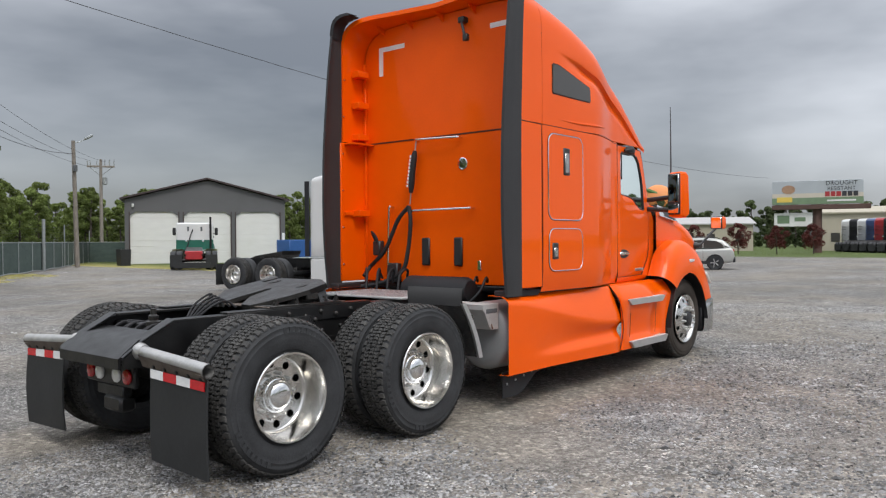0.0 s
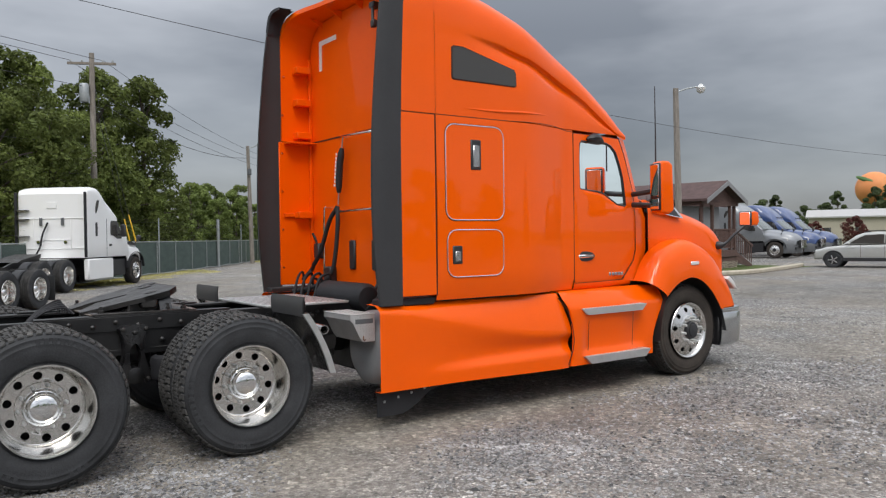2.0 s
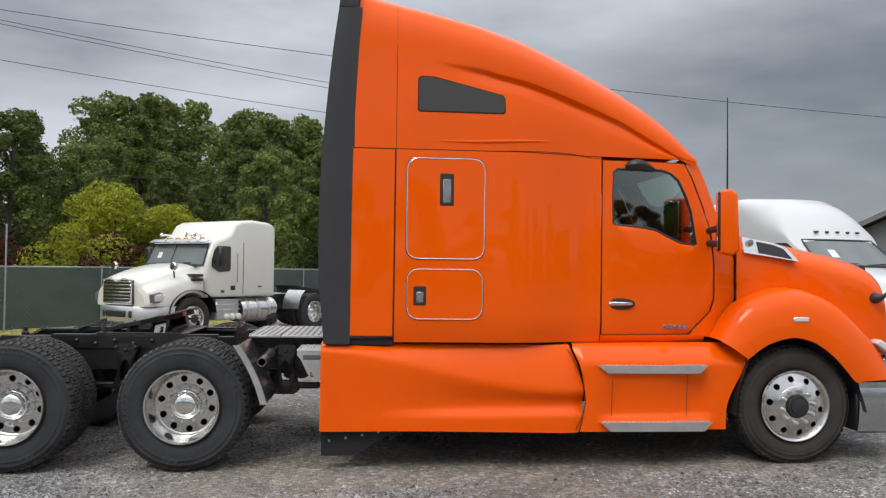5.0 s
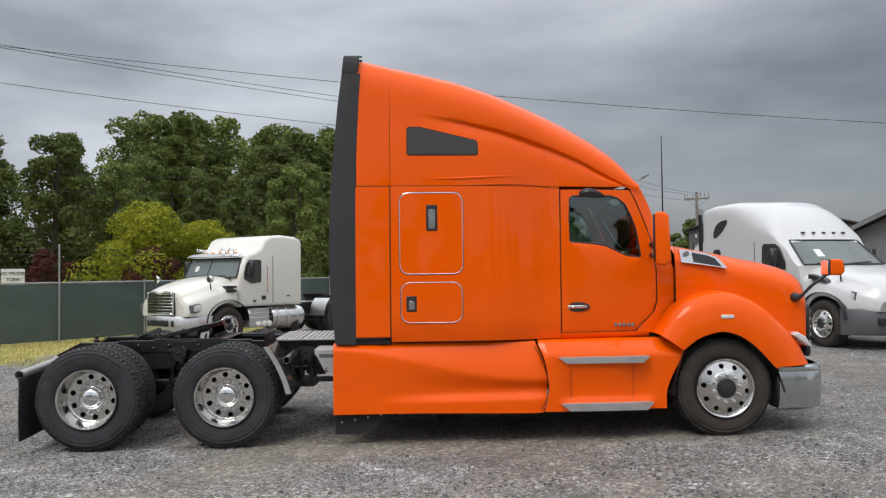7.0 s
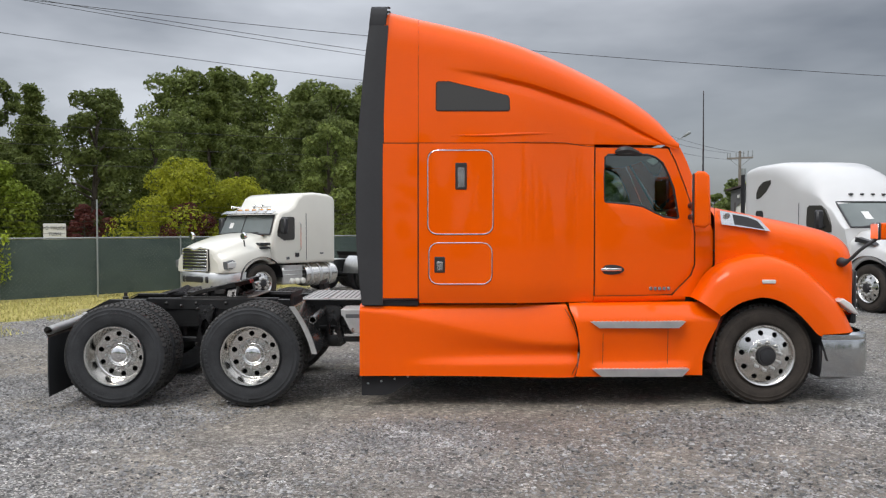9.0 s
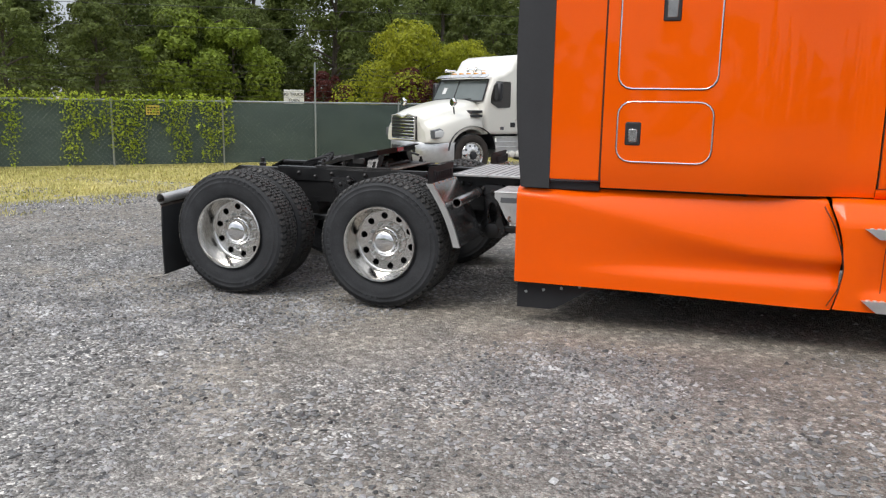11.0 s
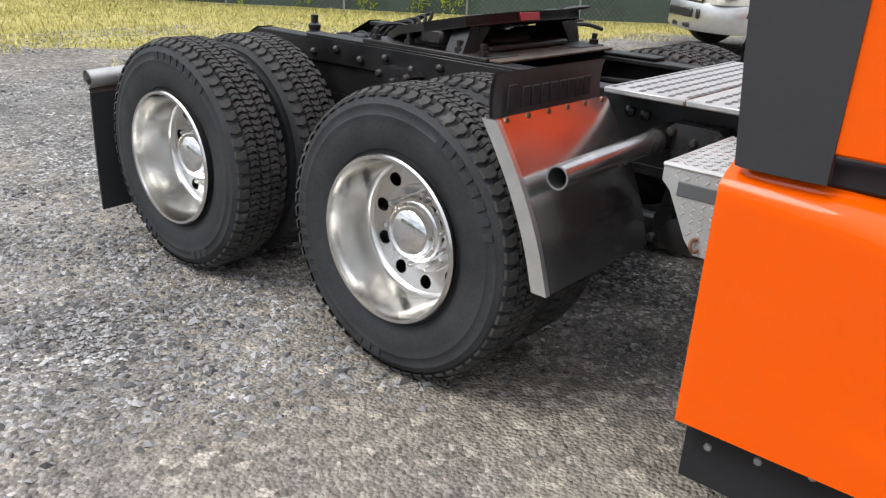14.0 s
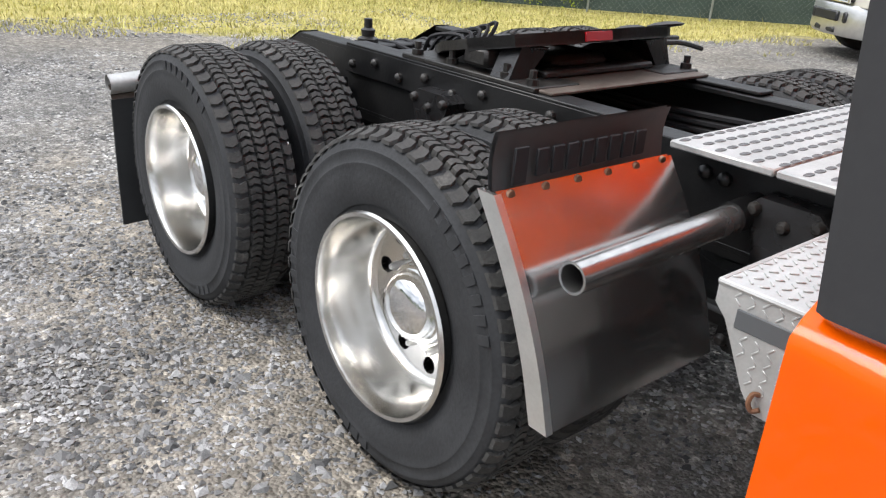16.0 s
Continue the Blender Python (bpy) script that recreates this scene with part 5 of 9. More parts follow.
# sleeper sides
for side in (-1, 1):
    rows = []
    for x in np.linspace(2.302, 4.03, 36):
        w = w_at(x)
        col = []
        for z in np.linspace(1.016, 2.568, 14):
            bow = 0.012 * math.sin((z - 1.035) / 1.533 * math.pi)
            hollow = -0.012 * math.exp(-((x - 3.86) / 0.05) ** 2) * smooth01(z, 1.1, 1.4) * (1 - smooth01(z, 2.2, 2.5))
            tuck = 0.03 * (1 - smooth01(z, 1.016, 1.10))
            col.append((x, side * (w + bow * 0.5 + hollow - tuck), z))
        rows.append(col)
    part("sleeper_side", MB().grid(rows), M_ORANGE, truck, "smooth orange sleeper side", 60)
    part("panel_gap", MB().tube([(x, side * (w_at(x) - 0.0015), 2.572 + (0.012 * smooth01(x, 3.0, 3.6) - 0.03 * smooth01(x, 3.7, 4.0))) for x in np.linspace(2.30, 4.03, 24)], 0.0038, 5), M_SEAM, truck)
    # swage line below the quarter window and along the crease
    for pts, r in (([(2.55, 2.648), (2.9, 2.645), (3.3, 2.66), (3.62, 2.672)], 0.014),):
        q = spline(pts, 20)
        rad = [r * math.sin(math.pi * (i + 0.3) / 20.6) + 0.001 for i in range(20)]
        part("swage", MB().tube([(x, side * (w_at(x) - 0.002), z) for x, z in q], rad, 8), M_ORANGE, truck)
    # quarter window
    qw = [(2.474, 2.90), (2.490, 2.885), (3.16, 2.885), (3.178, 2.90), (3.172, 3.00), (3.155, 3.028), (2.60, 3.155), (2.50, 3.155), (2.476, 3.14)]
    cx, cz = 2.83, 3.0
    big = [(cx + (x - cx) * 1.025, cz + (z - cz) * 1.07) for x, z in qw]
    part("window_seal", MB().prism(big, side * 1.17, side * 1.1975, "xz"), M_SEAM, truck)
    part("quarter_window", MB().prism(qw, side * 1.18, side * 1.2005, "xz"), M_DARKGLASS, truck, "dark tinted quarter window")
    # lockers
    for x0, x1, z0, z1, r in ((2.39, 3.02, 1.69, 2.50, 0.09), (2.40, 3.01, 1.205, 1.605, 0.09)):
        pts = []
        for cxx, czz, a0 in ((x1 - r, z1 - r, 0), (x0 + r, z1 - r, 90), (x0 + r, z0 + r, 180), (x1 - r, z0 + r, 270)):
            pts += [(cxx + r * math.cos(radians(a0 + t)), side * (w_at(cxx) + 0.0045), czz + r * math.sin(radians(a0 + t))) for t in (0, 22, 45, 67, 90)]
        lk = part("locker_door", MB().prism([(p[0], p[2]) for p in pts], side * 1.17, side * 1.1985, "xz"), M_ORANGE, truck, "orange locker door with bright trim")
        part("locker_trim", MB().tube([(p[0], side * 1.199, p[2]) for p in pts], 0.005, 8, closed=True), M_TRIM, lk, "thin bright trim")
        part("locker_gap", MB().tube([((p[0] - (x0 + x1) / 2) * 1.016 + (x0 + x1) / 2, side * 1.1965, (p[2] - (z0 + z1) / 2) * 1.014 + (z0 + z1) / 2) for p in pts], 0.003, 6, closed=True), M_SEAM, lk)
        if z1 > 2:
            lx0, lx1, lz0, lz1 = 2.655, 2.768, 2.12, 2.38
        else:
            lx0, lx1, lz0, lz1 = 2.452, 2.555, 1.315, 1.47
        part("latch_dish", MB().box(lx0, min(side * 1.19, side * 1.207), lz0, lx1, max(side * 1.19, side * 1.207), lz1, 0.012), M_PLASTIC, lk, "black latch surround")
        part("latch_paddle", MB().box(lx0 + 0.022, min(side * 1.20, side * 1.214), lz0 + 0.02, lx1 - 0.022, max(side * 1.20, side * 1.214), lz1 - 0.045, 0.01), M_STEEL, lk, "dark metal latch paddle")

# doors, windows, windscreen
DOOR = [(4.04, 2.545), (4.40, 2.55), (4.79, 2.545), (4.86, 2.42), (4.95, 2.20), (5.03, 1.99), (5.07, 1.69), (5.07, 1.38), (5.03, 1.27), (4.83, 1.08), (4.45, 1.075), (4.04, 1.075), (4.04, 1.5), (4.04, 2.0)]
WIN = [(4.14, 2.45), (4.17, 2.475), (4.58, 2.48), (4.66, 2.455), (4.735, 2.40), (4.80, 2.28), (4.855, 2.14), (4.905, 1.855), (4.89, 1.84), (4.75, 1.86), (4.63, 1.915), (4.53, 1.965), (4.42, 1.985), (4.15, 2.0), (4.135, 2.02), (4.13, 2.25)]


def ray_out(poly, c, ang):
    dx, dz = math.cos(ang), math.sin(ang)
    best = 0
    for i in range(len(poly)):
        (x0, z0), (x1, z1) = poly[i], poly[(i + 1) % len(poly)]
        ex, ez = x1 - x0, z1 - z0
        den = dx * ez - dz * ex
        if abs(den) < 1e-9:
            continue
        t = ((x0 - c[0]) * ez - (z0 - c[1]) * ex) / den
        u = ((x0 - c[0]) * dz - (z0 - c[1]) * dx) / den
        if t > 0 and -1e-6 <= u <= 1 + 1e-6:
            best = max(best, t)
    return c[0] + dx * best, c[1] + dz * best


for side in (-1, 1):
    c = (4.5, 2.22)
    angs = sorted({round(math.atan2(z - c[1], x - c[0]), 5) for x, z in DOOR + WIN} | {round(-math.pi + k * math.pi / 30, 5) for k in range(60)})
    o = [ray_out(DOOR, c, a) for a in angs]
    i_ = [ray_out(WIN, c, a) for a in angs]
    rings = []
    for f in (0.0, 0.06, 0.25, 0.5, 0.75, 0.96, 1.0):
        rings.append([(a[0] + (b[0] - a[0]) * f, side * (w_at(a[0] + (b[0] - a[0]) * f) + 0.012 * math.sin(min(1, max(0, ((a[1] + (b[1] - a[1]) * f) - 1.0) / 1.5)) * math.pi) * 0.6 - (0.012 if f in (0.0, 1.0) else 0)), a[1] + (b[1] - a[1]) * f) for a, b in zip(o, i_)])
    door = part("door", MB().grid(rings, close=True), M_ORANGE, truck, "orange cab door", 50)
    part("door_lining", MB().box(4.08, min(side * (w_at(4.9) - 0.035), side * (w_at(4.9) - 0.015)), 1.10, 4.92, max(side * (w_at(4.9) - 0.035), side * (w_at(4.9) - 0.015)), 1.82, 0.008), M_SEAT, door, "grey inner door lining")
    seal = [(x, side * (w_at(x) - 0.006), z) for x, z in WIN]
    part("window_seal", MB().tube(seal, 0.011, 6, closed=True), M_PLASTIC, door)
    part("window_glass", MB().add([(x, side * (w_at(x) - 0.012), z) for x, z in WIN], [tuple(range(len(WIN)))]), M_GLASS, door, "greenish side window glass")
    part("door_gap", MB().tube([(x, side * (w_at(x) - 0.003), z) for x, z in DOOR], 0.0032, 5, closed=True), M_SEAM, door)
    part("door_gap", MB().tube([(4.04, side * (w_at(4.04) + 0.001), z) for z in (1.08, 1.5, 2.0, 2.55)], 0.003, 5), M_SEAM, door)
    hy = w_at(4.2)
    dish = MB().lathe([(0.0005, 0), (0.10, 0.0), (0.128, 0.004), (0.132, 0.010)], (0, 0, 0), 28)
    dish.v = [(4.205 + a, side * (hy + 0.014 - b * 0.6), 1.335 + cc * 0.37) for a, b, cc in dish.v]
    hd = part("handle_dish", dish, M_PLASTIC, door, "black oval handle surround")
    part("door_handle", MB().box(4.10, min(side * (hy + 0.010), side * (hy + 0.028)), 1.320, 4.31, max(side * (hy + 0.010), side * (hy + 0.028)), 1.352, 0.01), M_CHROME, hd, "chrome door handle")
    badge = MB()
    for k in range(5):
        badge.box(4.60 + k * 0.045, min(side * (w_at(4.7) + 0.0), side * (w_at(4.7) + 0.016)), 1.125, 4.632 + k * 0.045, max(side * (w_at(4.7)), side * (w_at(4.7) + 0.016)), 1.16, 0.003)
    part("door_badge", badge, M_STEEL, door, "small metal model badge")
    visor = MB().tube(spline([(4.24, side * (w_at(4.2) + 0.01), 2.50), (4.36, side * (w_at(4.3) + 0.04), 2.515), (4.52, side * (w_at(4.5) + 0.01), 2.475)], 10), [0.012, 0.03, 0.04, 0.045, 0.045, 0.04, 0.035, 0.03, 0.02, 0.01], 8)
    part("look_down_mirror", visor, M_PLASTIC, door, "black mirror above the door window")
    part("door_sill", MB().grid([[(x, side * (w_at(x) - d), z) for x in np.linspace(4.03, 4.98, 12)] for z, d in ((1.074, 0.003), (1.03, 0.006), (1.005, 0.04))]), M_ORANGE, truck, "", 60)
    # A-pillar and strip ahead of the door
    fp = [(4.80, 2.55), (4.87, 2.42), (4.96, 2.20), (5.04, 1.99), (5.08, 1.69), (5.08, 1.38), (5.04, 1.27), (4.84, 1.075)]
    bp_ = [(4.93, 2.56), (5.0, 2.42), (5.09, 2.20), (5.17, 1.99), (5.265, 1.72), (5.265, 1.38), (5.20, 1.20), (5.05, 1.05)]
    part("cowl_panel", MB().grid([[(x, side * (w_at(x) - 0.001), z) for x, z in fp], [(x, side * (w_at(x) - 0.004 - (0.05 if z > 1.95 else 0)), z) for x, z in bp_]]), M_ORANGE, truck)
    part("hood_gap", MB().tube([(5.268, side * 0.917, 1.96), (5.268, side * 0.925, 1.7), (5.266, side * 0.93, 1.30)], 0.003, 6), M_SEAM, truck)

ws = []
for v in np.linspace(0, 1, 8):
    row = []
    for u in np.linspace(-1, 1, 15):
        x0, z0, w0 = 4.84, 2.555, w_at(4.84) - 0.05
        x1, z1, w1 = 5.17, 1.965, w_at(5.17) - 0.06
        bul = (0.07 + 0.10 * v) * (1 - u * u)
        row.append((x0 + (x1 - x0) * v + bul, u * (w0 + (w1 - w0) * v), z0 + (z1 - z0) * v))
    ws.append(row)
part("windscreen", MB().grid(ws), M_GLASS, truck, "curved windscreen glass")
part("windscreen_seal", MB().tube(ws[0] + [r[-1] for r in ws[1:]] + ws[-1][::-1] + [r[0] for r in ws[-2:0:-1]], 0.014, 6, closed=True), M_PLASTIC, truck)
visor = MB().grid([[(x + 0.02, y * 1.0, z + 0.06) for x, y, z in ws[0]], [(x + 0.06, y * 1.0, z + 0.035) for x, y, z in ws[0]]])
visor.grid([[(x + 0.02, y * 1.0, z + 0.072) for x, y, z in ws[0]], [(x + 0.06, y * 1.0, z + 0.045) for x, y, z in ws[0]]])
part("roof_cap", MB().grid([[(x - 0.03, y * 1.0, z + 0.05) for x, y, z in ws[0]], [(x, y, z) for x, y, z in ws[0]]]), M_ORANGE, truck)
part("sun_visor", visor, M_PLASTIC, truck, "dark sun visor over the windscreen")
# cab interior
for y in (-0.52, 0.52):
    seat = MB().box(4.12, y - 0.25, 1.30, 4.60, y + 0.25, 1.48, 0.05)
    seat.box(4.04, y - 0.22, 1.46, 4.18, y + 0.22, 2.02, 0.06)
    seat.box(4.05, y - 0.11, 2.03, 4.14, y + 0.11, 2.18, 0.04)
    part("cab_seat", seat, M_SEAT, truck, "grey cab seat seen through the glass")
part("dashboard", MB().box(4.75, -0.86, 1.35, 5.20, 0.86, 1.78, 0.06), M_PLASTIC, truck)
part("steering_wheel", MB().tube([(4.66 + 0.06 * math.sin(a), 0.52 + 0.22 * math.cos(a), 1.72 + 0.2 * math.sin(a)) for a in np.linspace(0, 2 * math.pi, 25)[:-1]], 0.016, 8, closed=True), M_PLASTIC, truck)
part("cab_lining", MB().box(3.70, -1.0, 1.07, 3.74, 1.0, 2.56, 0.01).box(3.745, -0.92, 2.50, 4.80, 0.92, 2.535, 0.01), M_SEAT, truck)

# hood and fenders
HOOD = [(5.275, 0.925, 1.76, 2.0, 1.22), (5.6, 0.925, 1.69, 1.94, 1.22), (5.95, 0.915, 1.61, 1.872, 1.20), (6.28, 0.90, 1.525, 1.785, 1.10), (6.50, 0.885, 1.44, 1.70, 0.98), (6.63, 0.87, 1.36, 1.61, 0.9),
        (6.69, 0.85, 1.27, 1.50, 0.9), (6.72, 0.82, 1.17, 1.39, 0.88), (6.73, 0.76, 1.05, 1.23, 0.86), (6.73, 0.66, 0.95, 1.05, 0.84)]
rows = []
for x, w, zs, zt, zl in spline(HOOD, 34):
    half = [(w, zl), (w, zl + (zs - zl) * 0.5), (w, zs)]
    for i in range(1, 12):
        a = math.pi / 2 * i / 11
        half.append((w * math.cos(a) ** 0.55, zs + (zt - zs) * math.sin(a) ** 0.85))
    bow = 0.24 * smooth01(x, 5.9, 6.6)
    rows.append([(x + bow * (1 - (y / w) ** 2), -y, z) for y, z in half] + [(x + bow * (1 - (y / w) ** 2), y, z) for y, z in half[-2::-1]])
hood = part("hood", MB().grid(rows), M_ORANGE, truck, "sloping orange hood", 50)
part("grille", MB().box(6.93, -0.42, 0.72, 6.99, 0.42, 1.30, 0.02), M_PLASTIC, truck, "dark grille")
for k in range(6):
    part("grille_bar", MB().box(6.985, -0.40, 0.78 + 0.085 * k, 7.005, 0.40, 0.81 + 0.085 * k, 0.006), M_CHROME, truck)
part("engine_block", MB().box(5.3, -0.5, 0.7, 6.6, 0.5, 1.5, 0.1), M_FRAME, truck)
OUT = [(5.02, 1.055), (5.20, 1.32), (5.45, 1.45), (5.68, 1.49), (5.88, 1.455), (6.12, 1.345), (6.36, 1.15), (6.53, 0.97), (6.66, 0.72)]
INN = [(5.235, 0.90), (5.40, 1.02), (5.55, 1.075), (5.68, 1.09), (5.84, 1.045), (5.99, 0.94), (6.12, 0.81), (6.20, 0.725), (6.25, 0.705)]
for side in (-1, 1):
    oc, ic = spline(OUT, 36), spline(INN, 36)
    rows = []
    for f in np.linspace(0, 1, 12):
        row = []
        for (xo, zo), (xi, zi) in zip(oc, ic):
            yo = 0.93 - 0.13 * smooth01(xo, 6.0, 6.65)
            yi = 1.205 - 0.03 * smooth01(xi, 6.0, 6.3)
            g = math.sin(f * math.pi / 2) ** 0.62
            k = 1 - math.cos(f * math.pi / 2) ** 0.8
            row.append((xo + (xi - xo) * k, side * (yo + (yi - yo) * g), zo + (zi - zo) * k))
        rows.append(row)
    rows.append([(x, side * (abs(y) - 0.005), z - 0.02) for x, y, z in rows[-1]])
    fen = part("fender", MB().grid(rows), M_ORANGE, truck, "rounded orange front fender", 60)
    liner = [[(x, side * y, z + 0.02) for x, z in spline([(5.16, 0.40), (5.19, 0.62), (5.28, 0.86), (5.50, 1.05), (5.70, 1.09), (5.98, 0.96), (6.18, 0.76), (6.27, 0.55), (6.31, 0.42)], 24)] for y in (1.17, 0.6)]
    part("wheel_arch_liner", MB().grid(liner), M_PLASTIC, truck, "dark wheel arch liner")
    part("fender_marker", MB().box(5.64, min(side * 1.17, side * 1.212), 1.205, 5.775, max(side * 1.17, side * 1.212), 1.245, 0.008), M_LENS, truck, "clear marker lamp in chrome")
    hl = MB().puff([(6.44, 1.02), (6.50, 1.05), (6.58, 1.00), (6.66, 0.89), (6.60, 0.90)], 0.07, 0.02, side * 1.02)
    part("headlight", hl, M_LENS, truck, "clear headlight lens")
    vent = [(5.325, 1.925), (5.62, 1.872), (5.72, 1.83), (5.815, 1.715), (5.60, 1.748), (5.33, 1.785)]
    vy = 0.928
    def tilt(mb, side=side):
        mb.v = [(x, y - side * 0.30 * (z - 1.80), z) for x, y, z in mb.v]
        return mb
    part("hood_vent_frame", tilt(MB().prism(vent, side * (vy - 0.10), side * (vy + 0.022), "xz")), M_TRIM, truck, "chrome hood vent frame")
    vin = [(5.45, 1.885), (5.60, 1.857), (5.69, 1.82), (5.755, 1.735), (5.60, 1.762), (5.46, 1.785)]
    part("hood_vent_mesh", tilt(MB().prism(vin, side * vy, side * (vy + 0.026), "xz")), M_PLASTIC, truck, "black vent mesh")
    part("vent_emblem", MB().lathe([(0.03, 0), (0.028, side * 0.006), (0.0005, side * 0.008)], (5.385, side * (vy + 0.022), 1.872), 14), M_STEEL, truck)
    # bumper corner
    bp = []
    for x, y in spline([(6.245, 1.125), (6.46, 1.125), (6.64, 1.09), (6.77, 0.97), (6.86, 0.7), (6.90, 0.35), (6.91, 0.0)], 24):
        bp.append([(x - 0.03, side * (y - 0.02), 0.715), (x + 0.01, side * (y + 0.012), 0.695), (x + 0.016, side * (y + 0.016), 0.665), (x + 0.012, side * (y + 0.010), 0.645), (x + 0.016, side * (y + 0.016), 0.625), (x + 0.018, side * (y + 0.018), 0.50), (x + 0.014, side * (y + 0.014), 0.36), (x + 0.004, side * (y + 0.004), 0.28), (x - 0.05, side * (y - 0.05), 0.25)])
    part("bumper", MB().grid(bp), M_BUMPER, truck, "chrome front bumper", 30)
    part("mud_valance", MB().box(6.26, min(side * 0.7, side * 1.10), 0.27, 6.33, max(side * 0.7, side * 1.10), 0.66, 0.01), M_PLASTIC, truck)
    # mirrors
    my = side * 1.335
    mir = MB()
    prof = [(4.935, 1.765), (5.03, 1.745), (5.085, 1.79), (5.07, 2.24), (5.03, 2.28), (4.965, 2.285), (4.935, 2.26)]
    mir.puff(prof, 0.105, 0.03, my)
    mo = part("mirror_housing", mir, M_ORANGE, truck, "orange door mirror housing")
    mo.matrix_basis = Matrix.Translation((5.0, my, 0)) @ Matrix.Rotation(radians(side * 20), 4, "Z") @ Matrix.Translation((-5.0, -my, 0))
    part("mirror_frame", MB().box(4.918, my - 0.095, 1.785, 4.94, my + 0.095, 2.265, 0.01), M_PLASTIC, mo, "black mirror frame")
    part("mirror_glass", MB().box(4.914, my - 0.078, 1.93, 4.92, my + 0.078, 2.25, 0.003), M_MIRROR, mo, "mirror glass")
    part("mirror_glass", MB().box(4.914, my - 0.078, 1.80, 4.92, my + 0.078, 1.905, 0.003), M_MIRROR, mo, "wide-angle mirror glass")
    for za, zb in ((1.97, 2.0), (1.86, 1.84)):
        part("mirror_arm", MB().tube([(5.02, side * 0.93, za), (5.03, side * 1.10, (za + zb) / 2), (5.02, side * 1.26, zb)], 0.028, 10), M_PLASTIC, truck, "black mirror arm")
    part("antenna", MB().tube([(5.05, side * 1.22, 2.24), (5.05, side * 1.22, 2.60), (5.05, side * 1.215, 3.07)], [0.009, 0.007, 0.004], 6), M_PLASTIC, truck, "thin whip antenna")
    hm = MB()
    hm.puff([(6.80, 1.635), (6.93, 1.63), (6.965, 1.675), (6.95, 1.785), (6.91, 1.80), (6.81, 1.795)], 0.08, 0.025, side * 1.10)
    ho = part("hood_mirror", hm, M_ORANGE, truck, "orange hood mirror on a black arm")
    part("mirror_frame", MB().box(6.788, side * 1.10 - 0.082, 1.63, 6.81, side * 1.10 + 0.082, 1.80, 0.01), M_PLASTIC, ho)
    part("mirror_glass", MB().box(6.783, side * 1.10 - 0.068, 1.64, 6.79, side * 1.10 + 0.068, 1.79, 0.004), M_MIRROR, ho)
    part("mirror_arm", MB().tube(spline([(6.56, side * 0.86, 1.40), (6.61, side * 0.95, 1.42), (6.70, side * 1.03, 1.54), (6.83, side * 1.09, 1.65)], 12), [0.045, 0.05, 0.045, 0.03] + [0.017] * 8, 10), M_PLASTIC, ho, "black arm with rubber base")

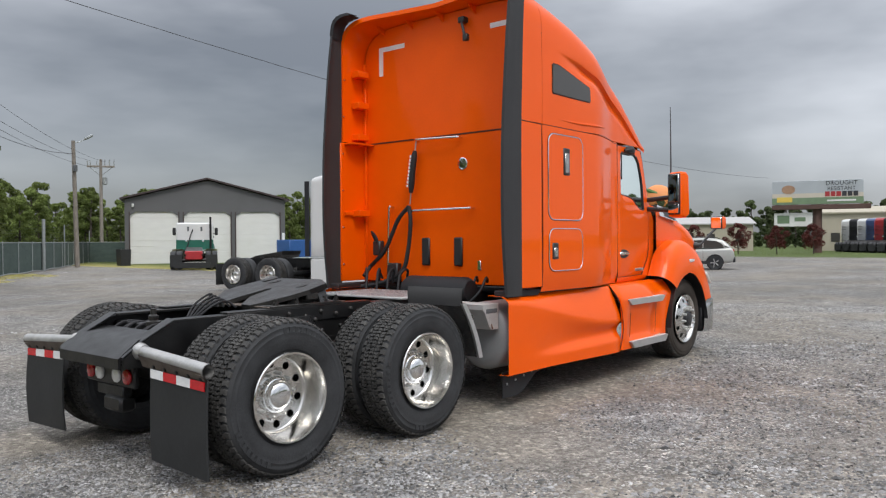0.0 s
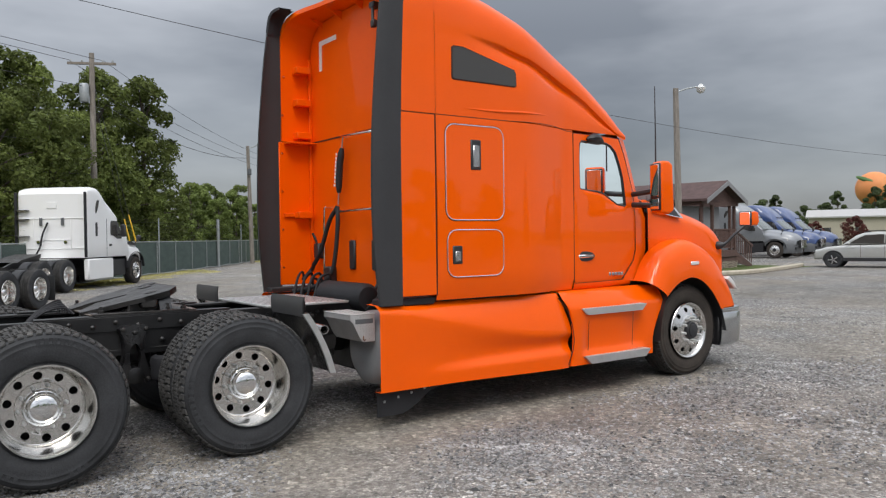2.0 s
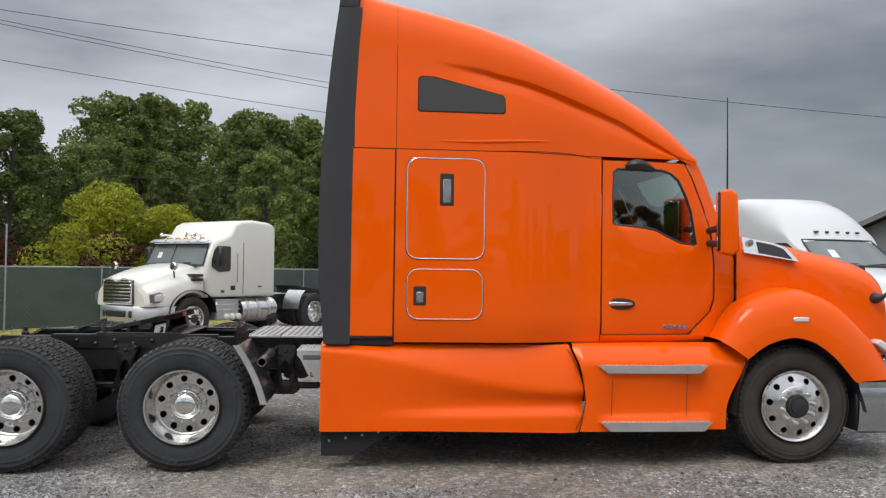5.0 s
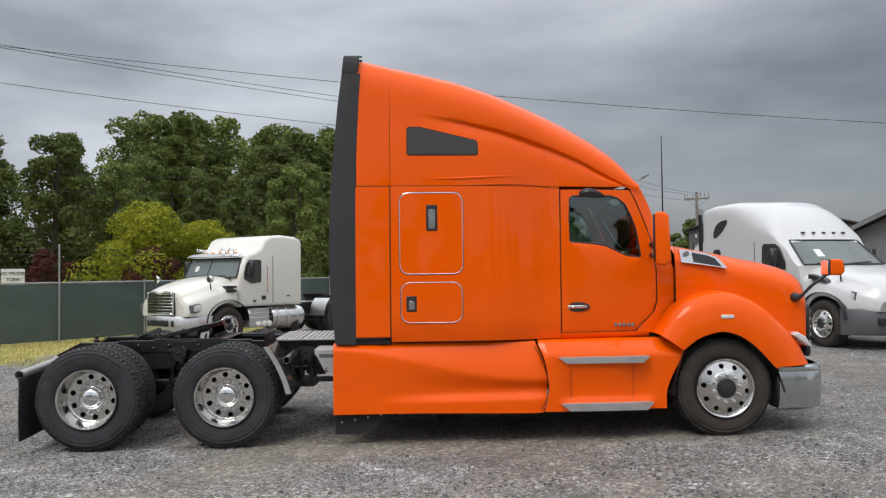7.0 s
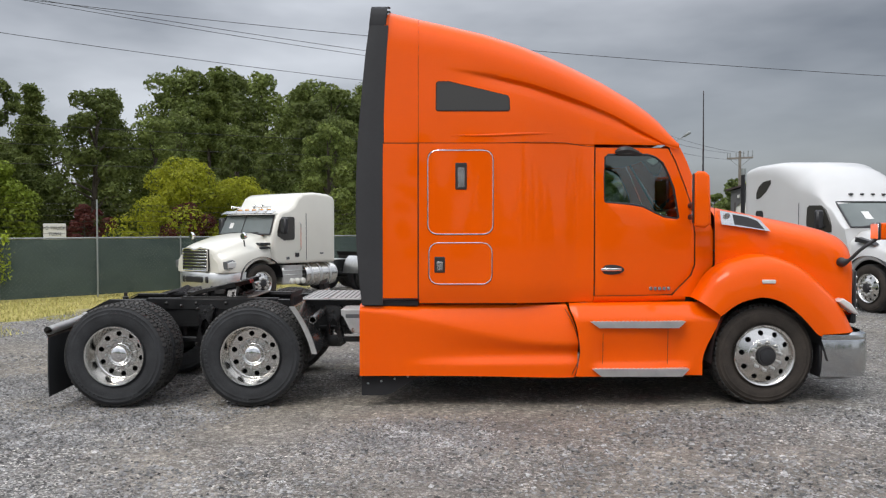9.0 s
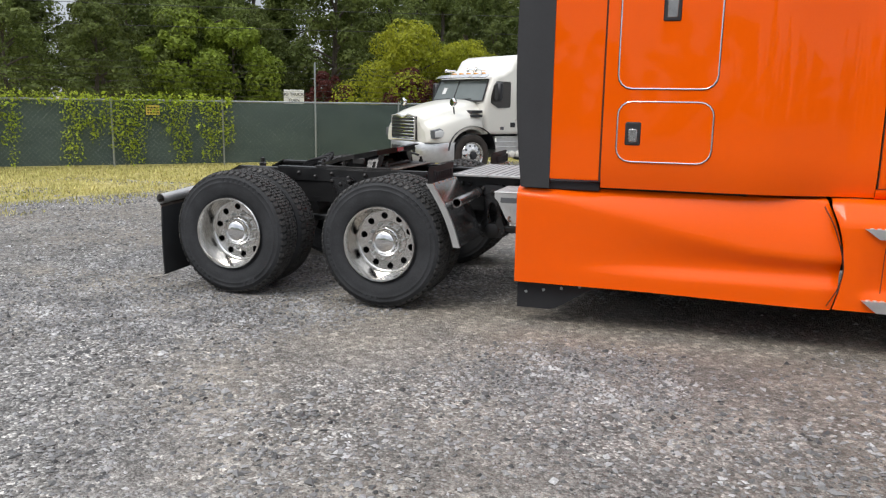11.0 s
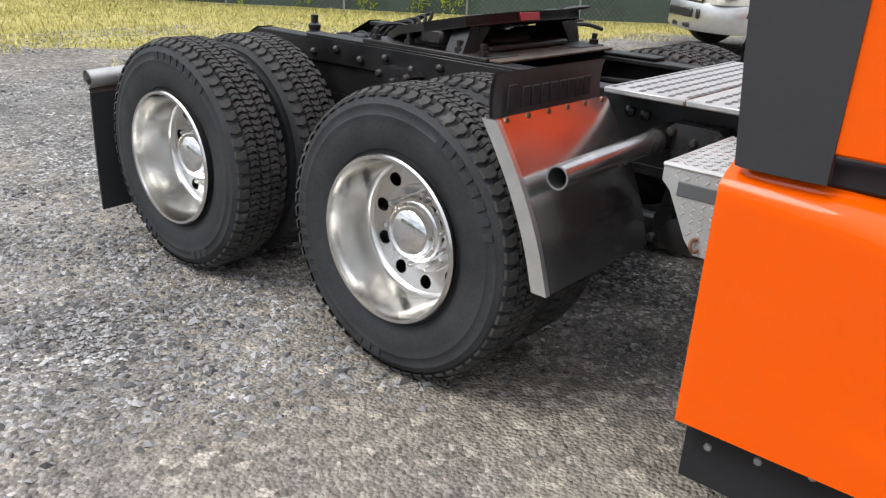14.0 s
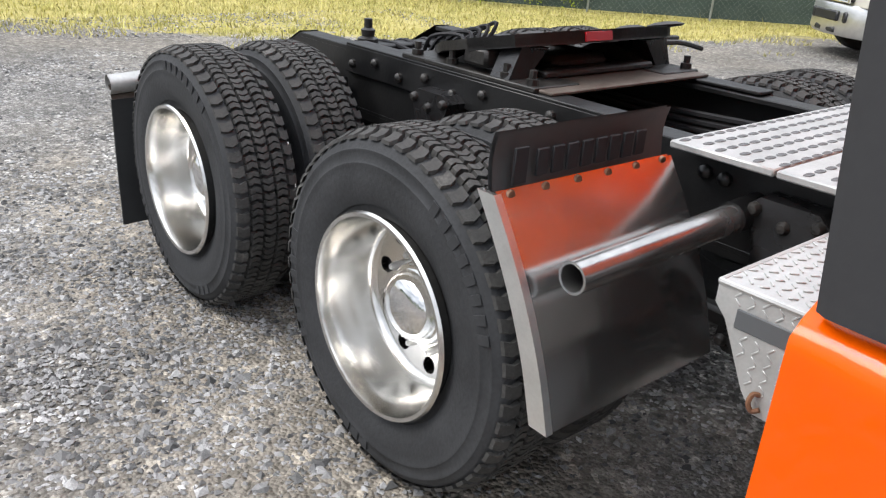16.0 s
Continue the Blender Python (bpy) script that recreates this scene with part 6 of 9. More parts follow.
# fuel tank fairings and step panels
for side in (-1, 1):
    rows = []
    SHOULDER = [(1.72, 0.95), (2.0, 0.925), (2.33, 0.85), (2.89, 0.715), (3.34, 0.625), (3.62, 0.60), (3.9, 0.60)]
    for x in np.linspace(1.725, 3.86, 48):
        s = (x - 1.725) / 2.135
        col = []
        zt = 1.0 - 0.008 * s
        zb = 0.312 - 0.02 * smooth01(s, 0.3, 1.0)
        zs, zl = interp(x, SHOULDER), 0.485 + 0.02 * s
        flare = smooth01(s, 0.10, 0.62)
        for v in np.linspace(0, 1, 30):
            z = zb + (zt - zb) * v
            y = 1.205 - 0.03 * smooth01(s, 0.93, 1.0)
            y -= 0.125 * max(0.0, (z - zs) / (1.0 - zs + 0.02)) ** 1.5
            dip = smooth01(z, zs + 0.03, zl + 0.02) if z > zl else 1 - smooth01(z, zl + 0.005, zl - 0.085)
            y -= 0.052 * flare * dip
            col.append((min(x, 3.86 - 0.10 * (abs(z - 0.56) / 0.42) ** 2), side * y, z))
        col.append((col[-1][0], side * 0.98, 1.005))
        col.insert(0, (col[0][0], side * 1.10, zb - 0.004))
        rows.append(col)
    fa = MB().grid(rows)
    fa.grid([[(x + 0.0, y, z) for x, y, z in rows[0]], [(x + 0.05, y - side * 0.02, z) for x, y, z in rows[0]]])
    part("tank_fairing", fa, M_ORANGE, truck, "sculpted orange tank fairing", 60)
    under = MB()
    for d in (0, 0.01):
        under.grid([[(x, side * (1.13 - d), z + (0.33 - z) * 0.8 * smooth01(x, 1.95, 2.34)) for x in np.linspace(1.735, 2.36, 14)] for z in (0.33, 0.26, 0.18, 0.105)])
    part("ground_skirt", under, M_BLACKRUB, truck, "black rubber skirt below the fairing")
    for k in range(4):
        part("skirt_bolt", MB().lathe([(0.012, 0), (0.010, side * 0.006), (0.0005, side * 0.008)], (1.80 + k * 0.13, side * 1.13, 0.225 + 0.022 * k), 8), M_GALV, truck)
    rows = []
    for x in np.linspace(3.78, 5.09, 34):
        s = (x - 3.78) / 1.31
        col = []
        for v in np.linspace(0, 1, 24):
            z = 0.30 + 0.70 * v
            y = 1.20 - 0.075 * smooth01(s, 0.55, 0.95)
            mid = smooth01(s, 0.12, 0.26) * (1 - smooth01(s, 0.80, 0.94))
            if 0.385 < z < 0.80:
                y -= 0.055 * mid * smooth01(z, 0.385, 0.43) * (1 - 0.6 * smooth01(z, 0.5, 0.8))
            if z >= 0.84:
                t = (z - 0.84) / 0.16
                y -= (0.09 + 0.04 * s) * t ** 1.3
            y -= 0.025 * (1 - smooth01(s, 0.0, 0.05))
            xx = x
            if s > 0.9:
                xx = x + 0.20 * smooth01(z, 0.42, 0.98) * (s - 0.9) / 0.1
            if s < 0.12:
                xx = max(x, 3.868 - 0.10 * (abs(z - 0.56) / 0.42) ** 2)
            col.append((xx, side * y, z))
        col.append((x, side * 0.95, 1.01))
        col.insert(0, (x, side * 1.05, 0.295))
        rows.append(col)
    sp = MB().grid(rows)
    sp.grid([rows[-1], [(x - 0.02, side * 0.8, z) for x, y, z in rows[-1]]])
    part("step_panel", sp, M_ORANGE, truck, "orange cab step panel", 60)
    part("fairing_gap", MB().tube(spline([(3.735, side * 1.12, 0.955), (3.80, side * 1.192, 0.82), (3.865, side * 1.20, 0.60), (3.85, side * 1.20, 0.45), (3.79, side * 1.20, 0.32)], 18), 0.004, 6), M_SEAM, truck)
    for x in (4.10, 4.735):
        part("step_gap", MB().tube([(x, side * 1.155, 0.42), (x, side * 1.165, 0.60), (x, side * 1.175, 0.79)], 0.0025, 5), M_SEAM, truck)
    for x0, x1, z0, z1, yo in ((3.965, 4.90, 0.775, 0.838, 1.215), (3.985, 4.93, 0.305, 0.378, 1.235)):
        yo2 = yo - 0.07
        st = MB()
        prof = [(x0, z1), (x1, z1), (x1 - 0.06, z0), (x0 + 0.09, z0)]
        st.prism([(x0, z1), (x0 + 0.09, z0), (x1 - 0.07, z0), (x1, z1)], side * (yo2 - 0.08), side * yo, "xz")
        sto = part("cab_step", st, M_BRUSH, truck, "brushed aluminium cab step")
        grip = MB().box(-0.012, -0.045, 0, 0.012, 0.045, 0.006, 0.002).mesh("step_grip", M_BRUSH)
        for k in range(22):
            part("step_grip", grip, None, sto).location = (x0 + 0.04 + (x1 - x0 - 0.08) * k / 21, side * (yo - 0.055), z1)
part("cab_gap_filler", MB().box(2.4, -0.93, 0.93, 5.0, 0.93, 0.975, 0.01), M_FRAME, truck)


# ---- ground: one gravel sheet to the horizon, with a grass verge along the fence ----
FENCE = [(-27.0, -6.2), (-14.0, 5.0), (-11.65, 6.72), (-9.9, 8.3), (-8.08, 9.98), (-6.45, 11.65), (-3.2, 15.55), (1.5, 21.1), (8.73, 30.63), (14.12, 38.0), (17.3, 42.7), (21.0, 48.8), (23.7, 52.95), (25.7, 50.5)]
VERGE = [(-26.0, -14.0), (-12.0, -4.5), (-7.3, 1.4), (-5.6, 4.8), (-4.8, 8.5), (-4.3, 11.2), (-1.6, 15.2), (2.2, 20.7), (8.9, 29.0), (11.0, 31.4), (15.0, 35.2), (18.0, 37.7), (21.6, 41.0)]


def side_of(line, x, y):
    """Signed distance to a polyline, positive to its left."""
    best = np.full(x.shape, 1e9)
    sign = np.ones(x.shape)
    for (ax, ay), (bx, by) in zip(line[:-1], line[1:]):
        dx, dy = bx - ax, by - ay
        t = np.clip(((x - ax) * dx + (y - ay) * dy) / (dx * dx + dy * dy), 0, 1)
        d = np.hypot(x - ax - t * dx, y - ay - t * dy)
        s = np.sign(dx * (y - ay) - dy * (x - ax))
        sign = np.where(d < best, s, sign)
        best = np.minimum(best, d)
    return best * sign


gx = np.concatenate([[-1500, -600, -250, -120, -70, -45], np.arange(-32, 36, 0.5), [40, 46, 54, 64, 76, 90, 120, 180, 300, 700, 1500]])
gy = np.concatenate([[-1500, -600, -250, -120, -60, -30], np.arange(-16, 48, 0.5), [52, 58, 66, 78, 95, 130, 200, 400, 1500]])
GX, GY = np.meshgrid(gx, gy)
near = np.exp(-((GX - 3) / 22) ** 2 - ((GY + 2) / 20) ** 2)
GZ = np.zeros_like(GX)
for i in range(GX.shape[0]):
    for j in range(GX.shape[1]):
        if near[i, j] > 0.01:
            GZ[i, j] = near[i, j] * (0.018 * noise.noise(Vector((GX[i, j] * 0.45, GY[i, j] * 0.45, 0.0))) + 0.008 * noise.noise(Vector((GX[i, j] * 1.7, GY[i, j] * 1.7, 4.0)))) - 0.006
nr, nc = GX.shape
me = bpy.data.meshes.new("ground")
me.from_pydata(np.stack([GX, GY, GZ], -1).reshape(-1, 3).tolist(), [], [(i * nc + j, i * nc + j + 1, (i + 1) * nc + j + 1, (i + 1) * nc + j) for i in range(nr - 1) for j in range(nc - 1)])
me.materials.append(M_GROUND)
me.polygons.foreach_set("use_smooth", [True] * len(me.polygons))
mask = np.clip(side_of(VERGE, GX, GY) / 1.8 + 0.42, 0, 1) * np.clip((34.0 - GY) / 9.0, 0.25, 1) * np.clip((23.5 - GX) / 1.5, 0, 1)
ROADSIDE = [(20.5, 13.4), (24.2, 10.2), (27.5, 11.4), (30.0, 11.9), (44.0, 17.5), (70.0, 27.0), (140.0, 60.0)]
mask = np.maximum(mask, np.where((GX > 19) & (GX < 33), np.clip(side_of(ROADSIDE[:4], GX, GY) / 1.5 + 0.35, 0, 0.75) * (GX < 33), 0))
mask = np.maximum(mask, np.clip((GX - 57 - 0.35 * np.abs(GY - 10)) / 3.0 + 0.4, 0, 1))
mask = np.maximum(mask, np.clip((GY - 68) / 4.0, 0, 1))
lush = np.clip((GX - 18) / 6.0, 0, 1)
att = me.attributes.new("grass", "FLOAT", "POINT")
att.data.foreach_set("value", mask.reshape(-1).astype(np.float32))
# wheel-line strip: crushed dust and painted brightness for ground shaded by the truck
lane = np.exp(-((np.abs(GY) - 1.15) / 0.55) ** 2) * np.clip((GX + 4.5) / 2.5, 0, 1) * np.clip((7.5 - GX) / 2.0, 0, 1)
me.attributes.new("lit_tracks", "FLOAT", "POINT").data.foreach_set("value", lane.reshape(-1).astype(np.float32))
me.attributes.new("lush", "FLOAT", "POINT").data.foreach_set("value", lush.reshape(-1).astype(np.float32))
tagged(new("ground", me), "grey crushed-stone yard with dusty worn patches and dry verge", "ground", kind="structure")


def ground_z(x, y):
    k = math.exp(-((x - 3) / 22) ** 2 - ((y + 2) / 20) ** 2)
    return k * (0.018 * noise.noise(Vector((x * 0.45, y * 0.45, 0.0))) + 0.008 * noise.noise(Vector((x * 1.7, y * 1.7, 4.0)))) - 0.006


rng = np.random.default_rng(7)


def scatter_stones(n, size, xr, yr, name, label):
    base = np.array([(1, 0, 0), (-1, 0, 0), (0, 1, 0), (0, -1, 0), (0, 0, 1), (0, 0, -0.6)], float)
    faces = np.array([(0, 2, 4), (2, 1, 4), (1, 3, 4), (3, 0, 4), (2, 0, 5), (1, 2, 5), (3, 1, 5), (0, 3, 5)])
    xy = np.stack([rng.uniform(*xr, n), rng.uniform(*yr, n)], 1)
    keep = np.array([noise.noise(Vector((x * 0.5, y * 0.5, 2.0))) > -0.35 + 0.5 * k for (x, y), k in zip(xy, rng.random(n))])
    xy = xy[keep]
    n = len(xy)
    s = size * np.exp(np.clip(rng.normal(0, 0.36, n), -0.9, 0.75))
    v = base[None] * (1 + rng.uniform(-0.45, 0.45, (n, 6, 3))) + rng.uniform(-0.35, 0.35, (n, 6, 3))
    v = v * s[:, None, None] * np.array([1.25, 1.0, 0.62])
    a = rng.uniform(0, 6.28, n)
    c, sn = np.cos(a)[:, None], np.sin(a)[:, None]
    x = v[:, :, 0] * c - v[:, :, 1] * sn + xy[:, :1]
    y = v[:, :, 0] * sn + v[:, :, 1] * c + xy[:, 1:]
    z = v[:, :, 2] + np.array([ground_z(p, q) for p, q in xy])[:, None] + s[:, None] * 0.12
    f = (faces[None] + 6 * np.arange(n)[:, None, None]).reshape(-1, 3)
    m = bpy.data.meshes.new(name)
    m.from_pydata(np.stack([x, y, z], -1).reshape(-1, 3).tolist(), [], f.tolist())
    m.materials.append(M_STONE)
    return tagged(new(name, m), label, "gravel", kind="stuff")


scatter_stones(48000, 0.0075, (-2.6, 3.0), (-2.6, 0.6), "gravel", "loose crushed grey stones on the yard")
scatter_stones(72000, 0.0098, (-4.0, 9.0), (-8.0, -1.2), "gravel", "loose crushed grey stones on the yard")
scatter_stones(26000, 0.0115, (0.0, 16.0), (-8.0, 9.0), "gravel", "loose crushed grey stones on the yard")
scatter_stones(34000, 0.010, (-9.0, -1.6), (-3.5, 6.0), "gravel", "loose crushed grey stones on the yard")


def grass_blades(n, name):
    xs = rng.uniform(-20, 12, n * 3)
    ys = rng.uniform(-6, 34, n * 3)
    d = side_of(VERGE, xs, ys)
    f = side_of(FENCE, xs, ys)
    dens = np.array([noise.noise(Vector((x * 0.8, y * 0.8, 9.0))) for x, y in zip(xs, ys)])
    ok = (f < 0.2) & (d > -1.4) & (dens + np.clip(d, -1.4, 2.0) * 0.35 > 0.05 - 0.3 * rng.random(n * 3))
    xs, ys = xs[ok][:n], ys[ok][:n]
    n = len(xs)
    a, h = rng.uniform(0, 6.28, n), rng.uniform(0.025, 0.075, n) * np.where(rng.random(n) < 0.04, 2.0, 1.0)
    lean, w = rng.uniform(0.2, 0.9, n) * h, rng.uniform(0.006, 0.014, n)
    c, s = np.cos(a), np.sin(a)
    b = rng.uniform(0, 6.28, n)
    v = np.zeros((n, 3, 3))
    v[:, 0] = np.stack([xs - w * c, ys - w * s, np.full(n, -0.005)], 1)
    v[:, 1] = np.stack([xs + w * c, ys + w * s, np.full(n, -0.005)], 1)
    v[:, 2] = np.stack([xs + lean * np.cos(b), ys + lean * np.sin(b), h], 1)
    m = bpy.data.meshes.new(name)
    m.from_pydata(v.reshape(-1, 3).tolist(), [], np.arange(3 * n).reshape(-1, 3).tolist())
    m.materials.append(M_GRASSB)
    return tagged(new(name, m), "dry yellowing mown grass along the fence", "grass", kind="stuff")


grass_blades(90000, "grass")


# ---- other tractor units in the yard ----
def reshaped(mb, verts):
    mb.v = verts
    return mb


def tractor(label, m, cfg, group="parked trucks"):
    """A parked tractor unit: x ahead, tandem at the origin, built from its outlines."""
    t = thing("semi_truck", label, "truck", group, m)
    P, w, XF_ = cfg["paint"], cfg["w"], cfg["xf"]
    low = cfg.get("lower", P)
    for side in (-1, 1):
        for x in (-0.66, 0.66):
            wheel(t, x, 0.51, 1.20, side, "drive", cfg.get("near", False))
            wheel(t, x, 0.51, 0.87, side, "inner", False)
        if XF_:
            wheel(t, XF_, 0.50, 1.18, side, "steer", cfg.get("near", False))
        part("frame_rail", MB().prism([(-1.5, 0.84), (-1.0, 0.98), (XF_ + 0.6, 0.98), (XF_ + 0.6, 0.72), (-1.4, 0.72)], side * 0.38, side * 0.46, "xz"), M_FRAME, t)
        part("mud_flap", MB().box(-1.36, min(side * 0.6, side * 1.2), 0.18, -1.34, max(side * 0.6, side * 1.2), 0.82, 0.004), M_FLAP, t)
    for x in (-0.66, 0.66):
        part("drive_axle", MB().cyl((x, -1, 0.51), (x, 1, 0.51), 0.09, n=10), M_FRAME, t)
    f = MB().prism([(0.5, 1.08), (0.55, 1.2), (-0.5, 1.05), (-0.7, 0.98), (-0.4, 0.98)], -0.42, 0.42, "xz").box(-0.2, -0.4, 0.97, 0.5, 0.4, 1.1, 0.02)
    part("fifth_wheel", f, M_GREASE, t, "greasy black fifth wheel")
    part("deck_plate", MB().box(1.0, -0.5, 0.985, cfg["back"] + 0.1, 0.5, 1.01, 0.004), M_BRUSH, t)
    part("engine_and_driveline", MB().box(cfg["back"], -0.42, 0.4, XF_ + 0.4, 0.42, 1.05, 0.05), M_FRAME, t)
    bow = cfg.get("bow", 0.0)
    xn = max(p[0] for p in cfg["cab"])
    tap = cfg.get("taper", 0.0)
    side_y = lambda x, z: w
    if "dome" in cfg:
        # a domed high-roof cab: sections across, square at the back and rounded ahead
        line = [p for p in cfg["cab"][1:-1]]
        xs_c = [cfg["back"] + 0.02] + list(np.linspace(cfg["back"] + 0.10, xn - 0.02, 44))
        top_z = lambda x: interp(x, line)
        round_n = lambda x: 14.0 - 11.2 * smooth01(x, cfg["back"] + 0.05, cfg["dome"] - 0.6) + 7.0 * smooth01(x, cfg["dome"] + 0.25, cfg["dome"] + 0.6)

        def side_y(x, z):
            zt = top_z(x)
            zs = min(2.42, zt - 0.06)
            f = min(0.98, max(0.0, (z - zs) / (zt - zs)))
            return w * (1 - f ** round_n(x)) ** (1 / round_n(x))

        rows = []
        for k, x in enumerate(xs_c):
            inset = 0.06 if k == 0 else 0.0
            zt = top_z(x) - inset
            zs, n_ = min(2.42, zt - 0.06), round_n(x)
            half = [(w - 0.02 - inset, 1.04), (w - inset, 1.08), (w - inset, 1.5), (w - inset, 1.5 + 0.5 * (zs - 1.5)), (w - inset, zs)]
            half += [((w - inset) * math.cos(math.pi / 2 * i / 16) ** (2 / n_), zs + (zt - zs) * math.sin(math.pi / 2 * i / 16) ** (2 / n_)) for i in range(1, 17)]
            rows.append([(x, -y, z) for y, z in half] + [(x, y, z) for y, z in half[-2::-1]])
        shell = MB().grid(rows)
        shell.add(rows[0][::-1], [tuple(range(len(rows[0])))])
        shell.add(rows[-1], [tuple(range(len(rows[-1])))])
        thin = lambda x, z: 1 - tap * smooth01(z, 1.78, 2.38) * smooth01(x, xn - 0.8, xn - 0.45)
        shell.v = [(x - bow * smooth01(x, xn - 1.9, xn - 0.72) * (abs(y) / w) ** 2.5 * smooth01(z, 1.0, 1.75), y * thin(x, z), z) for x, y, z in shell.v]
    else:
        shell = MB().puff(cfg["cab"], w, 0.10)
        shell.v = [(x - bow * smooth01(x, xn - 1.3, xn - 0.2) * (abs(y) / w) ** 2.5, y, z) for x, y, z in shell.v]
    cab = part("cab", shell, P, t, cfg.get("cab_label", ""), 45)
    if low is not P:
        part("cab_band", MB().box(cfg["back"] - 0.006, -w - 0.006, 1.04, cfg["cab"][-1][0] + 0.006, w + 0.006, cfg["band"], 0.02), low, t, "green painted lower half")
    if "loft" in cfg:
        st = spline(cfg["loft"], 40)
        rows = []
        for x, hw, zs, zt in st:
            dx = abs(x - XF_)
            zl = 0.50 + math.sqrt(max(0.0, 0.60 ** 2 - dx ** 2)) if dx < 0.58 else (0.80 if x > XF_ else 0.98)
            zl = min(zl, zs - 0.03)
            half = [(hw - 0.03, zl - 0.01), (hw, zl + 0.01), (hw + 0.012, zl + 0.35 * (zs - zl)), (hw, zl + 0.75 * (zs - zl)), (hw - 0.015, zs)]
            for i in range(1, 12):
                a = math.pi / 2 * i / 11
                shoulder = 0.10 * math.exp(-((i - 4.0) / 1.6) ** 2) * smooth01(zt - zs, 0.1, 0.4)
                half.append(((hw - 0.015) * math.cos(a) ** 0.62 - shoulder, zs + (zt - zs) * math.sin(a) ** 0.9))
            bw = cfg["nose"] * smooth01(x, XF_, st[-1][0])
            rows.append([(x + bw * (1 - (y / 1.2) ** 2), -y, z) for y, z in half] + [(x + bw * (1 - (y / 1.2) ** 2), y, z) for y, z in half[-2::-1]])
        hd = MB().grid(rows)
        hd.add(rows[-1], [tuple(range(len(rows[-1])))])
        hood = part("hood", hd, low, t, "smooth one-piece hood with wheel arches", 40)
    else:
        hood = part("hood", MB().puff(cfg["hood"], cfg["hw"], 0.16), low, t, "", 45)
    (xa, za), (xb, zb) = cfg["screen"]
    nx, nz = (za - zb), (xb - xa)
    L = math.hypot(nx, nz)
    nx, nz = nx / L * 0.012, nz / L * 0.012
    sw = w - 0.13
    scr = MB()
    for k in (0.4, 1.0):
        scr.grid([[(xa + nx * k - bow * abs(u) ** 2.5 * 0.75, u * (sw - 0.02) * (1 - tap), za + nz * k), (xb + nx * k - bow * abs(u) ** 2.5 * 0.75, u * (sw + 0.04) * (1 - 0.25 * tap), zb + nz * k)] for u in np.linspace(-1, 1, 13)])
    scr_ob = part("windscreen", scr, M_SCREENGLASS, t, "dark reflecting windscreen")
    if cfg.get("near"):
        # black surround, wipers and a paper behind the glass
        up = lambda u, f, k: (xa + (xb - xa) * f + nx * k - bow * abs(u) ** 2.5 * 0.75, u * (sw - 0.02 + 0.06 * f) * (1 - tap * (1 - 0.75 * f)), za + (zb - za) * f + nz * k)
        rim = [up(u, 0, 1.4) for u in np.linspace(-1, 1, 13)] + [up(1, f, 1.4) for f in (0.25, 0.5, 0.75)] + [up(u, 1, 1.4) for u in np.linspace(1, -1, 13)] + [up(-1, f, 1.4) for f in (0.75, 0.5, 0.25)]
        part("seal", MB().tube(rim, 0.022, 6, closed=True), M_PLASTIC, scr_ob, "black windscreen seal")
        for u0, u1 in ((-0.75, -0.15), (0.05, 0.65)):
            part("wiper", MB().tube([up(u0 + (u1 - u0) * k, 0.97 - 0.06 * k, 2.2) for k in (0, 0.5, 1)], 0.010, 5), M_PLASTIC, scr_ob)
        pu = -0.60
        part("paper", MB().add([up(pu, 0.38, 1.3), up(pu + 0.17, 0.38, 1.3), up(pu + 0.17, 0.68, 1.3), up(pu, 0.68, 1.3)], [(0, 1, 2, 3)]), M_SIGNW, scr_ob, "white paper behind the glass")
        if cfg.get("tanks"):
            part("centre_post", MB().tube([up(0.0, 0, 1.5), up(0.0, 0.5, 1.5), up(0.0, 1, 1.5)], 0.014, 6), M_PLASTIC, scr_ob)
            vis = MB()
            for k in (0.0, 0.02):
                vis.grid([[(xa + 0.16 - bow * abs(u) ** 2.5 * 0.75, u * (sw + 0.04), za + 0.04 + k) for u in np.linspace(-1, 1, 13)], [(xa - 0.02 - bow * abs(u) ** 2.5 * 0.75, u * (sw + 0.04), za + 0.12 + k) for u in np.linspace(-1, 1, 13)]])
            part("sun_visor", vis, M_TRIM, t, "bright metal sun visor")
            for side in (-1, 1):
                part("grab_handle", MB().tube([(3.46, side * w, 1.30), (3.46, side * (w + 0.05), 1.34), (3.46, side * (w + 0.05), 2.02), (3.46, side * w, 2.06)], 0.014, 6), M_CHROME, t, "chrome grab handle")
            part("aerial_cable", MB().tube(spline([(2.9, -0.6, 2.89), (2.5, -w + 0.02, 2.80), (2.35, -w - 0.01, 2.55), (2.13, -w - 0.005, 2.42)], 12), 0.012, 5), M_PLASTIC, t)
            for y in (-0.62, 0.30, 0.62):
                part("roof_horn", MB().lathe([(0.02, -0.14), (0.022, 0.0), (0.035, 0.10), (0.055, 0.15)], (xa - 0.14, y, za + 0.24), 12, "x").cyl((xa - 0.16, y, za + 0.12), (xa - 0.16, y, za + 0.22), 0.012, n=6), M_CHROME, t, "chrome roof horn")
            for side in (-1, 1):
                for k in range(3):
                    part("tank_end", MB().lathe([(0.085, 0.0), (0.08, side * 0.03), (0.05, side * 0.05), (0.0005, side * 0.055)], (cfg["back"] + 1.22 + 0.19 * k, side * 1.12, 0.50), 16), M_CREAM, t, "round cream tank end")
                    part("step_bar", MB().box(cfg["back"] + 1.16, min(side * 0.9, side * 1.15), 0.66 + 0.12 * k, XF_ - 0.70, max(side * 0.9, side * 1.15), 0.68 + 0.12 * k, 0.006), M_BRUSH, t)
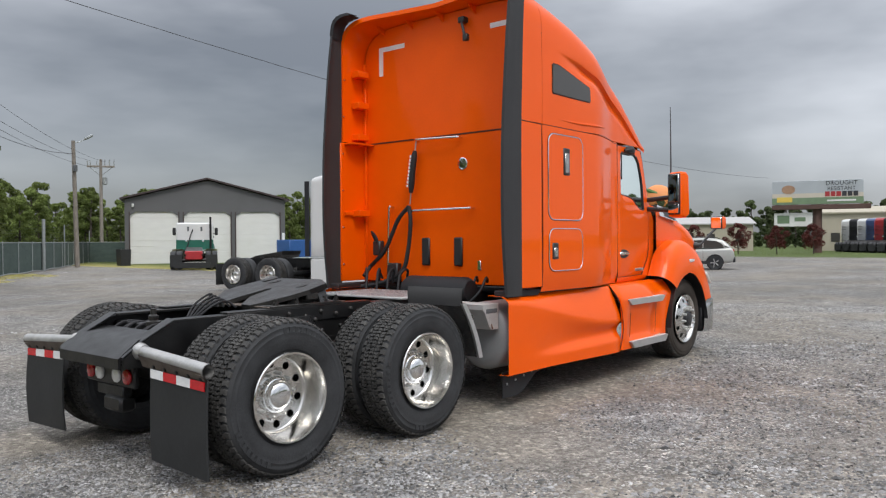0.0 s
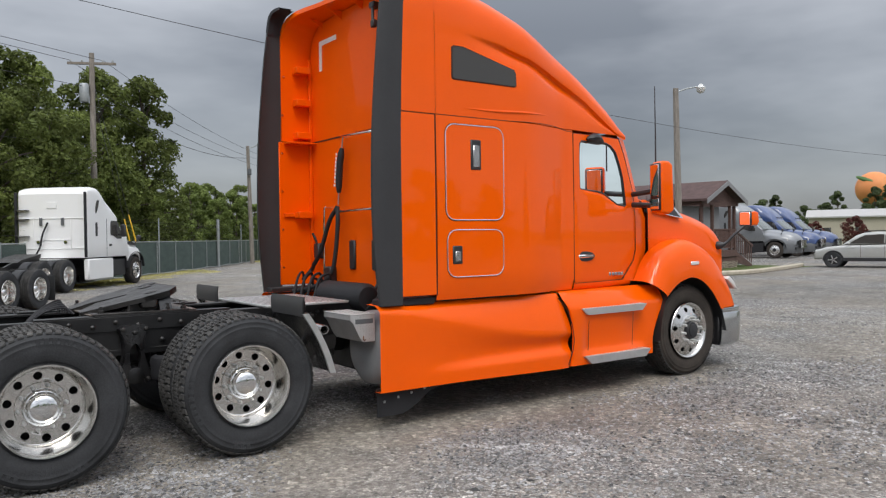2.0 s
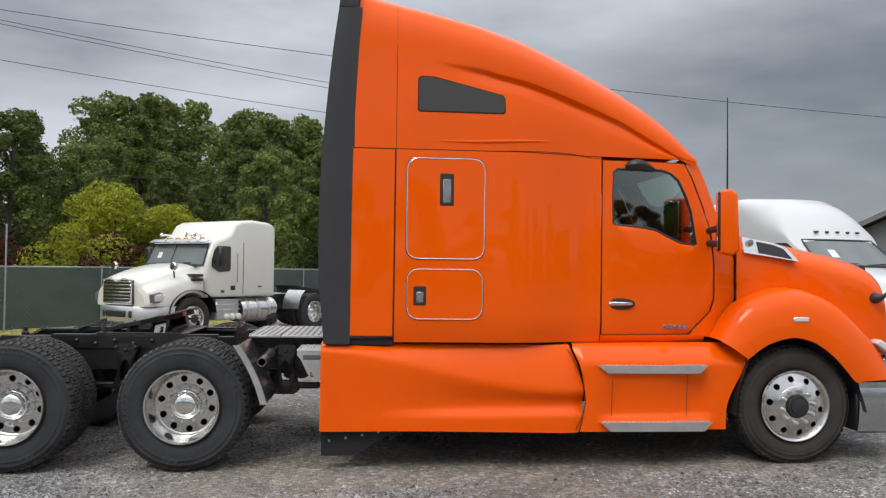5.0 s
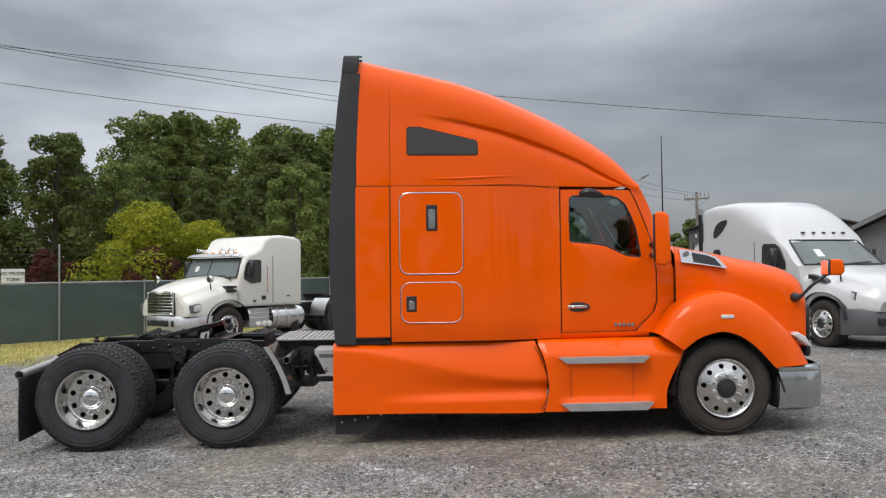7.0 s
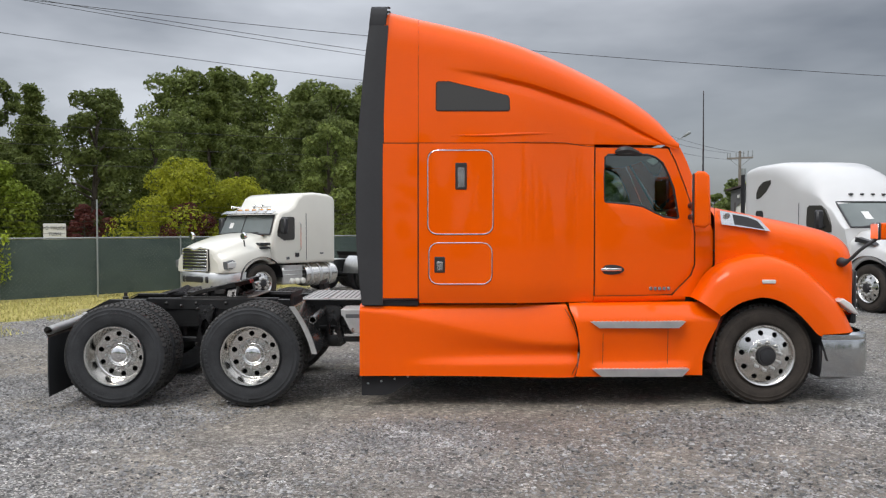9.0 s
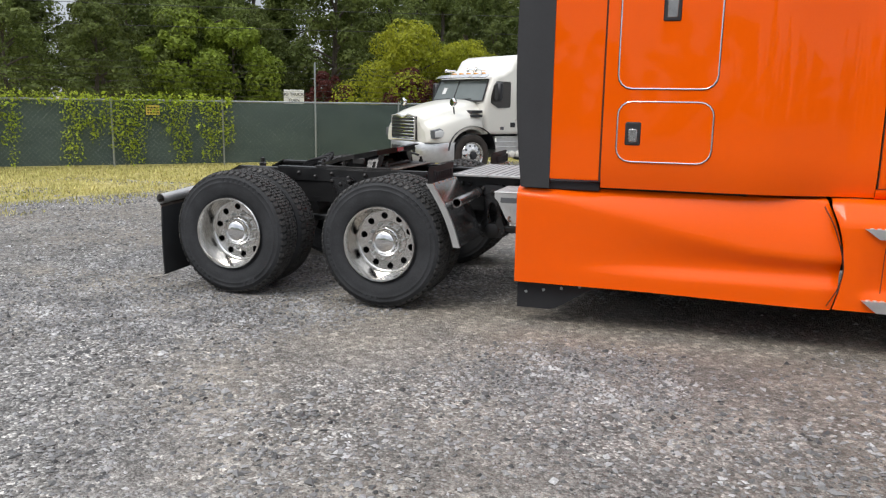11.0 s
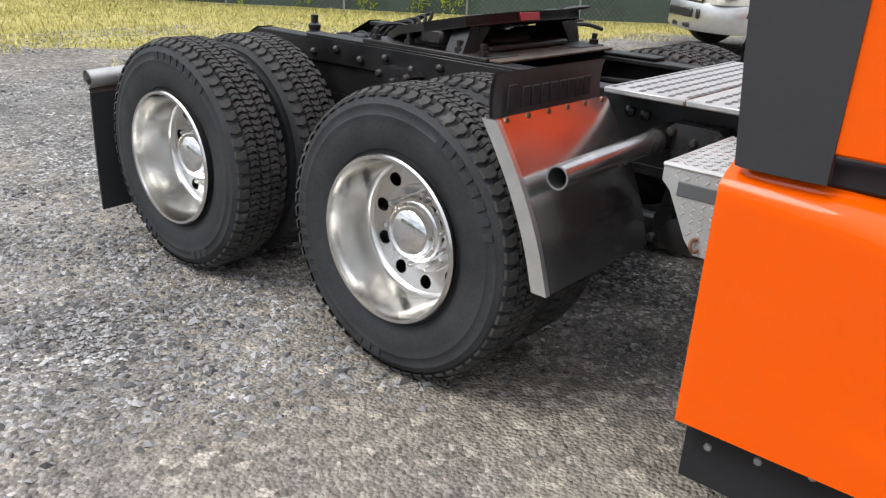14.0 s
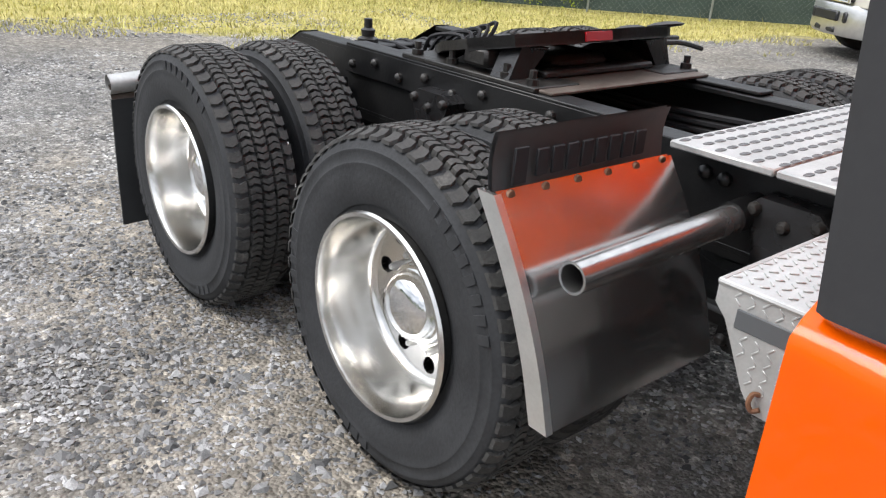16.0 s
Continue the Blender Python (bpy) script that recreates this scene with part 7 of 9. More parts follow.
    for side in (-1, 1):
        hug = lambda mb: reshaped(mb, [(x, math.copysign(side_y(x, z) - w + abs(y), y), z) for x, y, z in mb.v])
        part("door_window", hug(MB().prism(cfg["win"], side * (w - 0.03), side * (w + 0.012), "xz")), M_DARKGLASS, t, "dark side window")
        for poly, mat in cfg.get("sides", ()):
            part("side_detail", hug(MB().prism(poly, side * (w - 0.03), side * (w + 0.010), "xz")), mat, t)
        fx = XF_
        arch = [(fx - 0.66, 0.62), (fx - 0.60, 0.85), (fx - 0.42, 1.05), (fx - 0.15, 1.16), (fx + 0.15, 1.16), (fx + 0.42, 1.05), (fx + 0.6, 0.85), (fx + 0.66, 0.62)]
        up = [(x - 0.05 if x < fx else x + 0.1, z + 0.13 + (0.06 if abs(x - fx) < 0.3 else 0)) for x, z in arch]
        ap, upc = spline(arch, 20), spline(up, 20)
        if "loft" not in cfg:
            part("fender", MB().grid([[(x, side * (cfg["hw"] - 0.08), z + 0.05) for x, z in upc], [(x, side * (w + 0.02), z + 0.02) for x, z in upc], [(x, side * (w + 0.10), z) for x, z in ap], [(x, side * (w + 0.04), z - 0.02) for x, z in ap]]), low, t, "", 50)
        part("wheel_arch_liner", MB().grid([[(x, side * (w + 0.06), z) for x, z in ap], [(x, side * 0.55, z) for x, z in ap]]), M_PLASTIC, t)
        mx, mz = cfg["mirror"]
        part("door_mirror", MB().box(mx - 0.07, side * (w + 0.17) - 0.09, mz - 0.22, mx + 0.07, side * (w + 0.17) + 0.09, mz + 0.22, 0.04), cfg.get("mirror_mat", M_PLASTIC), t, "black door mirror")
        part("mirror_arm", MB().tube([(mx, side * (w - 0.02), mz - 0.15), (mx, side * (w + 0.15), mz - 0.12)], 0.025, 6), M_PLASTIC, t)
        hx, hz = cfg["hmirror"]
        if cfg.get("near") and not cfg.get("tanks"):
            part("cowl_vent", MB().prism([(XF_ - 0.42, 1.46), (XF_ - 0.40, 1.56), (XF_ + 0.02, 1.47), (XF_ + 0.12, 1.40)], side * (cfg["hw"] + 0.02), side * (cfg["hw"] + 0.165), "xz"), M_PLASTIC, t, "black cowl vent")
        part("hood_mirror", MB().lathe([(0.0005, 0.05), (0.08, 0.04), (0.10, 0.0), (0.07, -0.06), (0.0005, -0.08)], (hx, side * (cfg["hw"] + 0.10), hz), 14, "x"), cfg.get("hm_mat", M_PLASTIC), t, "round hood mirror")
        part("mirror_arm", MB().tube([(hx - 0.2, side * (cfg["hw"] - 0.1), hz - 0.36), (hx, side * (cfg["hw"] + 0.10), hz - 0.05)], 0.018, 6), M_PLASTIC, t)
        for sx, sz in cfg.get("slots", ()):
            part("hood_slot", MB().box(sx - 0.16, min(side * (cfg["hw"] - 0.05), side * (cfg["hw"] + 0.17)), sz - 0.03, sx + 0.16, max(side * (cfg["hw"] - 0.05), side * (cfg["hw"] + 0.17)), sz + 0.03, 0.004), M_PLASTIC, t, "black hood air slot")
        lx, lz = cfg["lamp"]
        part("headlight", MB().puff([(lx - 0.28, lz + 0.03), (lx - 0.05, lz + 0.10), (lx + 0.10, lz + 0.06), (lx + 0.10, lz - 0.08), (lx - 0.2, lz - 0.08)], 0.13, 0.03, side * (cfg.get("lamp_y", cfg["hw"] - 0.10))), M_LENS, t, "clear headlight")
        if cfg.get("near"):
            ly_ = cfg.get("lamp_y", cfg["hw"] - 0.10)
            part("headlight_bezel", MB().puff([(lx - 0.33, lz + 0.03), (lx - 0.05, lz + 0.13), (lx + 0.12, lz + 0.08), (lx + 0.12, lz - 0.10), (lx - 0.22, lz - 0.10)], 0.115, 0.03, side * ly_), M_GREYPL, t, "dark headlight surround")
            part("turn_lamp", MB().puff([(lx - 0.285, lz + 0.02), (lx - 0.17, lz + 0.06), (lx - 0.17, lz - 0.07), (lx - 0.21, lz - 0.07)], 0.136, 0.02, side * ly_), M_AMBER, t, "amber turn lamp")
        if cfg.get("tanks"):
            tk = MB().lathe([(0.001, 0), (0.24, 0.01), (0.30, 0.06), (0.31, 0.10), (0.31, 1.15), (0.29, 1.22), (0.001, 1.25)], (cfg["back"] - 0.15, side * 0.83, 0.64), 28, "x")
            part("fuel_tank", tk, M_ALU, t, "polished round fuel tank")
            for q in (0.3, 0.65, 1.0):
                part("tank_strap", MB().lathe([(0.318, 0), (0.322, 0.02), (0.322, 0.06), (0.318, 0.08)], (cfg["back"] - 0.15 + q, side * 0.83, 0.64), 28, "x"), M_BRUSH, t)
            part("cab_step", MB().box(cfg["back"] + 1.2, min(side * 0.7, side * 1.12), 0.42, XF_ - 0.72, max(side * 0.7, side * 1.12), 0.92, 0.03), M_BRUSH, t, "aluminium step box")
            q = MB()
            cv = spline([(-0.66 + 1.72, 1.10), (1.18, 0.98), (1.27, 0.80), (1.30, 0.60)], 10)
            q.grid([[(x, side * y, z) for x, z in cv] for y in (0.6, 1.2)])
            part("quarter_fender", q, M_BRUSH, t)
        else:
            part("skirt", MB().box(cfg["back"] + 0.05, min(side * 1.0, side * (w + 0.02)), 0.30, cfg["skirt_to"], max(side * 1.0, side * (w + 0.02)), 1.0, 0.04), P, t, "white side skirt")
            part("cab_step", MB().box(cfg["skirt_to"] + 0.02, min(side * 0.75, side * 1.08), 0.36, XF_ - 0.66, max(side * 0.75, side * 1.08), 0.95, 0.03), M_PLASTIC, t, "dark step well")
        part("edge_strip", MB().box(cfg["back"] - 0.14, min(side * (w - 0.03), side * w), 1.06, cfg["back"] + 0.02, max(side * (w - 0.03), side * w), cfg["top"] - 0.12, 0.008), cfg.get("strip", M_BLACKRUB), t, "dark rear edge strip") if cfg.get("strips", True) else None
    g = cfg["grille"]
    part("grille", MB().box(g[0] - 0.10, -g[1], g[2], g[0], g[1], g[3], 0.02), M_PLASTIC, t, "dark grille")
    if cfg.get("tanks") and cfg.get("near"):
        part("grille_surround", MB().tube([(g[0], -g[1], g[2]), (g[0], -g[1], g[3]), (g[0], -g[1] * 0.4, g[3] + 0.03), (g[0], 0, g[3] - 0.04), (g[0], g[1] * 0.4, g[3] + 0.03), (g[0], g[1], g[3]), (g[0], g[1], g[2])], 0.022, 8, closed=True), M_CHROME, t, "chrome grille surround")
    n = cfg.get("slats", 6)
    for k in range(n):
        z = g[2] + (g[3] - g[2]) * (k + 0.5) / n
        part("grille_bar", MB().box(g[0] - 0.01, -g[1] + 0.02, z - 0.016, g[0] + 0.015, g[1] - 0.02, z + 0.016, 0.006), cfg.get("slat_mat", M_CHROME), t)
    bz0, bz1 = cfg["bumper"]
    bx = max(p[0] for p in cfg["hood"]) + 0.05
    bm_ = MB()
    bpts = spline([(XF_ + 0.50, 1.16), (bx - 0.38, 1.11), (bx - 0.14, 0.92), (bx + 0.06, 0.55), (bx + 0.14, 0.0)], 14)
    bpts = bpts + [(x, -y) for x, y in bpts[-2::-1]]
    bm_.grid([[(x - 0.03, y, bz1) for x, y in bpts], [(x, y, bz1 - 0.04) for x, y in bpts], [(x, y, bz0 + 0.06) for x, y in bpts], [(x - 0.05, y, bz0) for x, y in bpts]])
    part("bumper", bm_, cfg["bumper_mat"], t, cfg.get("bumper_label", ""), 40)
    if cfg.get("tanks") and cfg.get("near"):
        for y0_, y1_, z0_, z1_, xo in ((-0.34, 0.34, 0.55, 0.70, 0.15), (-0.30, 0.30, 0.38, 0.46, 0.13), (0.42, 0.52, 0.54, 0.70, 0.10), (-0.52, -0.42, 0.54, 0.70, 0.10)):
            part("bumper_opening", MB().box(bx - 0.05, y0_, z0_, bx + xo, y1_, z1_, 0.02), M_PLASTIC, t)
    for y in (-0.55, 0.55) if not cfg.get("tanks") else ():
        part("bumper_opening", MB().box(bx - 0.04, y - 0.20, (bz0 + bz1) / 2 - 0.05, bx + 0.065, y + 0.22, (bz0 + bz1) / 2 + 0.09, 0.01), M_PLASTIC, t)
    # back wall fittings
    for y in (-0.45, 0.45):
        part("rear_lamp", MB().lathe([(0.06, 0), (0.058, -0.02), (0.0005, -0.024)], (cfg["back"], y, 1.55), 14, "x"), M_CHROME, t)
        part("vent_cover", MB().box(cfg["back"] - 0.03, y * 0.8 - 0.05, 2.1, cfg["back"] + 0.01, y * 0.8 + 0.05, 2.35, 0.01), M_GREYPL, t)
    if "dome" in cfg and cfg.get("near"):
        for z0_, z1_, y1_ in ((2.32, 2.345, w - 0.12), (2.66, 2.86, 0.16), (1.34, 1.36, w - 0.12), (1.62, 1.64, 0.62)):
            part("back_rib", MB().box(cfg["back"] - 0.004, -y1_, z0_, cfg["back"] + 0.03, y1_, z1_, 0.006), P, t)
        for y in (-0.62, 0.62):
            part("back_rib", MB().box(cfg["back"] - 0.004, y - 0.012, 1.36, cfg["back"] + 0.03, y + 0.012, 2.30, 0.006), P, t)
    for z in (3.2, 2.6, 2.3, 1.75, 1.15):
        if z < cfg["top"] - 0.2 and cfg.get("strips", True):
            part("edge_bracket", MB().box(cfg["back"] - 0.12, w - 0.42, z - 0.015, cfg["back"] + 0.01, w - 0.02, z + 0.015, 0.005), M_PLASTIC, t)
    part("cable", MB().tube(spline([(cfg["back"] - 0.06, 0.1, 2.2), (cfg["back"] - 0.12, 0.25, 1.8), (cfg["back"] - 0.10, 0.35, 1.4), (cfg["back"] - 0.2, 0.5, 1.05)], 14), 0.03, 8), M_BLACKRUB, t)
    for k in range(cfg.get("roof_lamps", 0)):
        y = (-0.6, -0.3, 0, 0.3, 0.6)[k] * (1 - tap)
        lx_, lz_ = cfg["roof_lamp_at"]
        part("roof_lamp", MB().box(lx_ - 0.06, y - 0.035, lz_, lx_ + 0.06, y + 0.035, lz_ + 0.045, 0.015), cfg.get("roof_lamp_mat", M_AMBER), t, "roof marker lamp")
    return t


def at(x, y, dx, dy):
    """A pose on the ground, heading along (dx, dy)."""
    return pose(x, y, 0, 0, 0, math.degrees(math.atan2(dy, dx)))


def longer(cfg, add):
    """The same tractor with a longer sleeper: all ahead of the cab door moves on by add."""
    f = lambda x: x + add * smooth01(x, cfg["back"] + 0.15, 3.35) if x < 3.35 else x + add
    out = dict(cfg)
    for k in ("cab", "screen", "win", "hood"):
        out[k] = [(f(x), z) for x, z in cfg[k]]
    out["screen"] = tuple(out["screen"])
    out["loft"] = [(x + add, *r) for x, *r in cfg["loft"]]
    out["sides"] = [([(f(x), z) for x, z in p], m) for p, m in cfg["sides"]]
    for k in ("mirror", "hmirror", "lamp", "roof_lamp_at"):
        out[k] = (f(cfg[k][0]), cfg[k][1])
    out["dome"] = cfg["dome"] + add
    out["xf"], out["skirt_to"] = cfg["xf"] + add, cfg["skirt_to"] + add
    out["grille"] = (cfg["grille"][0] + add, *cfg["grille"][1:])
    return out


CASC = dict(w=1.16, taper=0.10, dome=4.10, xf=5.55, back=2.12, paint=M_WHITE, hw=1.0, top=3.30, near=True, bow=0.20,
            cab=[(2.12, 1.04), (2.12, 3.16), (2.24, 3.30), (2.5, 3.37), (2.85, 3.40), (3.2, 3.34), (3.55, 3.19), (3.85, 2.97), (4.10, 2.71), (4.26, 2.47), (4.34, 2.35), (5.0, 1.75), (5.05, 1.04)],
            hood=[(4.9, 1.0), (4.9, 1.74), (5.9, 1.66), (6.3, 1.48), (6.52, 1.2), (6.56, 0.95), (6.56, 0.8), (6.2, 0.95)],
            screen=((4.36, 2.33), (5.01, 1.76)), win=[(3.60, 1.78), (3.58, 1.88), (3.60, 2.22), (3.68, 2.28), (4.08, 2.27), (4.20, 2.17), (4.42, 1.80), (4.42, 1.66), (4.06, 1.66), (3.82, 1.75)],
            sides=[([(2.53, 2.50), (2.53, 2.66), (2.58, 2.82), (2.66, 2.93), (2.78, 2.96), (2.79, 2.88), (2.71, 2.68), (2.60, 2.52)], M_DARKGLASS), ([(2.53, 1.74), (2.52, 1.80), (2.52, 2.14), (2.54, 2.20), (2.64, 2.20), (2.66, 2.14), (2.66, 1.80), (2.64, 1.74)], M_PLASTIC), ([(3.48, 1.40), (3.48, 1.48), (3.66, 1.48), (3.66, 1.40)], M_PLASTIC), ([(3.30, 1.06), (3.30, 2.34), (3.312, 2.34), (3.312, 1.06)], M_GREYPL)],
            mirror=(4.22, 1.94), hmirror=(6.0, 1.70), lamp=(6.18, 1.10), skirt_to=3.75, grille=(6.88, 0.58, 0.62, 1.10), slats=7, slat_mat=M_CHROME,
            lamp_y=0.90, nose=0.38, loft=[(4.86, 1.12, 1.34, 1.76), (5.3, 1.16, 1.26, 1.72), (5.7, 1.17, 1.20, 1.64), (6.0, 1.11, 1.13, 1.54), (6.22, 0.99, 1.05, 1.38), (6.34, 0.85, 0.98, 1.22), (6.40, 0.72, 0.92, 1.06)],
            bumper=(0.30, 0.84), bumper_mat=M_GREYPL, bumper_label="dark grey plastic bumper", roof_lamps=5, roof_lamp_at=(4.22, 2.50), roof_lamp_mat=M_PLASTIC)
HAUL = longer(CASC, 1.05)
MACK = dict(w=1.14, xf=4.75, back=2.12, paint=M_CREAM, hw=0.98, top=2.82, near=True, tanks=True, strips=False, bow=0.14,
            cab=[(2.12, 0.97), (2.12, 2.68), (2.20, 2.79), (2.4, 2.85), (2.9, 2.88), (3.30, 2.84), (3.52, 2.74), (3.70, 2.50), (3.94, 2.40), (4.16, 2.35), (4.28, 2.25), (4.50, 1.70), (4.50, 0.97)],
            hood=[(4.4, 1.0), (4.4, 1.72), (5.0, 1.64), (5.45, 1.50), (5.70, 1.32), (5.78, 1.05), (5.78, 0.86), (5.3, 0.95)],
            screen=((4.285, 2.23), (4.49, 1.74)), win=[(3.66, 1.60), (3.64, 1.66), (3.64, 2.16), (3.67, 2.20), (4.06, 2.20), (4.14, 2.10), (4.22, 1.84), (4.22, 1.70), (4.00, 1.58)],
            sides=[([(3.48, 1.14), (3.48, 1.25), (3.62, 1.25), (3.62, 1.14)], M_PLASTIC), ([(3.22, 1.05), (3.22, 2.3), (3.232, 2.3), (3.232, 1.05)], M_GREYPL), ([(2.6, 1.2), (2.6, 1.24), (2.72, 1.24), (2.72, 1.2)], M_GREYPL), ([(3.82, 1.08), (3.82, 1.15), (3.92, 1.15), (3.92, 1.08)], M_GREYPL)],
            mirror=(4.12, 1.96), hmirror=(5.25, 1.70), hm_mat=M_CHROME, lamp=(5.64, 0.99), skirt_to=3.3, grille=(5.915, 0.50, 0.84, 1.38), slats=7, slat_mat=M_CHROME,
            lamp_y=0.97, nose=0.12, loft=[(4.40, 1.08, 1.36, 1.79), (4.75, 1.15, 1.28, 1.75), (5.05, 1.16, 1.21, 1.68), (5.35, 1.13, 1.14, 1.58), (5.58, 1.06, 1.06, 1.49), (5.72, 0.94, 0.98, 1.42), (5.76, 0.84, 0.92, 1.34)],
            bumper=(0.34, 0.80), bumper_mat=M_BRUSH, bumper_label="satin aluminium bumper", roof_lamps=5, roof_lamp_at=(4.05, 2.37), slots=((4.62, 1.50), (4.62, 1.40)))
PETE = dict(w=1.0, xf=4.6, back=1.6, paint=M_WHITE, lower=M_GREENP, band=1.62, hw=0.85, top=2.6, tanks=True, strips=False,
            cab=[(1.6, 1.04), (1.6, 2.50), (1.75, 2.58), (3.1, 2.6), (3.3, 2.5), (3.5, 1.95), (3.5, 1.04)],
            hood=[(3.4, 1.0), (3.4, 1.9), (4.6, 1.75), (5.3, 1.6), (5.4, 1.4), (5.4, 0.9), (5.0, 0.95)],
            screen=((3.31, 2.45), (3.49, 1.98)), win=[(2.8, 1.95), (2.8, 2.4), (3.2, 2.4), (3.35, 2.0)], mirror=(3.2, 2.1), hmirror=(4.9, 1.8), lamp=(5.1, 1.2),
            skirt_to=3.2, grille=(5.43, 0.4, 0.8, 1.5), bumper=(0.4, 0.8), bumper_mat=M_CHROME)
U = Vector((0.62, 0.785, 0)).normalized()
Rv = Vector((0.785, -0.62, 0)).normalized()
mk = Vector((0.98, 13.2, 0)) - Vector((0.785, -0.62, 0)) * 1.02
tractor("cream white mid-roof tractor unit with polished tank, by the fence", at(mk.x, mk.y, -0.615, -0.79) @ Matrix.Diagonal((0.93, 0.93, 0.93, 1)), MACK)
ta = Vector((2.62, 19.3, 0)) - Vector((0.79, -0.61, 0)) * 1.1
tractor("white sleeper tractor unit with black edge strips and ribbed back", at(ta.x, ta.y, 0.61, 0.79), dict(CASC, paint=M_FRESH, back=1.95, cab=[(1.95, 1.04), (1.95, 3.16), (2.06, 3.30), (2.4, 3.36)] + CASC["cab"][4:]))
th = Vector((0.189, -0.982, 0)).normalized()
tc_ = Vector((11.48, 7.50, 0)) + Vector((-th.y, th.x, 0)) * 1.21 - th * HAUL["xf"] * 1.03
tractor("white high-roof sleeper tractor with dark grey bumper", at(tc_.x, tc_.y, th.x, th.y) @ Matrix.Diagonal((1.03, 1.03, 1.005, 1)), HAUL)
pete = tractor("white and green day-cab tractor with red rear frame, by the garage", at(19.9, 32.6, 0.55, 0.835), PETE)
part("red_rear_frame", MB().box(-1.45, -0.45, 0.55, -0.9, 0.45, 1.02, 0.05), M_REDP, pete, "red painted rear frame")
part("rear_drag_plate", MB().prism([(-1.0, 0.12), (1.0, 0.12), (1.05, 0.34), (0.6, 0.42), (-0.6, 0.42), (-1.05, 0.34)], -1.50, -1.46, "yz"), M_FLAP, pete)
part("exhaust_stack", MB().cyl((1.5, -0.85, 1.0), (1.5, -0.85, 2.9), 0.06, n=10), M_FRAME, pete)
far_cfg = dict(CASC, near=False)
for k, (x, y, mat, lab) in enumerate(((41.5, 25.66, M_GREYP, "grey sleeper tractor unit in the row"), (45.6, 26.7, M_BLUEP, "dark blue sleeper tractor unit in the row"), (49.7, 27.8, M_BLUEP, "dark blue sleeper tractor unit in the row"))):
    tractor(lab, at(x, y, 0.25, -0.97), dict(far_cfg, paint=mat), "trucks beside the office")
for k, (mat, nm) in enumerate(((M_WHITE, "white"), (M_BLACKRUB, "black"), (M_WHITE, "white"), (M_BLUEP, "blue"), (M_REDP, "dark red"), (M_BLACKRUB, "black"), (M_YELLOWP, "yellow"), (M_WHITE, "white"), (M_WHITE, "white"))):
    p0 = Vector((85.0, 14.6, 0)).lerp(Vector((76.0, 6.6, 0)), k / 8)
    tractor(nm + " tractor unit parked nose-in along the far edge", at(p0.x - 1.0, p0.y, 1.0, 0.05), dict(far_cfg, paint=mat, strip=mat), "trucks along the far edge")


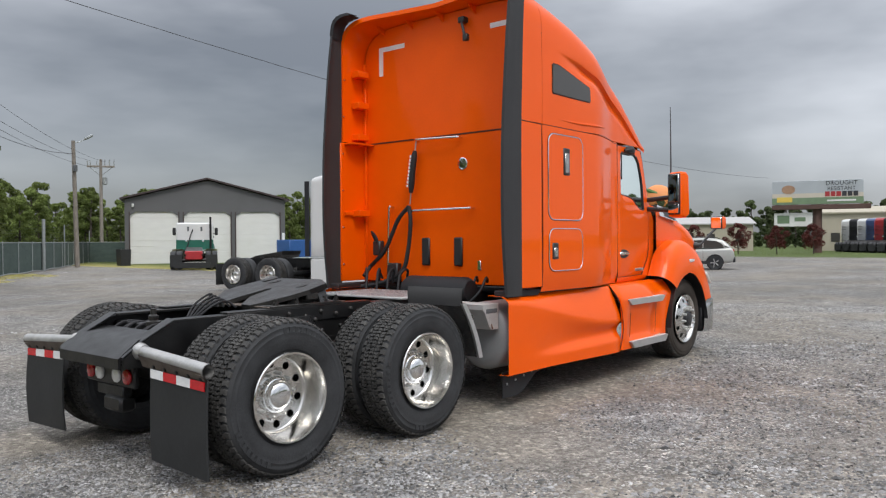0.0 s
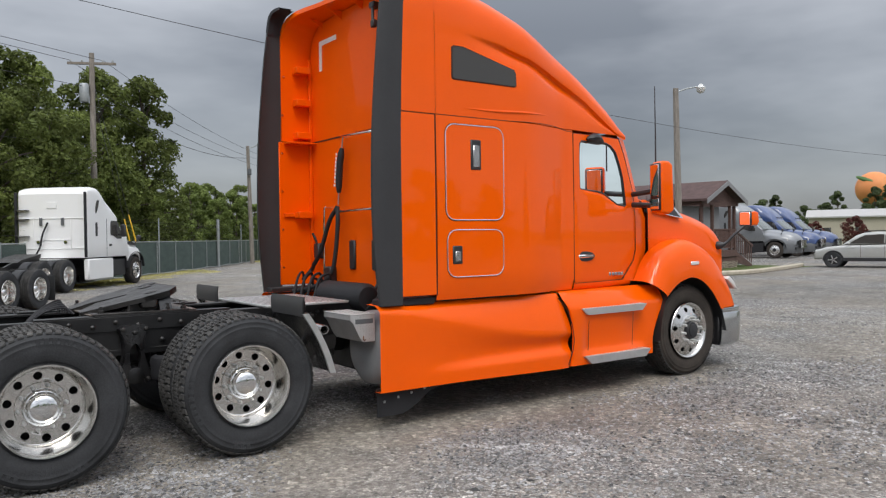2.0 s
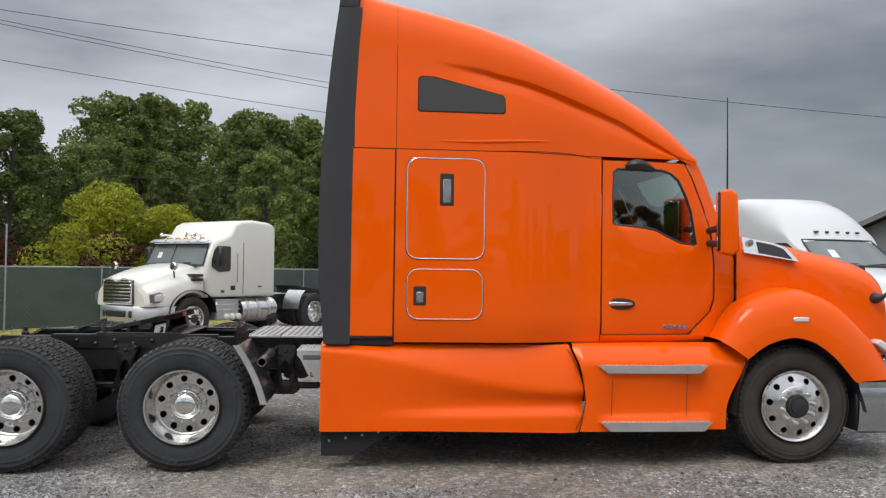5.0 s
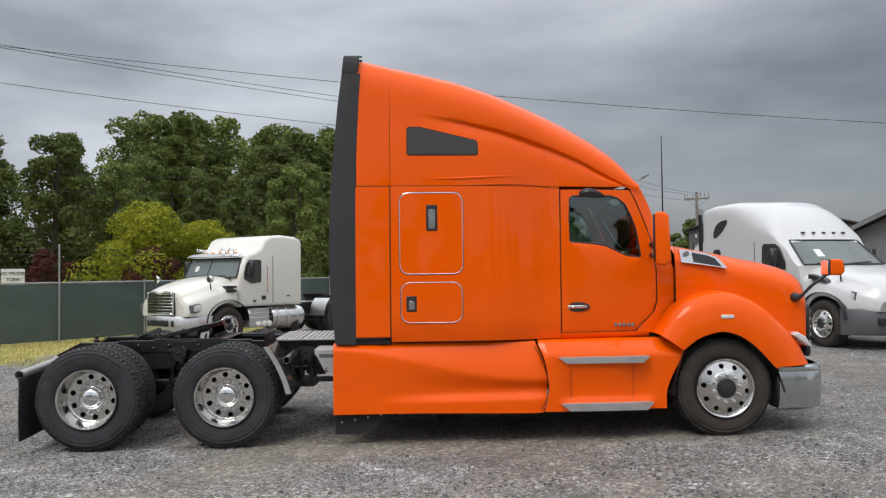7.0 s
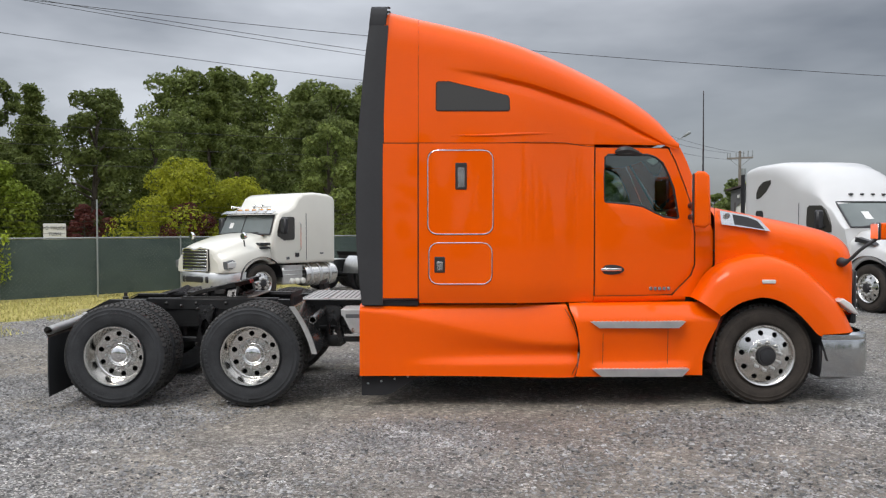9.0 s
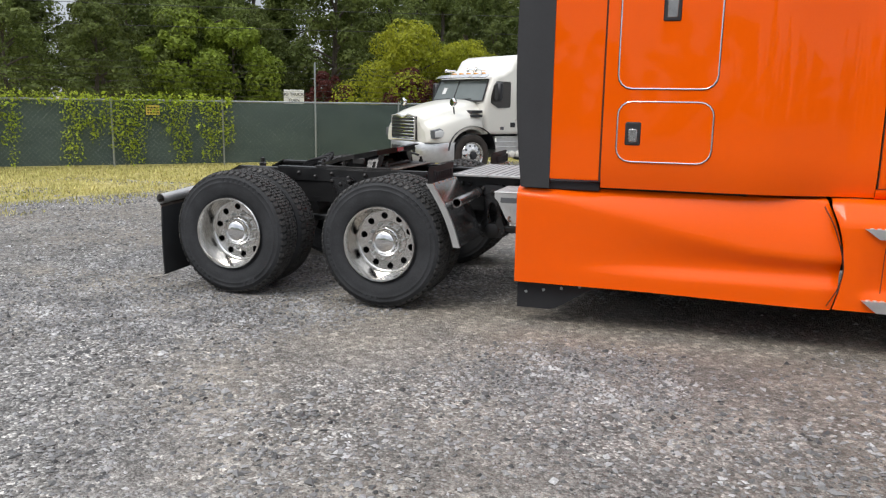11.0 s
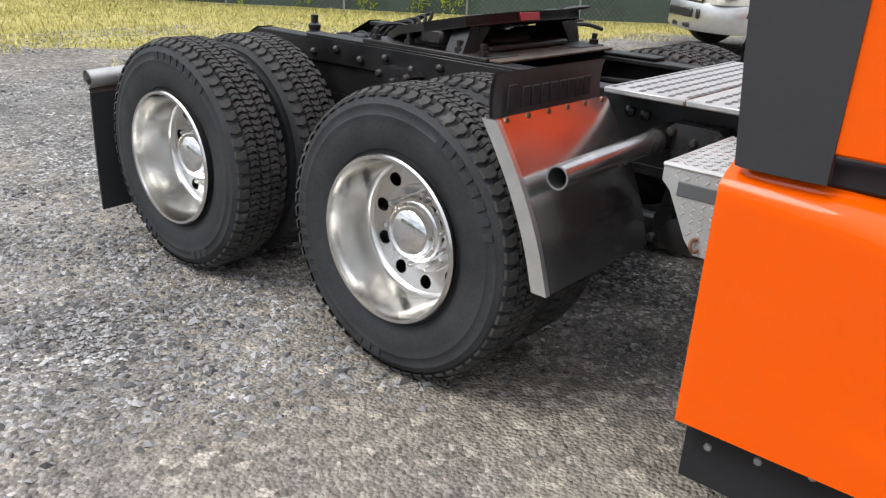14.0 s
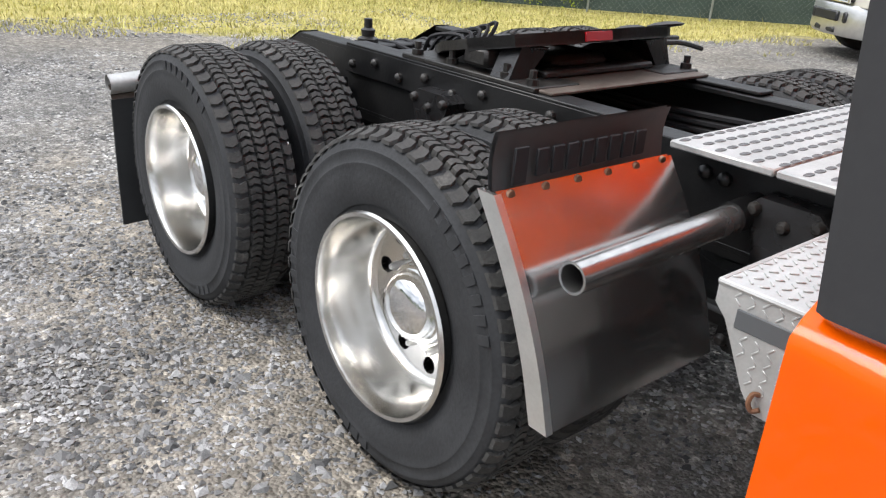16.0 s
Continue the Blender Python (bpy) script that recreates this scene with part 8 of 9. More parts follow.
# ---- silver crossover car ----
def car(label, m):
    c = thing("car", label, "car", "", m)
    body = [(-2.12, 0.42), (-2.20, 0.66), (-2.16, 0.95), (-2.02, 1.08), (-1.0, 1.03), (0.85, 0.99), (1.55, 0.93), (1.98, 0.80), (2.14, 0.62), (2.12, 0.36), (-2.0, 0.34)]
    part("body", MB().puff(body, 0.88, 0.12), M_SILVERP, c, "warm silver car body", 45)
    top = [(-2.06, 1.04), (-1.92, 1.24), (-1.62, 1.47), (-1.15, 1.57), (-0.45, 1.60), (0.10, 1.55), (0.42, 1.42), (1.02, 0.99)]
    part("roof", MB().puff(top, 0.75, 0.15), M_SILVERP, c, "", 45)
    for s in (-1, 1):
        part("roof_rail", MB().tube(spline([(-1.5, s * 0.62, 1.54), (-1.2, s * 0.62, 1.61), (-0.2, s * 0.62, 1.635), (0.05, s * 0.62, 1.575)], 12), 0.02, 6), M_PLASTIC, c, "black roof rail")
        part("door_handle", MB().box(-0.55, min(s * 0.87, s * 0.90), 0.86, -0.38, max(s * 0.87, s * 0.90), 0.89, 0.008), M_SILVERP, c)
        part("door_handle", MB().box(0.45, min(s * 0.87, s * 0.90), 0.86, 0.62, max(s * 0.87, s * 0.90), 0.89, 0.008), M_SILVERP, c)
        part("door_mirror", MB().box(0.62, min(s * 0.86, s * 1.02), 1.02, 0.76, max(s * 0.86, s * 1.02), 1.14, 0.04), M_SILVERP, c)
        for x in (-0.72, 0.22):
            part("door_gap", MB().box(x - 0.006, min(s * 0.86, s * 0.8815), 0.45, x + 0.006, max(s * 0.86, s * 0.8815), 1.0), M_SEAM, c)
        for x in (-1.28, 1.32):
            arc = [(x + 0.40 * math.cos(a), 0.34 + 0.40 * math.sin(a)) for a in np.linspace(-0.1, math.pi + 0.1, 15)]
            part("wheel_arch", MB().tube([(p, s * 0.875, z) for p, z in arc], 0.035, 6), M_PLASTIC, c, "black wheel arch trim")
            part("wheel_well", MB().lathe([(0.39, s * 0.884), (0.0005, s * 0.884)], (x, 0, 0.34), 24), M_FRAME, c)
    for s in (-1, 1):
        part("side_window", MB().prism([(-1.72, 1.07), (-1.62, 1.26), (-1.35, 1.42), (-0.76, 1.47), (-0.74, 1.07)], s * 0.70, s * 0.768, "xz"), M_DARKGLASS, c)
        part("side_window", MB().prism([(-0.68, 1.07), (-0.70, 1.475), (0.02, 1.45), (0.30, 1.32), (0.70, 1.07)], s * 0.70, s * 0.768, "xz"), M_DARKGLASS, c)
        part("tail_lamp", MB().box(-2.19, s * 0.62 - 0.2, 0.86, -1.95, s * 0.62 + 0.2, 1.0, 0.04), M_LENSRED, c, "red tail lamp")
        part("headlight", MB().box(1.85, s * 0.65 - 0.16, 0.68, 2.08, s * 0.65 + 0.16, 0.80, 0.04), M_LENS, c)
        part("sill", MB().box(-1.5, min(s * 0.8, s * 0.9), 0.28, 1.5, max(s * 0.8, s * 0.9), 0.44, 0.02), M_PLASTIC, c)
        for x in (-1.28, 1.32):
            ty = part("tyre", MB().lathe([(0.22, -0.1), (0.33, -0.11), (0.345, -0.08), (0.345, 0.08), (0.33, 0.11), (0.22, 0.1)], (x, s * 0.83, 0.34), 28), M_RUBBER, c)
            rim = MB().lathe([(0.225, s * 0.09), (0.20, s * 0.07), (0.0005, s * 0.085)], (x, s * 0.83, 0.34), 20)
            part("rim", rim, M_PLASTIC, ty)
            sp = MB()
            for k in range(5):
                a = 2 * math.pi * k / 5
                sp.tube([(x + 0.03 * math.cos(a), s * 0.925, 0.34 + 0.03 * math.sin(a)), (x + 0.21 * math.cos(a), s * 0.92, 0.34 + 0.21 * math.sin(a))], 0.022, 6)
            part("spoke", sp, M_BRUSH, ty)
    part("windscreen", MB().grid([[(0.36, -0.58, 1.475), (0.36, 0.58, 1.475)], [(1.0, -0.66, 1.03), (1.0, 0.66, 1.03)]]), M_DARKGLASS, c)
    part("rear_bumper", MB().box(-2.24, -0.78, 0.36, -2.1, 0.78, 0.62, 0.04), M_PLASTIC, c)
    return c


car("silver grey crossover car parked on the gravel", at(33.3, 10.4, -0.34, 0.94) @ Matrix.Diagonal((0.96, 0.96, 0.96, 1)))


# ---- fence with screen, posts, wires, vines and signs ----
def along(line, step):
    out, carry = [], 0.0
    for (ax, ay), (bx, by) in zip(line[:-1], line[1:]):
        L = math.hypot(bx - ax, by - ay)
        s = carry
        while s < L:
            out.append((ax + (bx - ax) * s / L, ay + (by - ay) * s / L, (bx - ax) / L, (by - ay) / L))
            s += step
        carry = s - L
    return out


fence = thing("fence", "chain-link fence with dark green privacy screen and barbed wire", "fence", kind="structure")
FH = 1.52
fpts = along(FENCE, 0.6)
rows = []
for k in range(4):
    z = 0.04 + (FH - 0.07) * k / 3
    rows.append([(x + 0.03 * dy + 0.012 * math.sin(i * 1.7 + k), y - 0.03 * dx + 0.012 * math.cos(i * 2.3 + k * 2), z) for i, (x, y, dx, dy) in enumerate(fpts)])
scr = MB().grid(rows)
scr.grid([[(x - 0.012, y + 0.012, z) for x, y, z in r] for r in rows])
part("privacy_screen", scr, M_SCREEN, fence, "dark green woven privacy screen")
part("top_rail", MB().tube([(x, y, FH) for x, y, dx, dy in fpts], 0.022, 6), M_GALV, fence)
link = MB()
for (x, y, dx, dy) in along(FENCE[:8], 0.11):
    for s in (-1, 1):
        nx, ny = dy * 0.055, -dx * 0.055
        a = (x + nx, y + ny, 0.05)
        b = (x + nx + s * dx * 1.42, y + ny + s * dy * 1.42, FH - 0.02)
        q = (0.0014 * dx, 0.0014 * dy)
        link.add([(a[0] - q[0], a[1] - q[1], a[2]), (a[0] + q[0], a[1] + q[1], a[2]), (b[0] + q[0], b[1] + q[1], b[2]), (b[0] - q[0], b[1] - q[1], b[2])], [(0, 1, 2, 3)])
tagged(part("chain_link", link, M_GALV, fence, "thin chain-link mesh", 0), kind="stuff")
all_posts = [(x, y) for x, y in FENCE[2:6]]
for x, y, dx, dy in along(FENCE[5:], 2.42)[1:]:
    all_posts.append((x, y))
for x, y, dx, dy in along([FENCE[2], FENCE[1], FENCE[0]], 2.42)[1:]:
    all_posts.insert(0, (x, y))
i0 = all_posts.index(FENCE[2])
for i, (x, y) in enumerate(all_posts):
    tall = (i - i0) % 3 == 0 and x < 1.5
    part("fence_post", MB().cyl((x + 0.06, y - 0.05, -0.1), (x + 0.06, y - 0.05, 2.52 if tall else FH + 0.06), 0.022 if tall else 0.022, n=10), M_GALV, fence, "tall grey fence post" if tall else "grey fence post")
for (x, y), h, r in ((FENCE[8], 2.62, 0.030), (FENCE[9], 2.76, 0.085), (FENCE[10], 2.58, 0.032), (FENCE[12], 2.38, 0.034)):
    part("fence_post", MB().cyl((x + 0.10, y - 0.09, -0.1), (x + 0.10, y - 0.09, h), r, n=12), M_GALV, fence, "stout pale fence post" if r > 0.05 else "tall grey fence post")
part("bottom_rail", MB().tube([(x + 0.10, y - 0.10, 0.05 + 0.05 * math.sin(i * 0.7) ** 4) for i, (x, y, dx, dy) in enumerate(along(FENCE[6:12], 0.9))], 0.025, 6), M_GALV, fence, "loose pale pipe along the foot of the fence")
for k in range(6):
    z = 1.66 + 0.15 * k
    part("barbed_wire", MB().tube([(x, y, z - 0.02 * math.sin(i * 0.8) ** 2) for i, (x, y, dx, dy) in enumerate(along(FENCE, 1.2))], 0.0028, 4), M_WIRE, fence)


def leaf_mesh(name, centres, per, spread, size, mat, seed, flat_=0.0, droop=0.0, shell=None):
    """Small leaves in clumps round the given centres; with shell, on the outside of round lumps of those radii."""
    r = np.random.default_rng(seed)
    c = np.repeat(np.array(centres, float), per, 0)
    n = len(c)
    if shell is None:
        out = r.normal(0, 1, (n, 3))
        p = c + np.clip(out, -1.7, 1.7) * np.array(spread)
    else:
        rad = np.repeat(np.array(shell, float), per)
        out = r.normal(0, 1, (n, 3)) + np.array([0, 0, 0.35])
        out /= np.linalg.norm(out, axis=1)[:, None]
        knob = 1 + 0.16 * np.sin(out[:, 0] * 9 + rad * 40) * np.sin(out[:, 1] * 9 + rad * 70) * np.sin(out[:, 2] * 8 + rad * 20)
        p = c + out * (rad * knob * (0.55 + 0.47 * r.random(n) ** 0.45))[:, None] * np.array([1, 1, 0.82])
    d1 = r.normal(0, 1, (n, 3))
    d1[:, 2] = d1[:, 2] * (1 - flat_) - droop
    if shell is not None:
        d1 -= out * (d1 * out).sum(1)[:, None] * 0.6
    d1 /= np.linalg.norm(d1, axis=1)[:, None]
    side_ = r.normal(0, 1, (n, 3)) if shell is None else out + r.normal(0, 0.55, (n, 3))
    d2 = np.cross(d1, side_)
    d2 /= np.linalg.norm(d2, axis=1)[:, None]
    s = size * np.exp(r.normal(0, 0.3, n))[:, None]
    v = np.stack([p - d1 * s * 0.5, p + d2 * s * 0.34, p + d1 * s * 0.6, p - d2 * s * 0.34], 1)
    m = bpy.data.meshes.new(name)
    m.from_pydata(v.reshape(-1, 3).tolist(), [], np.arange(4 * n).reshape(-1, 4).tolist())
    m.materials.append(mat)
    return m


vc = []
rv = random.Random(5)
for x, y, dx, dy in along(FENCE[1:6], 0.12):
    u = (x + 14) / 7.5
    n1 = noise.noise(Vector((x * 0.9, y * 0.9, 3)))
    n2 = noise.noise(Vector((x * 2.6, y * 2.6, 7)))
    if x > -7.95:
        continue
    for k in range(2):
        vc.append((x + dy * 0.08, y - dx * 0.08, FH + rv.uniform(-0.05, 0.14)))
    drop = max(0.0, n2 * 2.2 + n1 * 0.8 + 0.62)
    z = FH
    while z > max(0.15, FH - drop * 1.7):
        if rv.random() < 0.8:
            vc.append((x + dy * 0.10 + rv.uniform(-0.05, 0.05), y - dx * 0.10, z))
        z -= 0.09
vine = leaf_mesh("vine", vc, 13, (0.06, 0.06, 0.07), 0.050, M_VINE, 3, 0.2, 0.4)
tagged(new("vine", vine), "bright green climbing vine hanging over the fence", "vine", kind="stuff")


def sign(name, label, x, y, z, w, h, mat, group=""):
    s = thing(name, label, "sign", group)
    s.matrix_basis = pose(x, y, z, 0, 0, 45)
    part("plate", MB().box(-w / 2, -0.008, -h / 2, w / 2, 0.008, h / 2, 0.004), mat, s)
    for k in range(3):
        b = MB()
        xx = -w * 0.40
        while xx < w * 0.36:
            ww = 0.03 + 0.04 * rv.random()
            b.box(xx, -0.0115, h * (0.26 - 0.27 * k) - h * 0.07, min(xx + ww, w * 0.42), -0.0075, h * (0.26 - 0.27 * k) + h * 0.07)
            xx += ww + 0.018
        part("print", b, M_INK, s, "rows of small dark print")
    return s


sign("fence_sign", "small yellow notice hung on the fence screen", -9.18, 8.85, 1.30, 0.30, 0.22, M_SIGNY, "notices")
sign("fence_sign", "small yellow notice hung on the fence screen", -14.3, 4.6, 1.30, 0.30, 0.22, M_SIGNY, "notices")
sign("fence_sign", "small yellow notice hung on the fence screen", 0.7, 20.05, 1.22, 0.26, 0.20, M_SIGNY, "notices")
nb = thing("notice_board", "white lettered notice board on a post behind the fence", "sign", "", pose(-12.1, 21.0, 0, 0, 0, 24))
part("plate", MB().box(-0.39, -0.012, 1.26, 0.39, 0.012, 1.97, 0.01), M_SIGNW, nb)
part("post", MB().cyl((0, 0.05, -0.1), (0, 0.05, 1.9), 0.035, n=10), M_GALV, nb)
for k, w_ in enumerate(("NO TRUCKS", "TURN", "AROUND")):
    text("lettering", w_, 0.165, pose(0, -0.018, 1.745 - 0.225 * k, 90, 0, 0), M_INK, nb, "dark lettering")


# ---- poles and wires ----
def pole(name, x, y, h, r, label, lean=(0, 0)):
    p = thing(name, label, "pole")
    p.location = (x, y, 0)
    part("shaft", MB().tube([(0, 0, -0.3), (lean[0] * 0.5, lean[1] * 0.5, h * 0.5), (lean[0], lean[1], h)], [r, r * 0.85, r * 0.7], 12), M_POLE, p, "weathered grey timber shaft")
    return p


p1 = pole("utility_pole", 6.75, 33.8, 10.6, 0.17, "weathered timber utility pole with crossarm and transformer")
part("crossarm", MB().box(-1.1, -0.05, 10.05, 1.1, 0.05, 10.17, 0.01, pose(0, 0, 0, 0, 0, -25)), M_POLE, p1)
part("transformer", MB().lathe([(0.001, 8.2), (0.2, 8.22), (0.22, 8.3), (0.22, 9.0), (0.18, 9.1), (0.001, 9.12)], (-0.38, -0.1, 0), 16, "z"), M_GALV, p1, "grey transformer can")
for x in (-0.95, -0.45, 0.5, 0.95):
    part("insulator", MB().lathe([(0.03, 0), (0.05, 0.03), (0.03, 0.06), (0.045, 0.09), (0.0005, 0.14)], (x * 0.9, -x * 0.42, 10.17), 10, "z"), M_GALV, p1)
p2 = pole("street_lamp", 18.09, 42.45, 7.62, 0.15, "timber light pole with flood lamp by the garage", (-0.38, -0.45))
part("lamp_arm", MB().tube(spline([(-0.38, -0.45, 7.45), (0.0, -0.68, 7.6), (0.22, -0.81, 7.74)], 8), 0.03, 8), M_GALV, p2)
part("lamp_head", MB().box(-0.05, -0.15, -0.08, 0.50, 0.15, 0.08, 0.05, pose(0.18, -0.79, 7.74, 0, -30, -20)), M_GALV, p2, "grey flood lamp head")
part("meter_box", MB().box(-0.44, -0.66, 5.75, -0.22, -0.44, 6.15, 0.02), M_GREYPL, p2, "small grey box on the shaft")
p3 = pole("street_lamp", 22.42, 11.9, 6.9, 0.14, "timber light pole with globe lamp by the office", (-0.1, 0.05))
part("lamp_arm", MB().tube(spline([(-0.1, 0.05, 6.75), (0.3, -0.15, 6.9), (0.72, -0.4, 6.98)], 8), 0.025, 8), M_GALV, p3)
part("lamp_head", MB().lathe([(0.001, 0.16), (0.07, 0.15), (0.10, 0.08), (0.17, 0.02), (0.15, -0.10), (0.08, -0.18), (0.001, -0.2)], (0.75, -0.42, 6.92), 14, "z"), M_LENS, p3, "glass globe lamp head")
p4 = pole("utility_pole", 31.6, 66.8, 9.3, 0.18, "far timber utility pole with crossarm")
part("crossarm", MB().box(-1.2, -0.06, 8.55, 1.2, 0.06, 8.72, 0.01, pose(0, 0, 0, 0, 0, -32)), M_POLE, p4)
for x in (-1.15, -0.9, -0.35, 0.35, 0.75, 1.15):
    part("insulator", MB().cyl((x * 0.85, -x * 0.53, 8.7), (x * 0.85, -x * 0.53, 9.15 + 0.15 * (x > 0)), 0.05, n=8), M_GALV, p4)
for x in (-0.95, 0.95):
    part("brace", MB().tube([(x * 0.85, -x * 0.53, 8.55), (0, 0, 7.75)], 0.03, 6), M_GALV, p4)
part("transformer", MB().lathe([(0.001, 6.9), (0.2, 6.95), (0.2, 7.6), (0.001, 7.65)], (0.3, -0.2, 0), 12, "z"), M_GALV, p4)


def wire(a, b, sag, r=0.012, name="overhead_wire"):
    a, b = Vector(a), Vector(b)
    pts = [a.lerp(b, t) - Vector((0, 0, sag * 4 * t * (1 - t))) for t in np.linspace(0, 1, 28)]
    return tagged(part(name, MB().tube(pts, r, 5), M_WIRE), "thin dark overhead cable", "cable", "overhead wires")


wire((-14.5, 9.83, 8.08), (46.7, 10.8, 5.23), 1.33, 0.007)
for k, (dz, dx) in enumerate(((0.0, -0.95), (0.0, 0.5), (-1.3, 0.0))):
    wire((-48, 4 + dx, 14.5 + dz * 1.4), (6.75 + dx, 33.8 - 0.4 * dx, 10.25 + dz), 1.0)
    wire((6.75 + dx, 33.8 - 0.4 * dx, 10.25 + dz), (31.6 + dx, 66.8, 9.1 + dz * 0.5), 0.8)
wire((6.75, 33.8, 8.6), (17.75, 42.05, 6.85), 0.8, 0.014)
for k, (gx, gy) in enumerate(((8.75, 32.9), (8.45, 32.9))):
    guy = wire((6.75, 33.8, 9.4 - 0.7 * k), (gx, gy, 0.05), 0.0, 0.012, "guy_wire")
    tagged(guy, "thin steel guy wire with a yellow guard", "cable", "guy wires")
    a_, b_ = Vector((gx, gy, 0.05)), Vector((6.75, 33.8, 9.4 - 0.7 * k))
    part("guard", MB().cyl(tuple(a_), tuple(a_.lerp(b_, 0.30)), 0.035, n=8), M_YELLOWP, guy, "yellow plastic guard")
for z in (3.9, 3.2, 4.6):
    wire((-40, -2.0, z + 0.8), (6.75, 33.8, z + 1.6), 0.4, 0.010)


# ---- garage ----
garage = thing("garage", "dark grey three-bay metal garage with white roller doors", "garage")
GA, GB = Vector((22.95, 45.95, 0)), Vector((32.26, 40.4, 0))
gu = (GB - GA).normalized()
garage.matrix_basis = Matrix.Translation(GA) @ Matrix.Rotation(math.atan2(gu.y, gu.x), 4, "Z")
GW, GD, EV, PK = (GB - GA).length, 12.0, 4.44, 5.83
bays = [(0.26, 3.02), (3.28, 6.06), (6.32, 9.02)]
bays = [(a * GW / 9.32, b * GW / 9.32) for a, b in bays]
DH = 3.60
xs_ = [0.0] + [v for b in bays for v in b] + [GW]
for i in range(0, len(xs_), 2):
    part("wall", MB().box(xs_[i], 0.0, 0.0, xs_[i + 1], 0.2, DH), M_GARAGE, garage)
part("wall", MB().prism([(0, DH), (GW, DH), (GW, EV), (GW / 2, PK), (0, EV)], 0.0, 0.2, "xz"), M_GARAGE, garage)
for x in (0.0, GW - 0.2):
    part("wall", MB().box(x, 0.2, 0, x + 0.2, GD, EV), M_GARAGE, garage)
part("wall", MB().box(0, GD, 0, GW, GD + 0.2, EV), M_GARAGE, garage)
for s in (0, 1):
    a, b = ((-0.3, EV - 0.02), (GW / 2, PK + 0.06)) if s == 0 else ((GW / 2, PK + 0.06), (GW + 0.3, EV - 0.02))
    part("roof", MB().prism([a, b, (b[0], b[1] + 0.12), (a[0], a[1] + 0.12)], -0.3, GD + 0.4, "xz"), M_GARTRIM, garage, "dark brown metal roof edge")
for a, b in bays:
    n = 9
    dob = part("roller_door", MB().box(a, 0.155, 0.0, b, 0.17, DH), M_ROLLER, garage, "white panelled roller door")
    for i in range(n):
        part("panel", MB().box(a, 0.10, DH * i / n + 0.003, b, 0.152, DH * (i + 1) / n - 0.003, 0.006), M_ROLLER, dob)
    for s in (0, 1):
        x = a if s == 0 else b
        q = 0.42 if s == 0 else -0.42
        part("door_corner", MB().prism([(x, DH), (x + q, DH), (x, DH - 0.30)], 0.0, 0.09, "xz"), M_GARAGE, dob)
for x in xs_[1:-1:2] + xs_[2:-1:2]:
    part("jamb", MB().box(x - 0.04, -0.03, 0, x + 0.04, 0.0, DH), M_GARTRIM, garage)
part("wall_lamp", MB().box(0.45, -0.15, 3.9, 0.60, 0.0, 4.15, 0.03), M_LENS, garage, "white wall lamp")
part("notice", MB().box(GW - 0.22, -0.02, 1.6, GW - 0.02, 0, 2.1), M_SIGNW, garage)
tagged(part("dumpster", MB().box(31.8, 39.3, 0.3, 34.5, 41.0, 1.6, 0.05), M_BLUETARP), "blue metal skip beside the garage", "dumpster")
tagged(part("trash_bin", MB().prism([(-0.3, 0), (0.3, 0), (0.36, 1.05), (-0.36, 1.05)], -0.3, 0.3, "xz"), M_PLASTIC), "black wheeled bin by the garage wall", "bin").location = (21.1, 42.6, 0)

# ---- office with a porch wing ----
HOME = Matrix.Translation((22.23, 16.48, 0)) @ Matrix.Rotation(0.18, 4, "Z")
office = thing("office", "low grey office with brown shingle roof and white windows", "house", m=HOME)
OL, OD, oe, orr = 12.5, 6.6, 2.97, 4.03
mid = OD / 2
for x0, x1 in ((0.0, 2.55), (3.45, 5.1), (6.0, OL)):
    part("wall", MB().box(x0, 0.0, 0.0, x1, 0.15, oe), M_SIDING, office, "grey siding wall")
part("wall", MB().box(2.55, 0.0, 0.0, 3.45, 0.15, 1.20), M_SIDING, office)
part("wall", MB().box(2.55, 0.0, 2.35, 3.45, 0.15, oe), M_SIDING, office)
part("wall", MB().box(5.1, 0.0, 2.85, 6.0, 0.15, oe), M_SIDING, office)
for bx in ((0.0, OD - 0.15, 0, OL, OD, oe), (OL - 0.15, 0.15, 0, OL, OD - 0.15, oe), (0.0, 0.15, 0, 0.15, OD - 0.15, oe)):
    part("wall", MB().box(*bx), M_SIDING, office, "grey siding wall")
for x in (0.0, OL - 0.15):
    part("gable", MB().prism([(0.0, oe), (OD, oe), (mid, orr - 0.08)], x, x + 0.15, "yz"), M_SIDING, office)
# upright siding boards on the gable end, lap boards on the front
for k in range(33):
    y = 0.08 + 0.195 * k
    part("siding_board", MB().box(-0.014, y, 0.32, 0.0, y + 0.185, oe + (orr - oe - 0.12) * (1 - abs(y + 0.1 - mid) / mid), 0.003), M_SIDING, office)
for k in range(9):
    z = 0.30 + 0.285 * k
    for x0, x1 in ((0.0, 2.50), (3.50, 5.05), (6.05, OL)):
        part("siding_board", MB().box(x0, -0.012, z, x1, 0.0, z + 0.272, 0.003), M_SIDING, office)
part("foundation", MB().box(-0.03, -0.02, 0, -0.002, OD, 0.30, 0.01), M_RUSTY, office, "dark stone foundation course")
